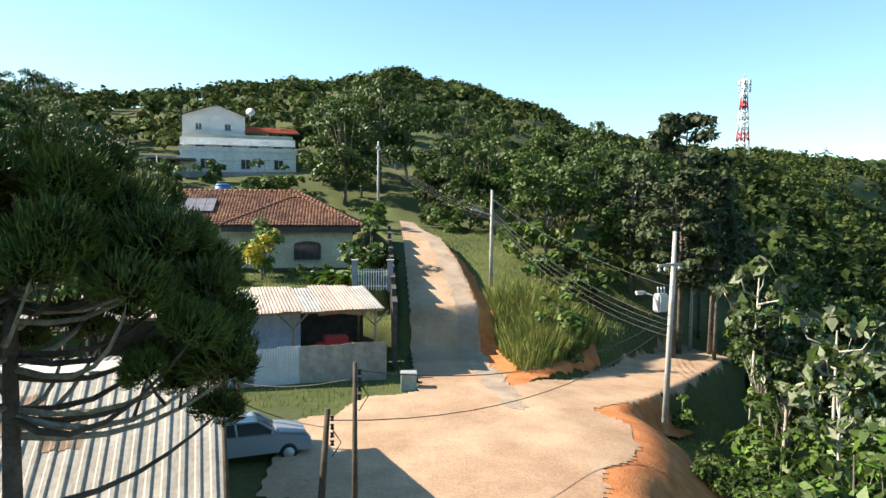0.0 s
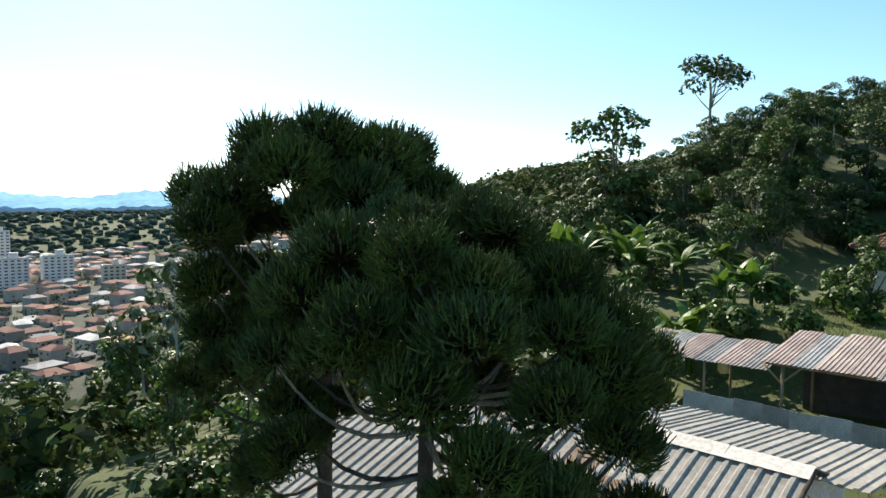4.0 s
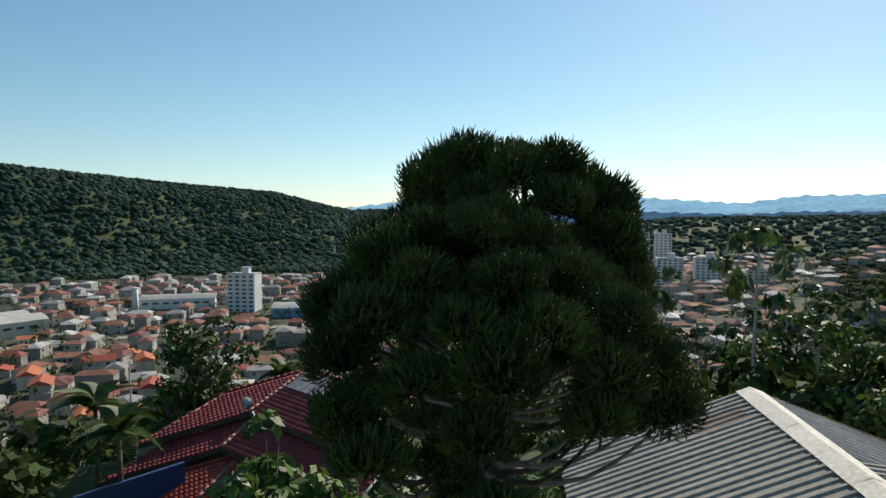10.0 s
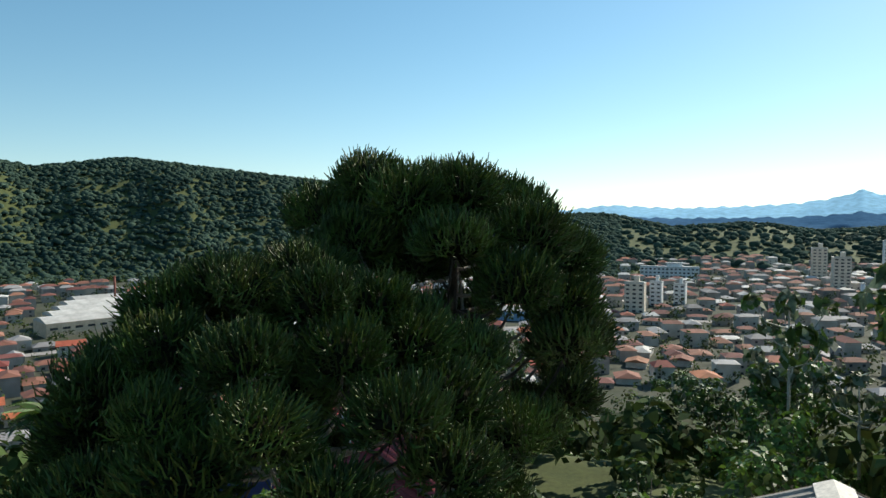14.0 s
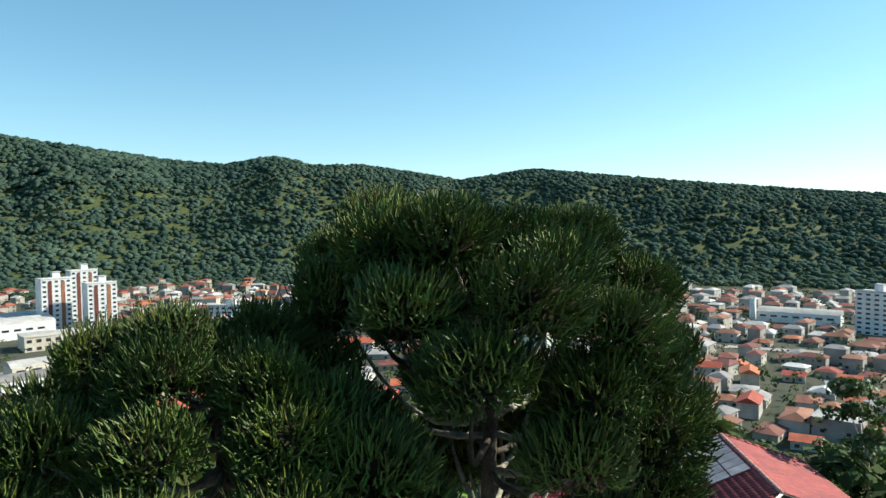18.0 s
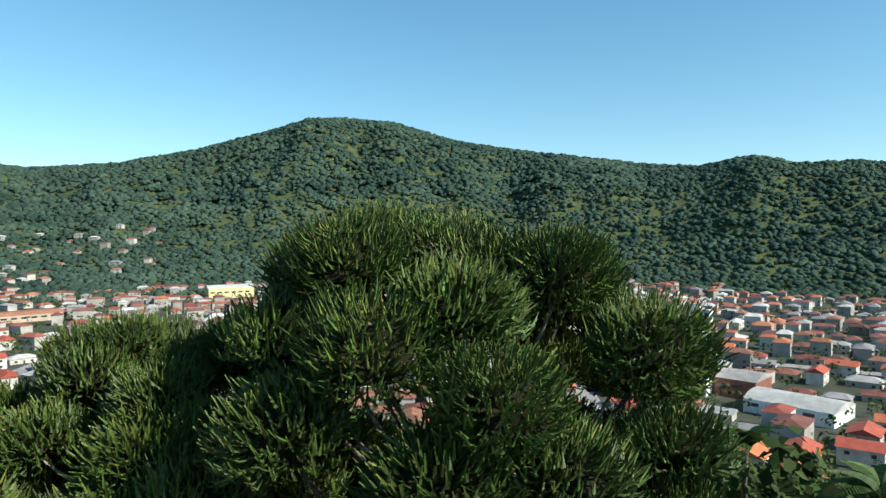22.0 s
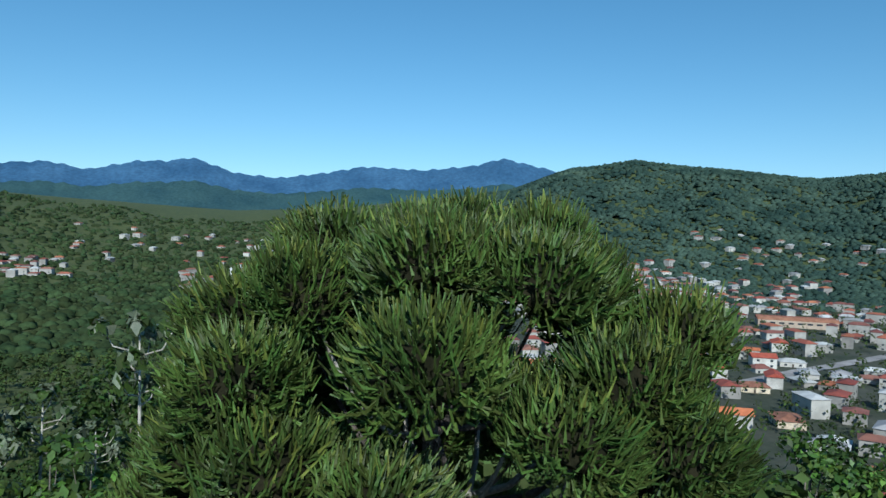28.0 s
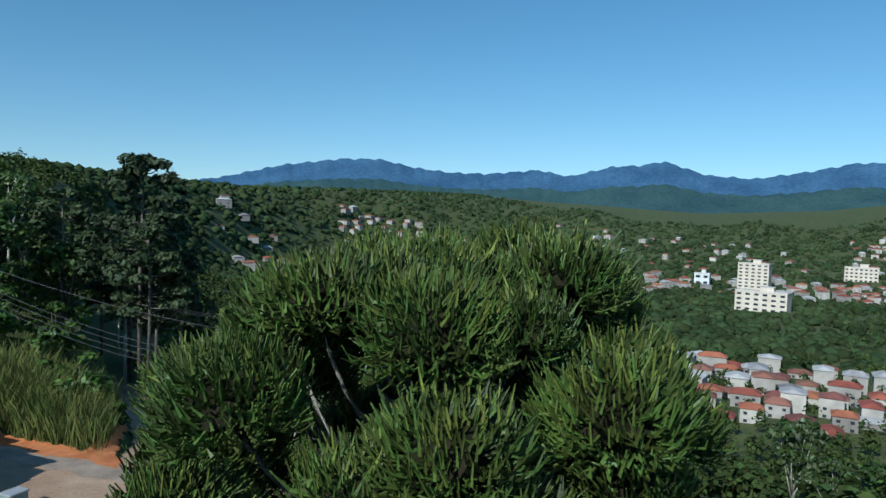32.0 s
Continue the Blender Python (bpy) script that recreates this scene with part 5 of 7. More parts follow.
ROOFS = (("orange tile", M_T_ORANGE), ("brown tile", M_T_BROWN), ("grey sheet", M_T_GREY), ("pale sheet", M_T_PALE))
KINDS = []
for i in range(12):
    rname, roof = ROOFS[(0, 1, 0, 1, 2, 0, 1, 3, 0, 2, 1, 3)[i]]
    tall = i % 3 == 2
    wall = M_T_WARM if i % 4 == 1 else M_T_WALL
    k = house_kind(i, 9 + (i * 5) % 6, 7.5 + (i * 3) % 4, 6.2 if tall else 3.2, 1.5 + 0.3 * (i % 3), wall, roof, i % 2 == 0)
    k["label"] = ("two-storey" if tall else "low") + " pale town house with " + ("an " if rname[0] == "o" else "a ") + rname + " roof"
    KINDS.append(k)
rng = random.Random(77)
spots = []


def free(x, y, r):
    return all((x - a) ** 2 + (y - b) ** 2 > (r + c) ** 2 for a, b, c in TAKEN)


WAYS = [(*polar(*a), *polar(*b)) for s in STREETS for a, b in zip(s, s[1:])]


def near_street(x, y, r):
    for ax, ay, bx, by in WAYS:
        k = min(max(((x - ax) * (bx - ax) + (y - ay) * (by - ay)) / ((bx - ax) ** 2 + (by - ay) ** 2), 0), 1)
        if (x - ax - k * (bx - ax)) ** 2 + (y - ay - k * (by - ay)) ** 2 < r * r:
            return True
    return False


def settle(n, az0, az1, d0, d1, gap, turn, choose):
    made = tries = 0
    while made < n and tries < n * 40:
        tries += 1
        az = rng.uniform(az0, az1)
        d = math.sqrt(rng.uniform(d0 * d0, d1 * d1))
        x, y = polar(az, d)
        if free(x, y, gap) and not near_street(x, y, 9.5):
            TAKEN.append((x, y, gap))
            spots.append((d, x, y, turn + rng.choice((0, 90, -90, 0)) + rng.uniform(-6, 6), rng.choice(choose)))
            made += 1


settle(34, 176, 190, 190, 340, 6.0, 186, (0, 2, 5, 8, 0, 1, 3))
settle(34, 196, 216, 190, 330, 6.2, 200, (1, 3, 6, 10, 2, 7))
settle(42, 118, 146, 230, 430, 6.4, 130, (1, 0, 4, 6, 9, 3, 8))
settle(28, 150, 176, 215, 420, 6.4, 160, (1, 0, 4, 6, 2, 8))
settle(26, 226, 248, 255, 520, 7.0, 240, (0, 5, 8, 2, 7, 1))
settle(16, 84, 112, 330, 480, 7.0, 100, (1, 3, 4, 7, 6))
for d, x, y, turn, kind in spots:
    copy_thing(KINDS[kind], pose(x, y, zat(x, y) - 0.3, 0, 0, turn))
near_count = len(spots)
for az0, az1, d0, d1, n, gap in ((82, 112, 300, 950, 480, 6.2), (64, 84, 320, 900, 60, 8), (112, 150, 240, 720, 330, 6.0), (150, 180, 240, 760, 260, 6.0), (174, 226, 215, 860, 480, 5.8), (226, 250, 300, 980, 260, 6.2), (250, 262, 900, 1420, 120, 6), (237, 252, 620, 1050, 150, 6), (284, 301, 930, 1090, 90, 7), (264, 284, 1050, 1400, 40, 7), (256, 274, 285, 400, 60, 6.5), (262, 276, 800, 1000, 50, 6.5), (218, 236, 1000, 1250, 40, 7), (236, 262, 800, 1000, 60, 7), (303, 312, 500, 800, 14, 7)):
    settle(n, az0, az1, d0, d1, gap, rng.uniform(0, 90), tuple(range(12)))
verts, faces, slots = [], [], []
for d, x, y, turn, kind in spots[near_count:]:
    w, dp, h = 8 + rng.uniform(0, 7), 7 + rng.uniform(0, 4), rng.choice((3.2, 3.4, 6.2, 6.4, 9.0))
    m = pose(x, y, zat(x, y) - 0.8, 0, 0, turn)
    rise, o = rng.uniform(1.2, 2.2), 0.5
    base = len(verts)
    pts = [(-w / 2, -dp / 2, 0), (w / 2, -dp / 2, 0), (w / 2, dp / 2, 0), (-w / 2, dp / 2, 0), (-w / 2, -dp / 2, h), (w / 2, -dp / 2, h), (w / 2, dp / 2, h), (-w / 2, dp / 2, h),
           (-w / 2 - o, -dp / 2 - o, h), (w / 2 + o, -dp / 2 - o, h), (w / 2 + o, dp / 2 + o, h), (-w / 2 - o, dp / 2 + o, h), (-w / 4, 0, h + rise), (w / 4, 0, h + rise)]
    verts += [m @ Vector(p) for p in pts]
    roof = 1 + ((0, 0, 1, 1, 2, 3, 0, 1, 0, 3) if math.atan2(-x, y) % 6.283 > 2.95 else (0, 1, 1, 1, 2, 2, 2, 3, 1, 1))[rng.randrange(10)]
    for f in ((0, 1, 5, 4), (1, 2, 6, 5), (2, 3, 7, 6), (3, 0, 4, 7)):
        faces.append(tuple(base + i for i in f)), slots.append(0)
    for f in ((8, 9, 13, 12), (10, 11, 12, 13), (9, 10, 13), (11, 8, 12), (11, 10, 9, 8)):
        faces.append(tuple(base + i for i in f)), slots.append(roof)
    for sx in (-0.27, 0.27):
        for sy in (-1, 1):
            for z in ((1.0,) if h < 4 else (1.0, 4.0)):
                b2 = len(verts)
                verts += [m @ Vector((sx * w + dx, sy * (dp / 2 + 0.06), z + dz)) for dx, dz in ((-0.7, 0), (0.7, 0), (0.7, 1.2), (-0.7, 1.2))]
                faces.append((b2, b2 + 1, b2 + 2, b2 + 3)), slots.append(5)
tagged(new("distant_houses", mesh_of("distant_houses", verts, faces, [surface("far_house_wall", (0.26, 0.24, 0.21), (0.48, 0.45, 0.40), 0.02, 0.85, 0.0, 10, island=0.25), surface("far_orange_roof", (0.22, 0.065, 0.038), (0.38, 0.12, 0.07), 0.02, 0.8, 0.0, 10, island=0.3), surface("far_brown_roof", (0.15, 0.06, 0.045), (0.27, 0.11, 0.08), 0.02, 0.85, 0.0, 10, island=0.3), surface("far_grey_roof", (0.22, 0.21, 0.21), (0.38, 0.36, 0.35), 0.02, 0.8, 0.0, 10, island=0.3), surface("far_pale_roof", (0.34, 0.33, 0.31), (0.60, 0.58, 0.55), 0.02, 0.7, 0.0, 10, island=0.15), M_GLASS], slots)), "far town houses with orange, brown and grey roofs", "houses", kind="stuff")
for k in KINDS:
    x, y = polar(183 + rng.uniform(-2, 2), 205 + 9 * KINDS.index(k))
    k.matrix_basis = pose(*polar(160 + 3.5 * KINDS.index(k), 196), zat(*polar(160 + 3.5 * KINDS.index(k), 196)) - 0.3, 0, 0, 60 + 20 * KINDS.index(k))


def lattice_mast(x, y, z, h, wide, paints, label):
    mast = tagged(new("lattice_mast"), label, "mast")
    mast.location = (x, y, z)
    n = 9
    for i in range(n):
        s0, s1 = i / n, (i + 1) / n
        w0, w1 = wide * (1 - 0.75 * s0) / 2, wide * (1 - 0.75 * s1) / 2
        m = paints[i % len(paints)]
        for sx, sy in ((-1, -1), (1, -1), (1, 1), (-1, 1)):
            rod("leg", (sx * w0, sy * w0, h * s0), (sx * w1, sy * w1, h * s1), 0.06 * wide, m, mast, 5)
        for a, b in (((-1, -1), (1, -1)), ((1, -1), (1, 1)), ((1, 1), (-1, 1)), ((-1, 1), (-1, -1))):
            rod("brace", (a[0] * w0, a[1] * w0, h * s0), (b[0] * w1, b[1] * w1, h * s1), 0.035 * wide, m, mast, 4)
            rod("brace", (b[0] * w0, b[1] * w0, h * s0), (a[0] * w1, a[1] * w1, h * s1), 0.035 * wide, m, mast, 4)
    for z2 in (0.86, 0.93):
        for a in range(3):
            rod("panel_antenna", (wide * 0.5 * math.cos(a * 2.1), wide * 0.5 * math.sin(a * 2.1), h * z2), (wide * 0.5 * math.cos(a * 2.1), wide * 0.5 * math.sin(a * 2.1), h * (z2 + 0.06)), 0.1 * wide, M_T_WHITE, mast, 6)
    rod("lightning_rod", (0, 0, h), (0, 0, h * 1.06), 0.03 * wide, M_STEEL, mast, 4)


lattice_mast(135.7, 227.9, zat(135.7, 227.9) - 1.0, 55.8 - zat(135.7, 227.9), 4.0, (M_REDPAINT, M_T_WHITE, M_T_WHITE), "red and white lattice telecom mast among trees")
x, y = polar(255.2, 1250)
lattice_mast(x, y, zat(x, y) - 1, 34.0, 6.0, (M_T_PINK, M_T_WHITE), "red and white lattice mast on a hilltop")


# ---- plants ----
def leaf_mesh(name, seed, blobs, count, size, materials, droop=0.0, share=0.25):
    """Leaves spread over the outer part of several clumps; blobs: x, y, z, radius."""
    g = np.random.default_rng(seed)
    blobs = np.array(blobs, float)
    pick = g.choice(len(blobs), count, p=blobs[:, 3] ** 2 / (blobs[:, 3] ** 2).sum())
    d = g.normal(size=(count, 3))
    d /= np.linalg.norm(d, axis=1)[:, None]
    d[:, 2] = np.where(d[:, 2] < -0.35, -d[:, 2], d[:, 2])
    r = blobs[pick, 3] * g.uniform(0.45, 1.08, count) ** 0.6
    c = blobs[pick, :3] + d * r[:, None] * np.array([1, 1, 0.8])
    n = d + g.normal(0, 0.55, (count, 3)) + np.array([0, 0, 0.35])
    n /= np.linalg.norm(n, axis=1)[:, None]
    u = np.cross(n, g.normal(size=(count, 3)))
    u /= np.linalg.norm(u, axis=1)[:, None]
    u[:, 2] -= droop
    v = np.cross(n, u)
    s = size * g.uniform(0.6, 1.3, count)[:, None]
    verts = np.stack([c - u * s, c + v * s * 0.55 + n * s * 0.12, c + u * s, c - v * s * 0.55 + n * s * 0.12], 1).reshape(-1, 3)
    quads = np.arange(count * 4).reshape(-1, 4)
    me = bpy.data.meshes.new(name)
    me.vertices.add(len(verts))
    me.vertices.foreach_set("co", verts.ravel())
    me.loops.add(quads.size)
    me.loops.foreach_set("vertex_index", quads.ravel())
    me.polygons.add(count)
    me.polygons.foreach_set("loop_start", np.arange(0, quads.size, 4))
    me.polygons.foreach_set("loop_total", np.full(count, 4))
    for m in materials:
        me.materials.append(m)
    if len(materials) > 1:
        me.polygons.foreach_set("material_index", (g.random(count) < share).astype(int))
    me.update(calc_edges=True)
    return me


def clumps(g, n, r, z0, z1, size):
    out = []
    for _ in range(n):
        a, d = g.uniform(0, 6.283), r * math.sqrt(g.uniform(0, 1))
        z = g.uniform(z0, z1)
        fall = 1 - 0.5 * abs((z - (z0 + z1) / 2) / max(z1 - z0, 0.1))
        out.append((d * math.cos(a) * fall, d * math.sin(a) * fall, z, size * g.uniform(0.7, 1.25)))
    return out


def boughs(ways, bark):
    """All boughs of one tree as one mesh; ways: points and radii."""
    verts, faces = [], []
    for pts, radii in ways:
        me = tube("bough", pts, radii, bark, 5)
        base = len(verts)
        verts += [v.co[:] for v in me.vertices]
        faces += [tuple(base + i for i in f.vertices) for f in me.polygons]
        bpy.data.meshes.remove(me)
    return mesh_of("branchwork", verts, faces, bark, soft=True)


def tree_kind(name, seed, h, bare, r, leaf, bark, count, size, n_clumps, label, thick=0.16, share=0.25):
    """A broad-leaved tree: tapered trunk, limbs to its clumps, and a crown of leaves."""
    g = random.Random(seed)
    t = tagged(new(name), label, "tree")
    blobs = clumps(g, n_clumps, r, h * bare, h * 0.93, r * 0.42)
    bend = (g.uniform(-0.4, 0.4), g.uniform(-0.4, 0.4))
    part("trunk", tube("trunk", [(0, 0, -0.4), (bend[0] * 0.4, bend[1] * 0.4, h * bare * 0.5), (bend[0], bend[1], h * bare), (0, 0, h * 0.85)], [thick * 1.25, thick, thick * 0.8, thick * 0.25], bark, 7), t)
    ways = []
    for b in blobs[: min(9, len(blobs))]:
        z = h * bare * g.uniform(0.75, 1.1)
        ways.append(([(bend[0], bend[1], z), ((bend[0] + b[0]) / 2, (bend[1] + b[1]) / 2, (z + b[2]) / 2 - 0.1), b[:3]], [thick * 0.5, thick * 0.35, thick * 0.15]))
    part("branchwork", boughs(ways, bark), t)
    part("crown", leaf_mesh("crown", seed, blobs, count, size, leaf, 0.1, share), t)
    return t


def pine_kind(seed, h, label):
    g = random.Random(seed)
    t = tagged(new("pine_tree"), label, "tree")
    part("trunk", tube("trunk", [(0, 0, -0.4), (0.15, 0.1, h * 0.5), (0.1, -0.1, h * 0.98)], [0.2, 0.15, 0.04], M_TRUNK, 8), t)
    blobs, ways = [], []
    for k in range(30):
        s = g.uniform(0.48, 0.98)
        a, d = g.uniform(0, 6.283), math.sqrt(1.0 - s) * h * 0.26 + 0.5
        tip = (d * math.cos(a), d * math.sin(a), h * s + 0.25)
        ways.append(([(0.12, 0, h * s - 0.3), (tip[0] * 0.5, tip[1] * 0.5, h * s - 0.2), tip], [0.06, 0.045, 0.02]))
        blobs += [(*tip, 0.8), (tip[0] * 0.6, tip[1] * 0.6, tip[2] - 0.1, 0.7)]
    part("branchwork", boughs(ways, M_TRUNK), t)
    part("crown", leaf_mesh("crown", seed, blobs, 4200, 0.25, [M_PINE], -0.2), t)
    return t


def cecropia_kind(seed, h, label):
    g = random.Random(seed)
    t = tagged(new("cecropia_tree"), label, "tree")
    part("trunk", tube("trunk", [(0, 0, -0.4), (0.1, 0.05, h * 0.5), (0.2, 0.1, h * 0.95)], [0.1, 0.085, 0.04], M_PALE, 7), t)
    blobs, ways = [], []
    for k in range(8):
        a, z = k * 2.4 + g.uniform(-0.3, 0.3), h * g.uniform(0.6, 0.9)
        d = g.uniform(0.9, 1.9)
        tip = (0.15 + d * math.cos(a), 0.08 + d * math.sin(a), z + d * 0.7)
        ways.append(([(0.15, 0.08, z), (0.15 + d * 0.7 * math.cos(a), 0.08 + d * 0.7 * math.sin(a), z + d * 0.2), tip], [0.05, 0.04, 0.03]))
        blobs.append((*tip, 0.55))
    part("branchwork", boughs(ways, M_PALE), t)
    blobs.append((0.2, 0.1, h, 0.6))
    part("crown", leaf_mesh("crown", seed, blobs, 230, 0.34, [M_LEAF_GREY, M_LEAF], 0.35, 0.5), t)
    return t


def frond(length, droop, leaflets, wide, material, seed):
    """A feathered palm frond along x, arching down."""
    verts, faces = [], []
    for i in range(leaflets):
        s = (i + 0.5) / leaflets
        x, z = length * s * (1 - 0.12 * s), droop * (1.2 * s - 1.9 * s * s) * length
        w = wide * math.sin(math.pi * min(1, 0.12 + s * 0.9)) + 0.05
        for sy in (-1, 1):
            b = len(verts)
            verts += [(x, 0, z), (x + 0.05, sy * w, z - w * 0.35), (x + 0.16, sy * w * 1.02, z - w * 0.4), (x + 0.08, 0, z)]
            faces.append((b, b + 1, b + 2, b + 3) if sy > 0 else (b + 3, b + 2, b + 1, b))
    return mesh_of("frond", verts, faces, material)


def palm_kind(h, n, length, label, material, name="palm_tree"):
    t = tagged(new(name), label, "palm" if name == "palm_tree" else "plant")
    if h > 0.3:
        part("trunk", tube("trunk", [(0, 0, -0.3), (0.08, 0.05, h * 0.5), (0, 0, h)], [0.15, 0.11, 0.1], M_TRUNK, 8), t)
    me = frond(length, 0.75, 26, length * 0.2, material, 1)
    for i in range(n):
        part("frond", me, t, pose(0, 0, h, 0, -52 + (i % 3) * 24, i * 137.5))
    return t


def banana_kind(label):
    t = tagged(new("banana_plant"), label, "plant")
    part("stem", tube("stem", [(0, 0, -0.2), (0, 0, 2.0)], [0.14, 0.09], M_LEAF_BRIGHT, 8), t)
    verts, faces = [], []
    for i in range(9):
        s = i / 8
        w = 0.34 * math.sin(math.pi * min(1, 0.1 + 0.88 * s)) + 0.02
        x, z = 1.9 * s, 1.1 * s - 1.25 * s * s
        verts += [(x, -w, z - 0.08), (x, 0, z), (x, w, z - 0.08)]
        if i:
            b = 3 * i
            faces += [(b - 3, b, b + 1, b - 2), (b - 2, b + 1, b + 2, b - 1)]
    me = mesh_of("leaf", verts, faces, M_LEAF_BRIGHT)
    for i in range(8):
        part("leaf", me, t, pose(0, 0, 1.9, 0, -60 + (i % 4) * 17, i * 137.5))
    return t


BROAD = [tree_kind("broadleaf_tree", 1, 8.0, 0.25, 2.8, [M_LEAF, M_LEAF_BRIGHT], M_TRUNK, 1600, 0.25, 16, "dense green broad-leaved tree on the slope", share=0.15),
         tree_kind("broadleaf_tree", 2, 11.0, 0.3, 3.0, [M_LEAF], M_TRUNK, 1700, 0.26, 17, "tall dark green broad-leaved tree"),
         tree_kind("broadleaf_tree", 3, 6.0, 0.18, 2.3, [M_LEAF_BRIGHT, M_LEAF], M_TRUNK, 1250, 0.22, 12, "light green broad-leaved tree", share=0.5),
         tree_kind("slender_tree", 4, 9.5, 0.45, 1.9, [M_LEAF, M_LEAF_GREY], M_PALE, 1100, 0.22, 10, "slender pale-trunked woodland tree", 0.11, 0.2)]
FOREST = tree_kind("forest_tree", 5, 14.0, 0.25, 4.2, [M_LEAF], M_TRUNK, 2200, 0.34, 18, "big dark crowned tree of the ridge wood", 0.24)
AIRY = tree_kind("forest_tree", 6, 15.0, 0.68, 4.0, [M_LEAF, M_LEAF_GREY], M_PALE, 900, 0.34, 12, "tall airy flat-crowned tree on the ridge", 0.2, 0.15)
BUSH = [tree_kind("shrub", 7, 2.2, 0.12, 1.3, [M_LEAF_BRIGHT, M_LEAF], M_TRUNK, 620, 0.18, 9, "leafy green shrub on the slope", 0.05, 0.5),
        tree_kind("shrub", 8, 3.2, 0.15, 1.6, [M_LEAF, M_LEAF_BRIGHT], M_TRUNK, 720, 0.21, 10, "dark green shrub on the slope", 0.06, 0.3)]
YELLOW = tree_kind("yellow_tree", 9, 3.8, 0.35, 1.5, [M_LEAF_YELLOW, M_LEAF_BRIGHT], M_TRUNK, 1100, 0.14, 10, "small tree with bright yellow leaves in the garden", 0.07, 0.25)
PINE = [pine_kind(11, 17.0, "tall pine with a bare grey trunk"), pine_kind(12, 14.0, "tall pine with a bare grey trunk")]
CECROPIA = [cecropia_kind(13, 9.5, "cecropia with a pale slim trunk and large leaves"), cecropia_kind(14, 7.5, "cecropia with a pale slim trunk and large leaves")]
PALM = palm_kind(4.5, 13, 2.3, "feathery palm tree on the slope", M_LEAF)
CYCAD = palm_kind(0.35, 15, 1.4, "low feathery cycad in the garden", M_LEAF_BRIGHT, "cycad_plant")
BANANA = banana_kind("tall banana plant with broad ragged leaves")
grng = random.Random(303)


def put(kind, x, y, scale=1.0, turn=None, sink=0.1):
    s = scale * grng.uniform(0.88, 1.14)
    return copy_thing(kind, pose(x, y, zat(x, y) - sink, 0, 0, grng.uniform(0, 360) if turn is None else turn) @ Matrix.Diagonal((s, s, s * grng.uniform(0.92, 1.1), 1)))


def home(kind, x, y):
    kind.matrix_basis = pose(x, y, zat(x, y) - 0.1, 0, 0, 40)


# the first of each kind stands in the place too
for kind, x, y in ((BROAD[0], 34, 22), (BROAD[1], 40, 30), (BROAD[2], -24, 10), (BROAD[3], 30, 24), (FOREST, -40, 48), (AIRY, -47, 72), (BUSH[0], 27, 13), (BUSH[1], -12, 16), (YELLOW, 0.6, 38.5), (PINE[0], 30.0, 37.3), (PINE[1], 35.5, 44.0), (CECROPIA[0], 29.0, 18.6), (CECROPIA[1], 30.5, 21.8), (PALM, -10.5, -20.0), (CYCAD, 5.6, 36.0), (BANANA, -15, 22)):
    home(kind, x, y)
for x, y, s in ((28.6, 35.2, 0.8), (33.0, 38.8, 0.85), (28.5, 43.5, 0.7), (37.0, 49.0, 0.8), (31.5, 35.0, 0.75)):
    put(grng.choice(PINE), x, y, s)
for x, y in ((31.5, 17.0), (27.0, 15.2), (33.0, 19.5), (35.0, 25.0), (30.0, 27.5), (38, 16), (34, 12), (29.5, 9.0), (-20, 8), (-26, 3)):
    put(grng.choice(CECROPIA), x, y, 0.95)
# woods east of the lane, below the road
for i in range(58):
    x, y = grng.uniform(29, 72), grng.uniform(2, 66)
    if near_line(np.array([x]), np.array([y]), SIDE_LINE)[0][0] > 6:
        put(grng.choice((BROAD[0], BROAD[1], BROAD[3], BROAD[1], BROAD[0])), x, y, grng.uniform(0.75, 1.05))
# bank between the lane and the hill road
for i in range(26):
    x, y = grng.uniform(21, 42), grng.uniform(38, 80)
    put(grng.choice((BROAD[0], BROAD[1], BROAD[2], BROAD[3])), x, y, grng.uniform(0.7, 1.0))
for i in range(24):
    x, y = grng.uniform(16, 40), grng.uniform(66, 108)
    put(grng.choice((BROAD[0], BROAD[1], FOREST)), x, y, grng.uniform(0.42, 0.66))
# undergrowth
for i in range(56):
    x, y = grng.uniform(19, 44), grng.uniform(4, 74)
    if near_line(np.array([x]), np.array([y]), SIDE_LINE)[0][0] > 4.0 and near_line(np.array([x]), np.array([y]), ROAD_LINE)[0][0] > 5.0 and (y > 30 or x > 26):
        put(grng.choice((BUSH[0], BUSH[1], BUSH[1], BROAD[2])), x, y, grng.uniform(0.8, 1.3))
# shrubs near the crossing
for x, y, s in ((25, 16, 1.1), (19.4, 33.4, 0.9), (18.4, 30.4, 0.7), (20.2, 31.6, 0.8), (26.5, 18.5, 0.9), (24, 12.5, 1.0), (27.5, 20.5, 1.2), (21.5, 9.0, 0.9), (23.5, 8.0, 1.1), (20.5, 5.5, 1.0), (26, 10.5, 1.3), (29, 13, 1.2), (18.5, 2.5, 0.9), (24.2, 23.6, 0.6), (19.6, 28.4, 0.7), (28.4, 16.0, 1.4), (31.0, 12.5, 1.5), (22.5, 5.0, 1.2), (27.0, 6.5, 1.5), (22.6, 13.6, 0.8), (23.2, 10.4, 1.1), (21.8, 11.2, 0.7), (24.6, 14.4, 1.1), (25.2, 12.0, 1.3), (20.8, 7.4, 0.8), (22.2, 16.2, 0.6), (19.6, 4.2, 1.0), (25.4, 8.2, 1.4), (28.2, 11.2, 1.4)):
    put(grng.choice(BUSH), x, y, s)
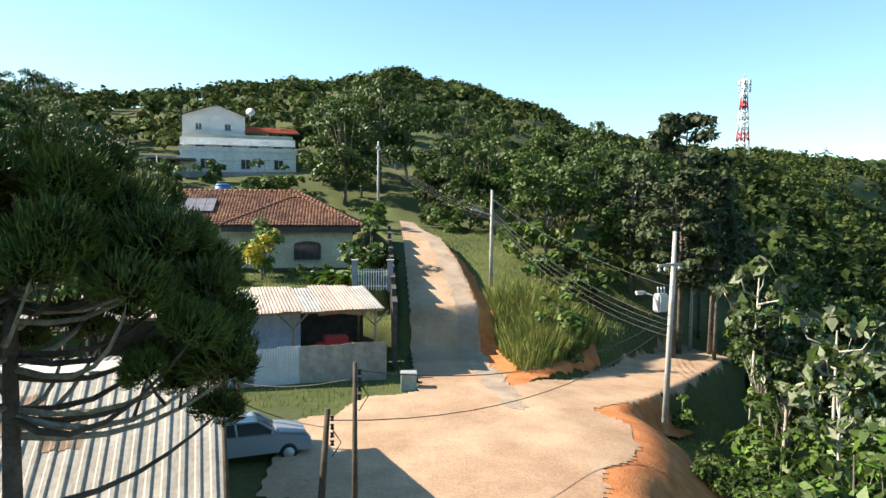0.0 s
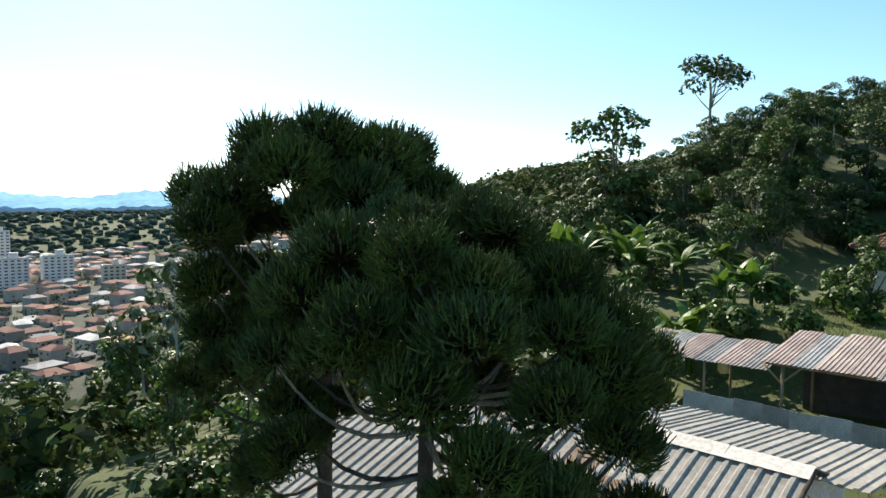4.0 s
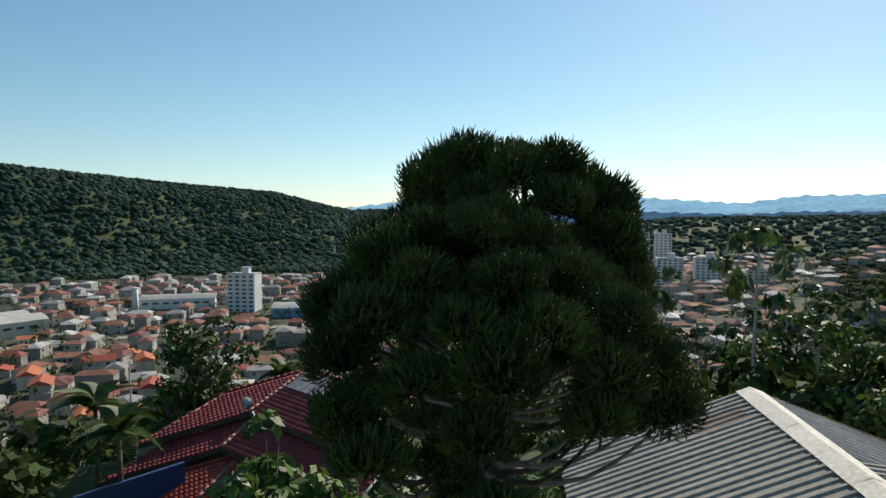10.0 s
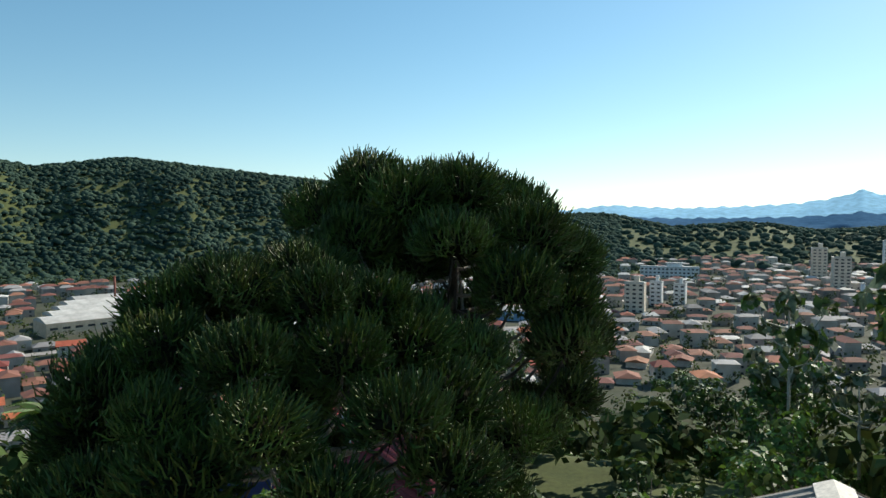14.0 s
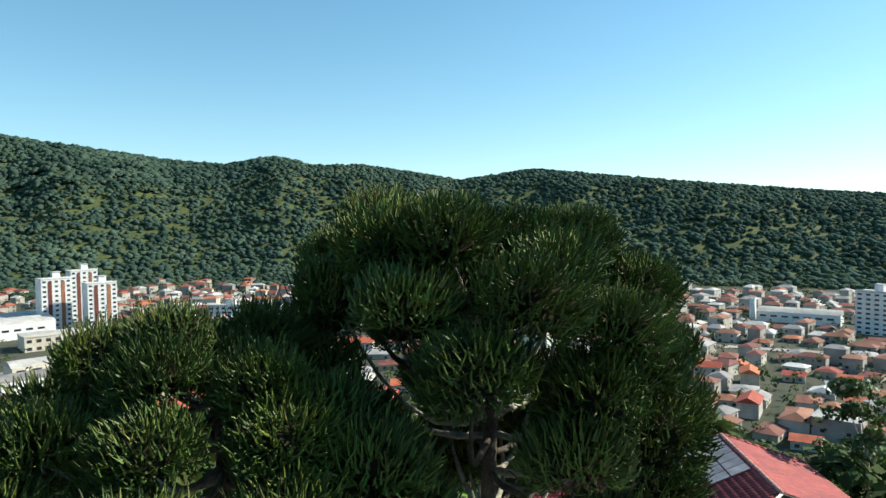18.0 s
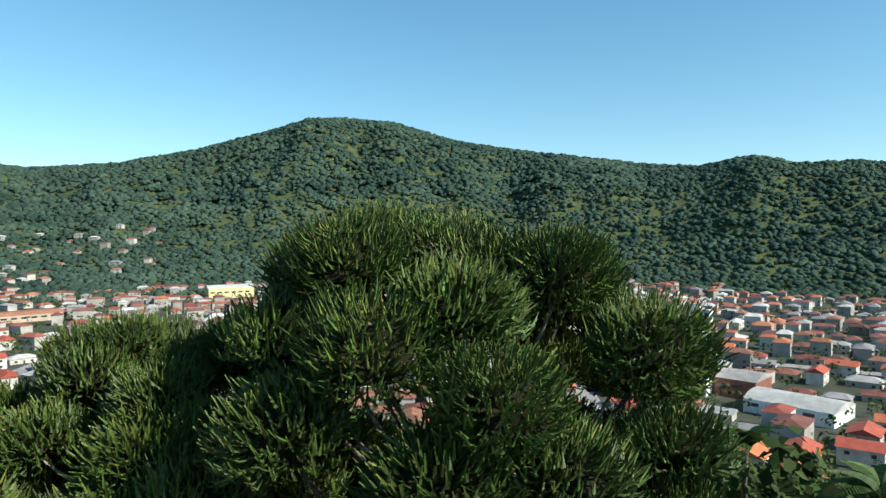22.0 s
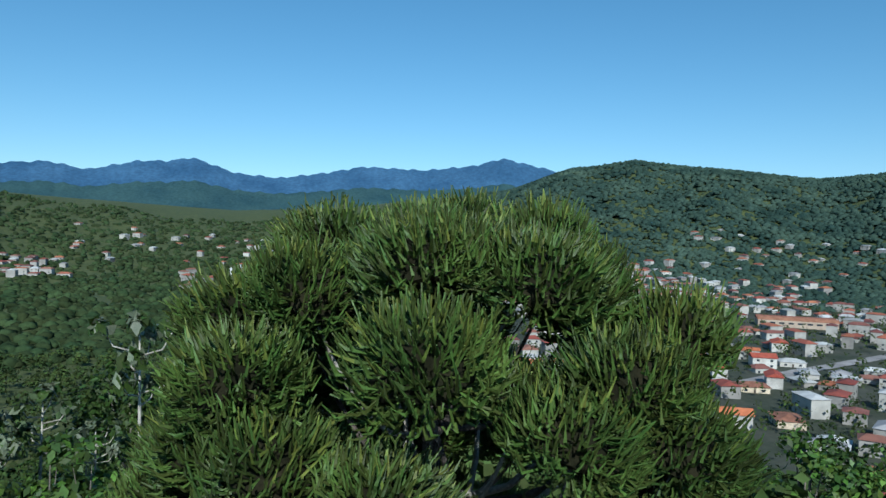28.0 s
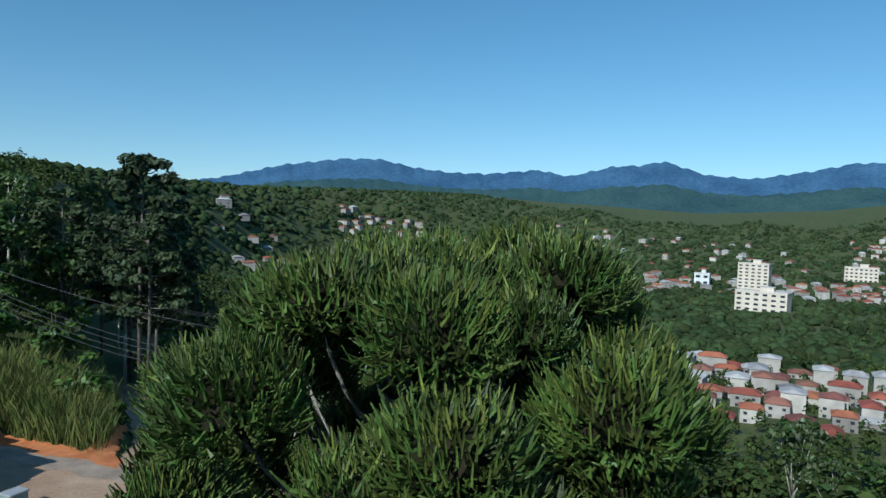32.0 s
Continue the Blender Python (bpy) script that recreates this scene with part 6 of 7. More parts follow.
# undergrowth at the araucarias' feet
for i in range(30):
    x, y = grng.uniform(-15, 4.5), grng.uniform(-8, 1.6)
    if (x + 13) ** 2 + (y + 13) ** 2 > 90 and (x + 0.9) ** 2 + (y - 0.7) ** 2 > 1.5 and (x - 2.6) ** 2 + (y - 1.3) ** 2 > 1.5:
        put(grng.choice((BUSH[0], BUSH[1], BUSH[1])), x, y, grng.uniform(0.55, 1.1))
for i in range(14):
    x, y = grng.uniform(-17, -10.5), grng.uniform(2, 20)
    put(grng.choice((BUSH[0], BUSH[1], BROAD[2])), x, y, grng.uniform(0.6, 1.0))
# garden of the bungalow
for x, y, s in ((7.2, 37.6, 1.1), (8.0, 39.2, 1.3), (-2.2, 37.5, 0.8), (-5.5, 38.0, 1.0), (-8.5, 36.0, 1.1), (-11, 38.0, 1.3), (2.8, 40.2, 0.5), (4.6, 40.4, 0.5), (-3.8, 40.8, 0.8), (-13.5, 34.5, 1.2), (8.2, 52, 1.2), (-9.0, 30.0, 0.9), (-12.0, 29.0, 1.0)):
    put(grng.choice(BUSH), x, y, s)
put(BROAD[2], 0.4, 40.2, 0.72)
put(BROAD[2], -8.8, 37.4, 0.7)
for x, y, s in ((6.6, 34.8, 1.0), (4.0, 37.2, 0.7), (-0.6, 36.0, 0.7), (7.4, 36.2, 0.9), (-4.8, 62.5, 1.3), (-12, 66, 1.2), (2.0, 61.0, 1.2), (8.0, 60.5, 1.0), (-18, 64, 1.2)):
    put(CYCAD, x, y, s)
put(YELLOW, -2.4, 36.4, 0.7)
# between bungalow and villa
for i in range(30):
    x, y = grng.uniform(-26, 8), grng.uniform(57, 78)
    put(grng.choice(BUSH), x, y, grng.uniform(0.8, 1.4))
for x, y, s in ((4.5, 70, 1.0), (8.5, 76, 1.05), (1.5, 79, 0.9), (6, 82, 0.95), (12, 80, 1.0), (3, 90, 1.0), (15, 66, 0.8), (17.5, 58, 0.7), (20, 62, 0.8), (-26, 70, 0.8), (-30, 62, 0.75)):
    put(FOREST, x, y, s * 0.78)
for i in range(26):
    x, y = grng.uniform(2, 18), grng.uniform(54.5, 74)
    if near_line(np.array([x]), np.array([y]), ROAD_LINE)[0][0] > 3.8:
        put(grng.choice((BUSH[1], BROAD[0], BROAD[2], BUSH[0])), x, y, grng.uniform(0.6, 0.9))
# the ridge wood to the west
for i in range(96):
    az, d = grng.uniform(20, 46), grng.uniform(58, 120)
    x, y = polar(az, d)
    if not (-24 < x < 0 and y > 60):
        put(grng.choice((FOREST, FOREST, BROAD[1], AIRY if az < 28 else FOREST)), x, y, grng.uniform(0.3, 0.48))
for i in range(16):
    x, y = grng.uniform(-34, -19), grng.uniform(24, 44)
    put(BANANA, x, y, grng.uniform(0.9, 1.5))
for i in range(18):
    x, y = grng.uniform(-22, -12), grng.uniform(16, 34)
    put(BANANA if i % 3 else BUSH[0], x, y, grng.uniform(0.8, 1.25))
# between the bungalow's garden and the ridge wood
for i in range(84):
    x, y = grng.uniform(-46, -13.5), grng.uniform(36, 76)
    if not (x > -30 and y > 66) and not (x > -17 and y < 58):
        put(grng.choice((FOREST, BROAD[1], BROAD[0], BROAD[0], BUSH[1])), x, y, grng.uniform(0.32, 0.52))
for i in range(34):
    az, d = grng.uniform(40, 104), grng.uniform(27, 72)
    x, y = polar(az, d)
    put(grng.choice((BROAD[0], BROAD[2], BROAD[3], BUSH[1], BANANA)), x, y, grng.uniform(0.4, 0.62))
# the slope that falls to the valley
for i in range(196):
    az, d = grng.uniform(60, 300), 22 + 110 * grng.random() ** 1.3
    x, y = polar(az, d)
    if (x + 13) ** 2 + (y + 13) ** 2 < 140 or (x > 6 and y > 0 and d < 40) or not free(x, y, 4):
        continue
    kind = grng.choice((BROAD[0], BROAD[2], BROAD[3], BROAD[2], BUSH[1], BUSH[0], BROAD[0]) if d > 32 else (BUSH[0], BUSH[1], BROAD[2]))
    put(kind, x, y, grng.uniform(0.7, 1.05))
for x, y in ((-22, 11), (-25, 6), (-28, 12), (-19, 14), (-31, 2), (-34, 9)):
    put(CECROPIA[1], x, y, 0.9)
for x, y in ((-6.0, -27), (-13, -24), (3, -30), (-26, -21), (-9, -34)):
    put(PALM, x, y, 1.0)


# ---- tall grass, turf and woods that nobody could count ----
def blades(name, spots, high, wide, material, label, seed):
    g = np.random.default_rng(seed)
    n = len(spots)
    xy = np.array(spots)
    z = land(xy[:, 0], xy[:, 1])
    a = g.uniform(0, 6.283, n)
    h = high * g.uniform(0.5, 1.2, n)
    lean = g.normal(0, 0.22, (n, 2)) * h[:, None]
    side = np.stack([np.cos(a), np.sin(a)], 1) * wide
    p = np.zeros((n, 4, 3))
    p[:, 0, :2], p[:, 1, :2] = xy - side, xy + side
    p[:, 2, :2], p[:, 3, :2] = xy + lean * 0.5 + side * 0.6, xy + lean
    p[:, 0, 2] = p[:, 1, 2] = z - 0.05
    p[:, 2, 2], p[:, 3, 2] = z + h * 0.6, z + h
    me = bpy.data.meshes.new(name)
    me.vertices.add(n * 4)
    me.vertices.foreach_set("co", p.ravel())
    loops = (np.arange(n)[:, None] * 4 + np.array([0, 1, 2, 3])).ravel()
    me.loops.add(n * 4)
    me.loops.foreach_set("vertex_index", loops)
    me.polygons.add(n)
    me.polygons.foreach_set("loop_start", np.arange(0, n * 4, 4))
    me.polygons.foreach_set("loop_total", np.full(n, 4))
    me.materials.append(material)
    me.update(calc_edges=True)
    return tagged(new(name, me), label, "grass", kind="stuff")


M_STRAW = surface("yellow_green_grass", (0.09, 0.13, 0.028), (0.20, 0.21, 0.055), 0.6, 0.8, 0.0, 12, island=0.35, leaf=0.25)
M_TURF = surface("green_grass_blades", (0.11, 0.16, 0.022), (0.22, 0.25, 0.05), 0.4, 0.85, 0.0, 12, island=0.35, leaf=0.2)
g = np.random.default_rng(8)
tall = [(18.6 + g.normal(0, 1.5), 31.2 + g.normal(0, 2.2)) for _ in range(13000)]
tall = [(x, y) for x, y in tall if near_line(np.array([x]), np.array([y]), SIDE_LINE)[0][0] > 3.4 and near_line(np.array([x]), np.array([y]), ROAD_LINE)[0][0] > 3.3]
blades("tall_grass", tall, 1.5, 0.022, M_STRAW, "tall yellow-green grass clump on the bank", 3)
turf = []
for _ in range(60000):
    x, y = g.uniform(-14, 30), g.uniform(2, 56)
    turf.append((x, y))
xy = np.array(turf)
ok = (near_line(xy[:, 0], xy[:, 1], ROAD_LINE)[0] > 2.7) & (near_line(xy[:, 0], xy[:, 1], SIDE_LINE)[0] > 2.8) & (near_line(xy[:, 0], xy[:, 1], LANE_LINE)[0] > 4.6) & (np.hypot(xy[:, 0] - 13, xy[:, 1] - 17.5) > 6.6) & (np.hypot(xy[:, 0] - 7.5, xy[:, 1] - 14) > 4.8)
ok &= ~((xy[:, 0] > 15) & (xy[:, 1] < 21) & ((near_line(xy[:, 0], xy[:, 1], LANE_LINE)[0] < 7.6) | (np.hypot(xy[:, 0] - 13, xy[:, 1] - 17.5) < 9.9)) & (g.random(len(xy)) < 0.72))
ok &= ~((xy[:, 0] < 5.5) & (xy[:, 1] > 3) & (xy[:, 1] < 20)) & ~((xy[:, 1] > 42.5) & (xy[:, 0] < 9))
ok &= ~((xy[:, 0] < 9.3) & (xy[:, 1] - 0.26 * xy[:, 0] > 22.6) & (xy[:, 1] - 0.26 * xy[:, 0] < 29.5))
blades("turf", xy[ok].tolist(), 0.22, 0.02, M_TURF, "short uneven green grass of verges and garden", 4)


def crowns(name, seed, spots, sizes, label, material):
    """Many rounded tree crowns as one mesh, each an uneven dome."""
    g = np.random.default_rng(seed)
    bm = bmesh.new()
    bmesh.ops.create_icosphere(bm, subdivisions=1, radius=1)
    co = np.array([v.co[:] for v in bm.verts])
    tri = np.array([[v.index for v in f.verts] for f in bm.faces])
    bm.free()
    keepv = co[:, 2] > -0.5
    tri = tri[keepv[tri].all(1)]
    used = np.unique(tri)
    remap = -np.ones(len(co), int)
    remap[used] = np.arange(len(used))
    co, tri = co[used], remap[tri]
    forms = [co * (1 + 0.34 * np.random.default_rng(k).normal(0, 0.6, (len(co), 1)).clip(-1.2, 1.2)) for k in range(8)]
    n, k = len(spots), len(co)
    xy = np.array(spots)
    z = land(xy[:, 0], xy[:, 1])
    s = np.array(sizes)
    form = np.stack(forms)[g.integers(0, 8, n)]
    a = g.uniform(0, 6.283, n)
    c, sn = np.cos(a)[:, None], np.sin(a)[:, None]
    x = (form[:, :, 0] * c - form[:, :, 1] * sn) * s[:, None] + xy[:, :1]
    y = (form[:, :, 0] * sn + form[:, :, 1] * c) * s[:, None] + xy[:, 1:]
    zz = form[:, :, 2] * s[:, None] * g.uniform(0.45, 0.85, n)[:, None] + (z + s * 0.4)[:, None]
    verts = np.stack([x, y, zz], -1).reshape(-1, 3)
    faces = (tri[None] + (np.arange(n) * k)[:, None, None]).reshape(-1, 3)
    me = bpy.data.meshes.new(name)
    me.vertices.add(len(verts))
    me.vertices.foreach_set("co", verts.ravel())
    me.loops.add(faces.size)
    me.loops.foreach_set("vertex_index", faces.ravel())
    me.polygons.add(len(faces))
    me.polygons.foreach_set("loop_start", np.arange(0, faces.size, 3))
    me.polygons.foreach_set("loop_total", np.full(len(faces), 3))
    me.polygons.foreach_set("use_smooth", np.ones(len(faces), bool))
    me.materials.append(material)
    me.update(calc_edges=True)
    return tagged(new(name, me), label, "woods", kind="stuff")


def canopies(name, seed, spots, sizes, label, material, leaves=46, lofty=(0.9, 1.6)):
    """Many tree crowns as one mesh, each of several dozen leaf sprays over an uneven dome."""
    g = np.random.default_rng(seed)
    xy, s = np.array(spots), np.array(sizes)
    z = land(xy[:, 0], xy[:, 1])
    n = len(xy)
    high = s * g.uniform(lofty[0], lofty[1], n)
    d = g.normal(size=(n, leaves, 3))
    d /= np.linalg.norm(d, axis=2)[..., None]
    d[..., 2] = np.where(d[..., 2] < -0.3, -d[..., 2], d[..., 2])
    lump = 0.75 + 0.35 * np.sin(d[..., 0] * 5 + g.uniform(0, 6, (n, 1))) * np.sin(d[..., 1] * 5 + g.uniform(0, 6, (n, 1)))
    r = s[:, None] * lump * g.uniform(0.7, 1.1, (n, leaves))
    c = d * r[..., None] + np.stack([xy[:, 0], xy[:, 1], z + high], 1)[:, None]
    c[..., 2] += d[..., 2] * (high - s)[:, None] * 0.5
    nn = d + g.normal(0, 0.45, d.shape) + np.array([0, 0, 0.3])
    nn /= np.linalg.norm(nn, axis=2)[..., None]
    u = np.cross(nn, g.normal(size=d.shape))
    u /= np.linalg.norm(u, axis=2)[..., None]
    v = np.cross(nn, u)
    w = (s[:, None] * g.uniform(0.15, 0.31, (n, leaves)))[..., None]
    verts = np.stack([c - u * w, c + v * w * 0.8 + nn * w * 0.2, c + u * w, c - v * w * 0.8 + nn * w * 0.2], 2).reshape(-1, 3)
    count = n * leaves
    me = bpy.data.meshes.new(name)
    me.vertices.add(len(verts))
    me.vertices.foreach_set("co", verts.ravel())
    me.loops.add(count * 4)
    me.loops.foreach_set("vertex_index", np.arange(count * 4))
    me.polygons.add(count)
    me.polygons.foreach_set("loop_start", np.arange(0, count * 4, 4))
    me.polygons.foreach_set("loop_total", np.full(count, 4))
    me.materials.append(material)
    me.update(calc_edges=True)
    return tagged(new(name, me), label, "woods", kind="stuff")


def wood_spots(seed, n, az0, az1, d0, d1, power=1.0):
    g = np.random.default_rng(seed)
    az = g.uniform(az0, az1, n)
    d = d0 + (d1 - d0) * g.uniform(0, 1, n) ** power
    a = np.radians(az)
    return np.stack([-np.sin(a) * d, np.cos(a) * d], 1), d


grid = {}
for a, b, c in TAKEN:
    for i in range(int((a - c) // 25), int((a + c) // 25) + 1):
        for j in range(int((b - c) // 25), int((b + c) // 25) + 1):
            grid.setdefault((i, j), []).append((a, b, c))


def open_spots(xy, d, pad):
    keep = []
    for (x, y), r in zip(xy.tolist(), d.tolist()):
        if all((x - a) ** 2 + (y - b) ** 2 > (c * 0.8 + pad) ** 2 for a, b, c in grid.get((int(x // 25), int(y // 25)), ())) and not (120 < r < 800 and near_street(x, y, 6 + pad)):
            keep.append((x, y, r))
    return keep


g = np.random.default_rng(21)
for name, seed, n, az0, az1, d0, d1, power, s0, s1, leafy, label in (
        ("hill_woods", 1, 40000, 112, 252, 780, 1500, 0.9, 2.6, 5.8, 0, "dense forest over the hills across the valley"),
        ("mountain_woods", 2, 18000, 170, 252, 1250, 2150, 1.0, 4.0, 8.0, 0, "dense forest over the mountain"),
        ("east_woods", 3, 2300, 250, 330, 95, 420, 0.8, 2.0, 3.6, 46, "mixed woods on the rolling eastern land"),
        ("far_east_woods", 13, 14000, 250, 330, 400, 1700, 1.1, 2.6, 5.6, 0, "distant woods on the rolling eastern land"),
        ("north_woods", 4, 2700, 300, 400, 92, 345, 0.8, 1.5, 2.9, 58, "woods on the hill above the road"),
        ("town_trees", 5, 9000, 58, 262, 150, 900, 0.8, 1.6, 3.8, 16, "garden and street trees of the valley town"),
        ("slope_woods", 6, 3000, 52, 300, 95, 225, 0.8, 1.6, 3.2, 40, "woods at the foot of the slope"),
        ("slope_thicket", 16, 2100, 34, 300, 18, 110, 0.75, 0.9, 2.1, 54, "thicket of shrubs and creepers on the slope"),
        ("ridge_thicket", 18, 900, 38, 62, 70, 270, 0.9, 1.2, 2.6, 44, "leafy woods along the western ridge"),
        ("west_slope_woods", 17, 5000, 46, 80, 225, 900, 0.8, 2.4, 4.6, 0, "woods on the ridge that falls to the west"),
        ("west_woods", 7, 6000, 46, 118, 850, 2100, 1.0, 4, 8, 0, "woods on the low western hills")):
    xy, d = wood_spots(seed, n, az0, az1, d0, d1, power)
    spots = open_spots(xy, d, 1.5 if s0 < 1 else 0.3 if name == "town_trees" else 3.0)
    if s0 < 1:
        spots = [q for q in spots if (q[0] + 13) ** 2 + (q[1] + 13) ** 2 > 110 and not (q[0] > -10.5 and q[1] > 0.5) and not (q[0] > -5 and q[1] > -7) and not (q[0] > -24 and q[1] > 60)]
    size = [g.uniform(s0, s1) for _ in spots]
    flat = [(x, y) for x, y, _ in spots]
    if leafy:
        canopies(name, seed, flat, size, label, M_CANOPY, leafy, (0.5, 0.9) if name == "north_woods" else (0.9, 1.6))
    else:
        crowns(name, seed, flat, size, label, M_WOODS_NEAR if name in ("far_east_woods", "west_slope_woods") else M_WOODS_HAZED)


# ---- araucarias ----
# near-black for the dry twigs and for the shade painted inside each tuft
M_DRY_AND_SHADE = surface("dry_twigs_and_gap_shade", (0.010, 0.012, 0.006), (0.030, 0.026, 0.014), 2.5, 0.95, 0.2, 20, spec=0.05)


def tufts(seed, count, size):
    """A mop of long, scaly, rope-like shoots at a branch's end, upright on top and drooping with upturned tips round the sides, as one mesh."""
    rng = np.random.default_rng(seed)
    rings, sides = 3, 3
    verts, faces, slots = [], [], []
    for i in range(count):
        th = np.arccos(1 - (i + rng.uniform(0, 1)) / count * 1.5)
        ph = i * 2.39996 + rng.normal(0, 0.3)
        flat = np.array([np.cos(ph), np.sin(ph), 0.0])
        side = np.sin(th)
        far = size * rng.uniform(0.86, 1.05)
        inner = rng.uniform(0.52, 0.80)
        d = flat * side + np.array([0, 0, np.cos(th) * 0.85])
        p0 = d * far * inner + rng.normal(0, 0.03, 3)
        p2 = d * far + np.array([0, 0, far * 0.20 * side]) + rng.normal(0, 0.045, 3)
        p1 = (p0 + p2) / 2 + flat * far * 0.12 * side - np.array([0, 0, far * 0.13 * side]) + rng.normal(0, 0.025, 3)
        thick = rng.uniform(0.0072, 0.0102)
        young = rng.random() < 0.3 and th < 0.95
        start = len(verts)
        for k in range(rings):
            s = k / (rings - 1)
            c = (1 - s) ** 2 * p0 + 2 * s * (1 - s) * p1 + s * s * p2
            along = 2 * (1 - s) * (p1 - p0) + 2 * s * (p2 - p1)
            along /= np.linalg.norm(along)
            u = np.cross(along, [0.31, 0.77, 0.2])
            u /= np.linalg.norm(u)
            v = np.cross(along, u)
            w = thick * (0.9, 1.3, 0.6)[k]
            for a in np.arange(sides) * 2 * np.pi / sides + k * 0.9:
                verts.append(c + w * (1.0 + 0.35 * rng.random()) * (np.cos(a) * u + np.sin(a) * v))
        for k in range(rings - 1):
            for a in range(sides):
                b = (a + 1) % sides
                faces.append((start + k * sides + a, start + k * sides + b, start + (k + 1) * sides + b, start + (k + 1) * sides + a))
                slots.append(1 if young and k == rings - 2 else 0)
        top = start + (rings - 1) * sides
        faces.append((top, top + 1, top + 2))
        slots.append(1 if young else 0)
    # dry inner twigs
    for i in range(34):
        d = rng.normal(size=3) * np.array([1, 1, 0.55])
        d /= np.linalg.norm(d)
        a, b = d * size * 0.05, d * size * rng.uniform(0.5, 0.8) - np.array([0, 0, 0.08])
        u = np.cross(d, [0.2, 0.5, 0.8])
        u *= 0.016 / np.linalg.norm(u)
        v = np.cross(d, u)
        start = len(verts)
        verts += [a + u, a - u * 0.5 + v, a - u * 0.5 - v, b]
        faces += [(start, start + 1, start + 3), (start + 1, start + 2, start + 3), (start + 2, start, start + 3)]
        slots += [2, 2, 2]
    # the mop's heart, near-black: the shade between shoots is put into its colour
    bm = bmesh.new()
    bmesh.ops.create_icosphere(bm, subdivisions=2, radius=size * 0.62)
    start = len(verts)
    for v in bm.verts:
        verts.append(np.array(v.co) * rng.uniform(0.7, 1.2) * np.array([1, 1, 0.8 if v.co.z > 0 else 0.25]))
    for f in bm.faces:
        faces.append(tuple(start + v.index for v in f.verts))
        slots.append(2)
    bm.free()
    me = bpy.data.meshes.new("foliage_tuft")
    me.from_pydata([tuple(v) for v in verts], [], faces)
    for m in (M_NEEDLE, M_TIP, M_DRY_AND_SHADE):
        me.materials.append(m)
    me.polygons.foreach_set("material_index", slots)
    me.update()
    return me


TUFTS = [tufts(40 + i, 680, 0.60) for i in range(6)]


def child(name, me, parent, m=Matrix()):
    ob = new(name, me)
    ob.parent = parent
    ob.matrix_basis = m
    return ob


def araucaria(base, height, lean, whorls, seed, label, centre=(0, 0), tilt=(0, 0)):
    """whorls: tip height above the base, reach from the crown's middle, limbs, first heading, arc they fill, drop of the limb's root below its tip, tuft scale, side tufts."""
    rng = random.Random(seed)
    tree = tagged(new("araucaria_tree"), label, "tree", group="tall araucarias")
    tree.location = base
    steps = 9
    line = [Vector((lean[0] * s * s + 0.06 * math.sin(5 * s), lean[1] * s * s + 0.05 * math.cos(4 * s), height * s)) for s in (k / steps for k in range(steps + 1))]
    child("trunk", tube("trunk", line, [0.24 * (1 - 0.72 * k / steps) + (0.1 if k == 0 else 0) for k in range(steps + 1)], M_BARK, 12), tree)
    for z, reach, count, first, arc, drop, scale, many in whorls:
        for i in range(count):
            loose = 0.0 if count == 1 else 1.0
            a = radians(first + arc * (i + loose * rng.uniform(-0.2, 0.2)) / count)
            tip = Vector((centre[0] + math.cos(a) * reach * (1 + loose * rng.uniform(-0.12, 0.10)), centre[1] + math.sin(a) * reach * (1 + loose * rng.uniform(-0.12, 0.10)), z + loose * rng.uniform(-0.22, 0.22)))
            tip.z += tilt[0] * (tip.x - centre[0]) + tilt[1] * (tip.y - centre[1])
            low = min(max(tip.z - drop * rng.uniform(0.85, 1.15), 0.3), height - 0.05)
            at = low / height * steps
            k = min(int(at), steps - 1)
            root = line[k].lerp(line[k + 1], at - k)
            span = Vector((tip.x - root.x, tip.y - root.y, 0))
            far = max(span.length, 0.05)
            out = span / far
            bend = Vector((-out.y, out.x, 0)) * rng.uniform(-0.22, 0.22) * far
            rise = tip.z - 0.12 - root.z
            pts = [root + span * s + bend * s * (1 - s) * 2 + Vector((0, 0, rise * s ** 2.6 - 0.07 * far * math.sin(math.pi * s))) for s in (0, 0.2, 0.4, 0.6, 0.75, 0.88, 1.0)]
            thick = 0.026 + 0.012 * far
            limb = child("limb", tube("limb", pts, [thick, thick * 0.9, thick * 0.78, thick * 0.66, thick * 0.55, thick * 0.45, thick * 0.3], M_BRANCH if rng.random() < 0.55 else M_BARK, 6), tree)
            size = scale * rng.uniform(0.88, 1.12)
            nod = Euler((-out.y * 0.3 + rng.uniform(-0.15, 0.15), out.x * 0.3 + rng.uniform(-0.15, 0.15), rng.uniform(0, 6.3)))
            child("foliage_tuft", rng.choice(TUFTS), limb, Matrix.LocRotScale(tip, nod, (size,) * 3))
            for j in range(many):
                s = rng.uniform(0.66, 0.9)
                q = pts[3 if s < 0.75 else 4]
                p = q + Vector((-out.y, out.x, 0)) * (1 if j % 2 else -1) * rng.uniform(0.45, 0.75) + Vector((0, 0, 0.3 + (tip.z - q.z) * 0.5))
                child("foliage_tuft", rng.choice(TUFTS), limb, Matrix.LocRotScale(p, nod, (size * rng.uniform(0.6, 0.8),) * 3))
                child("twig", tube("twig", [q, (q + p) / 2 + Vector((0, 0, -0.06)), p], [thick * 0.5, thick * 0.4, thick * 0.25], M_BARK, 5), limb)
    return tree


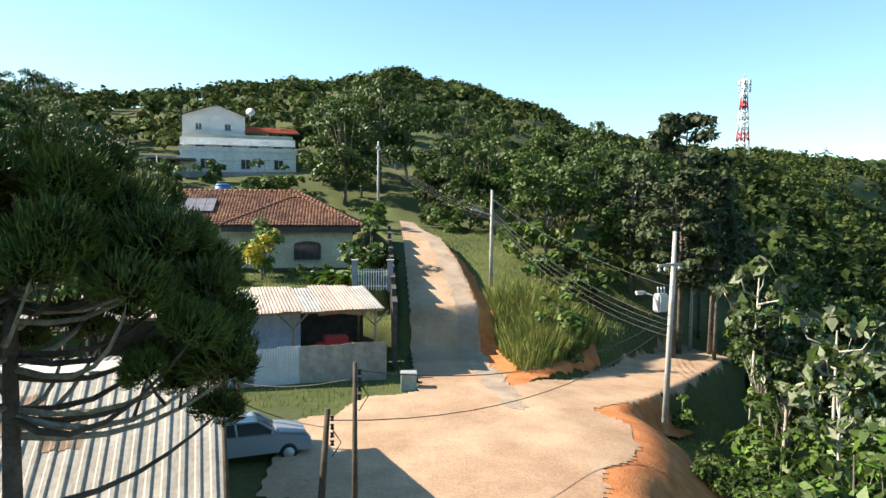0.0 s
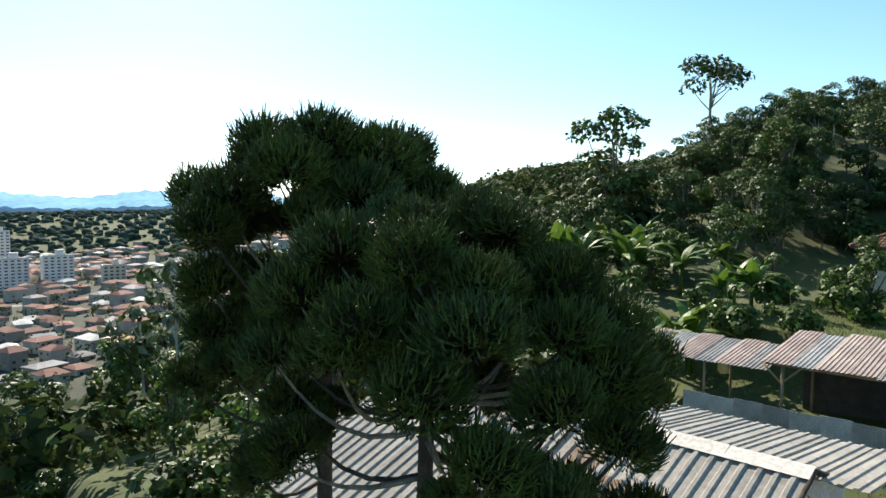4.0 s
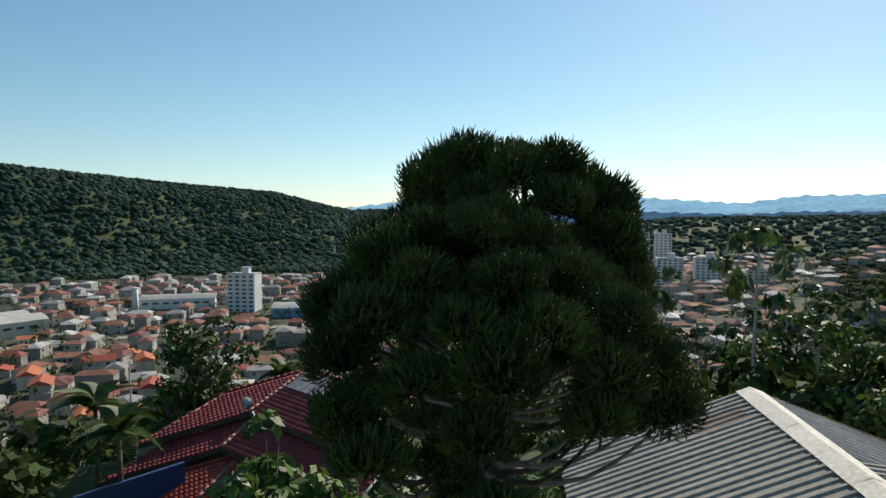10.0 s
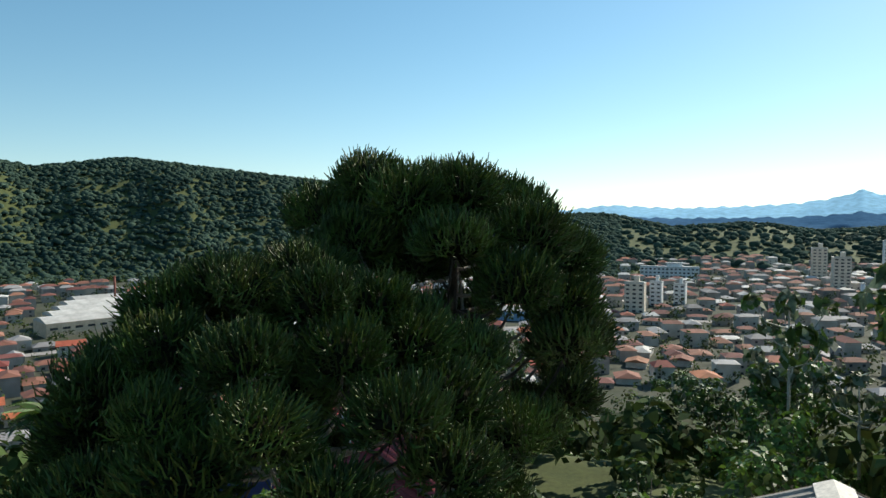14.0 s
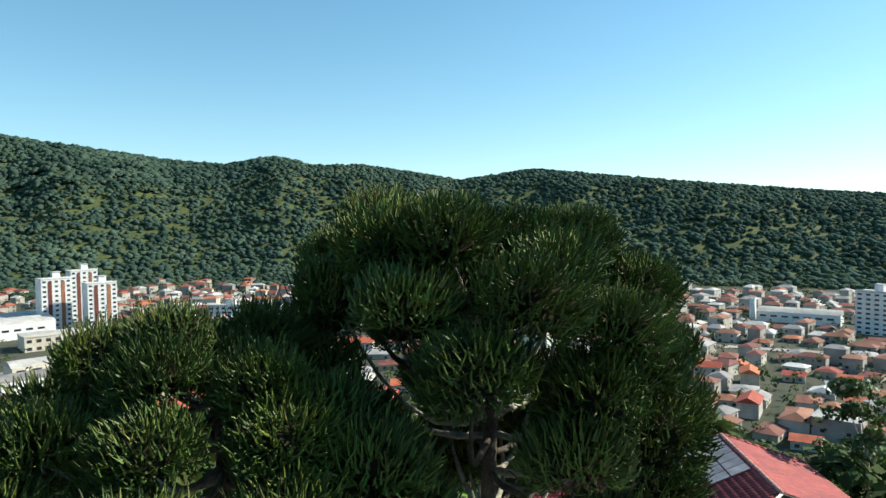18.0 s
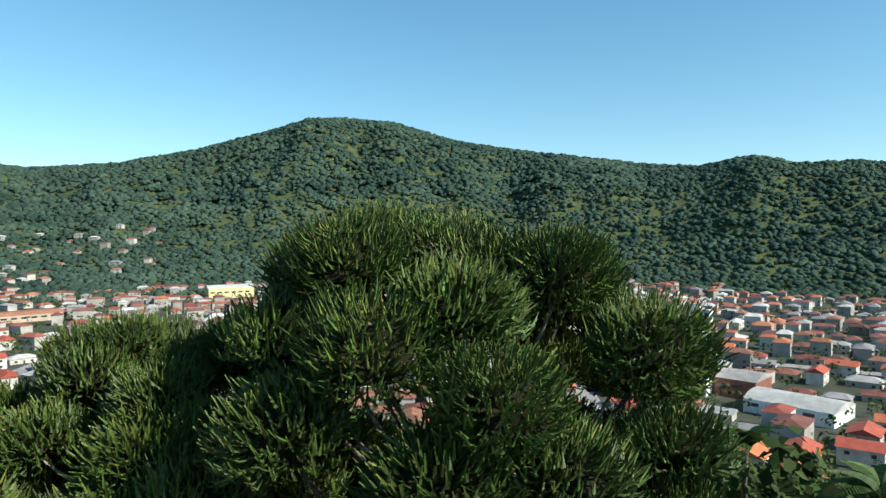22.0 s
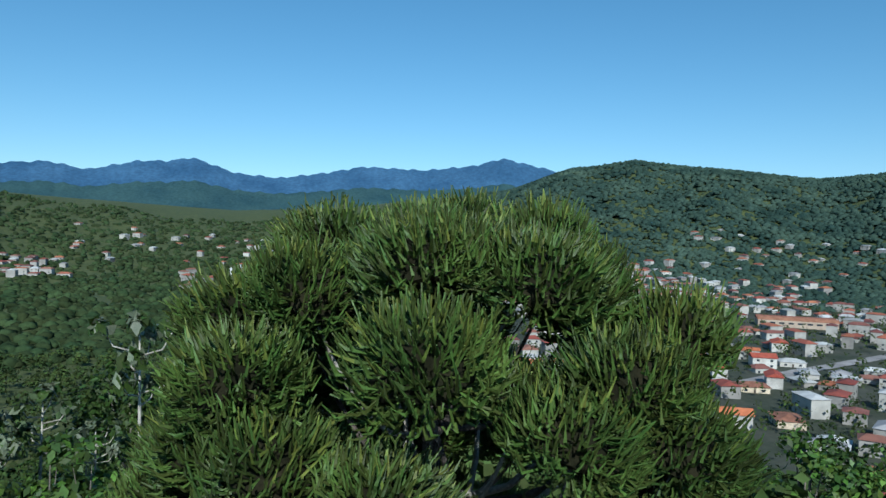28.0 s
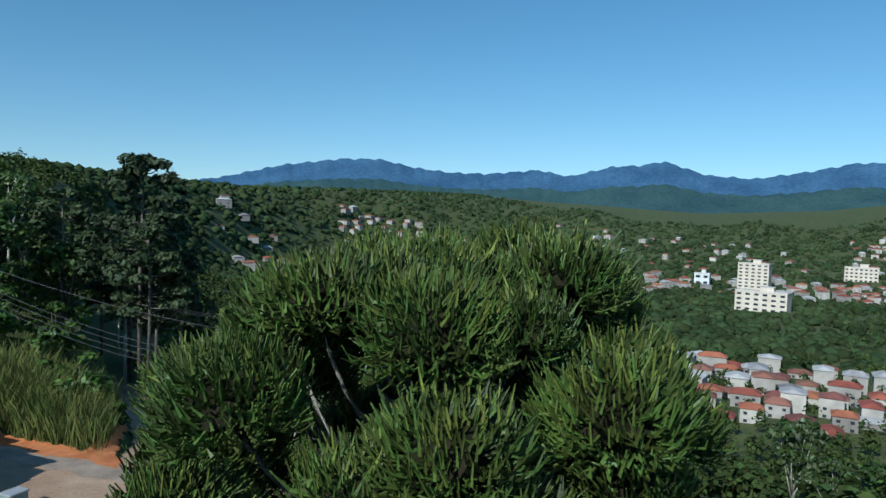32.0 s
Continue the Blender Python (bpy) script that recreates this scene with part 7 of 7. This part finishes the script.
# the near tree's dense dome, then the loose limbs below it
DOME = ((10.95, 0.45, 3, 40, 360, 0.5, 0.95, 0), (10.75, 1.05, 6, 10, 360, 0.7, 1.05, 0), (10.3, 1.75, 9, 30, 360, 0.9, 1.05, 0), (9.65, 2.35, 11, 5, 360, 1.1, 1.1, 0), (9.0, 2.8, 11, 25, 360, 1.3, 1.12, 0),
        (8.25, 3.0, 5, 330, 210, 1.4, 1.05, 0), (9.6, 1.3, 3, 60, 360, 0.9, 0.95, 0), (7.75, 3.2, 1, 348, 0, 1.1, 1.1, 2), (7.6, 2.5, 1, 262, 0, 0.9, 1.0, 1), (7.25, 3.1, 1, 20, 0, 0.9, 1.0, 1))
STRAY = ((8.0, 2.8, 2, 105, 70, 1.0, 1.05, 1), (6.2, 3.3, 1, 44, 0, 0.8, 0.95, 0), (7.8, 2.6, 1, 225, 0, 1.0, 1.0, 1), (7.6, 2.5, 1, 5, 0, 0.7, 0.85, 0))
araucaria((2.6, 1.35, -0.3), 11.0, (0.3, 0.2), DOME + STRAY, 5, "dense dark green araucaria beside the metal-roofed shed", (0.45, 0.25), (0.0, -0.06))
# the farther tree's flat candelabra
CANDELABRA = ((12.85, 0.55, 3, 20, 360, 1.0, 1.1, 0), (12.75, 1.55, 8, 15, 360, 1.4, 1.15, 0), (12.1, 2.25, 9, 40, 360, 1.6, 1.15, 0), (11.35, 2.55, 7, 65, 210, 1.7, 1.12, 0), (11.5, 2.3, 2, 285, 110, 1.5, 1.0, 0), (11.6, 1.4, 2, 0, 360, 1.2, 0.9, 0))
SPARSE = ((10.5, 2.7, 3, 95, 75, 1.6, 1.1, 0), (10.5, 2.35, 4, 200, 85, 1.6, 1.05, 0), (9.6, 2.6, 2, 115, 60, 1.5, 1.05, 1), (9.6, 2.3, 3, 205, 75, 1.5, 1.05, 0), (8.8, 2.1, 1, 285, 0, 0.9, 1.05, 1), (8.4, 2.6, 1, 250, 0, 0.9, 1.05, 1), (9.1, 2.5, 1, 75, 0, 1.2, 1.0, 1), (6.9, 1.9, 1, 300, 0, 0.7, 0.9, 1), (8.8, 2.5, 1, 150, 0, 1.2, 0.95, 1), (8.8, 2.2, 2, 215, 60, 1.2, 0.95, 0))
araucaria((-1.05, 1.05, -0.95), 12.75, (0.05, 0.5), CANDELABRA + SPARSE, 9, "tall araucaria with an open candelabra crown", (0.1, 0.15), (0.07, -0.06))
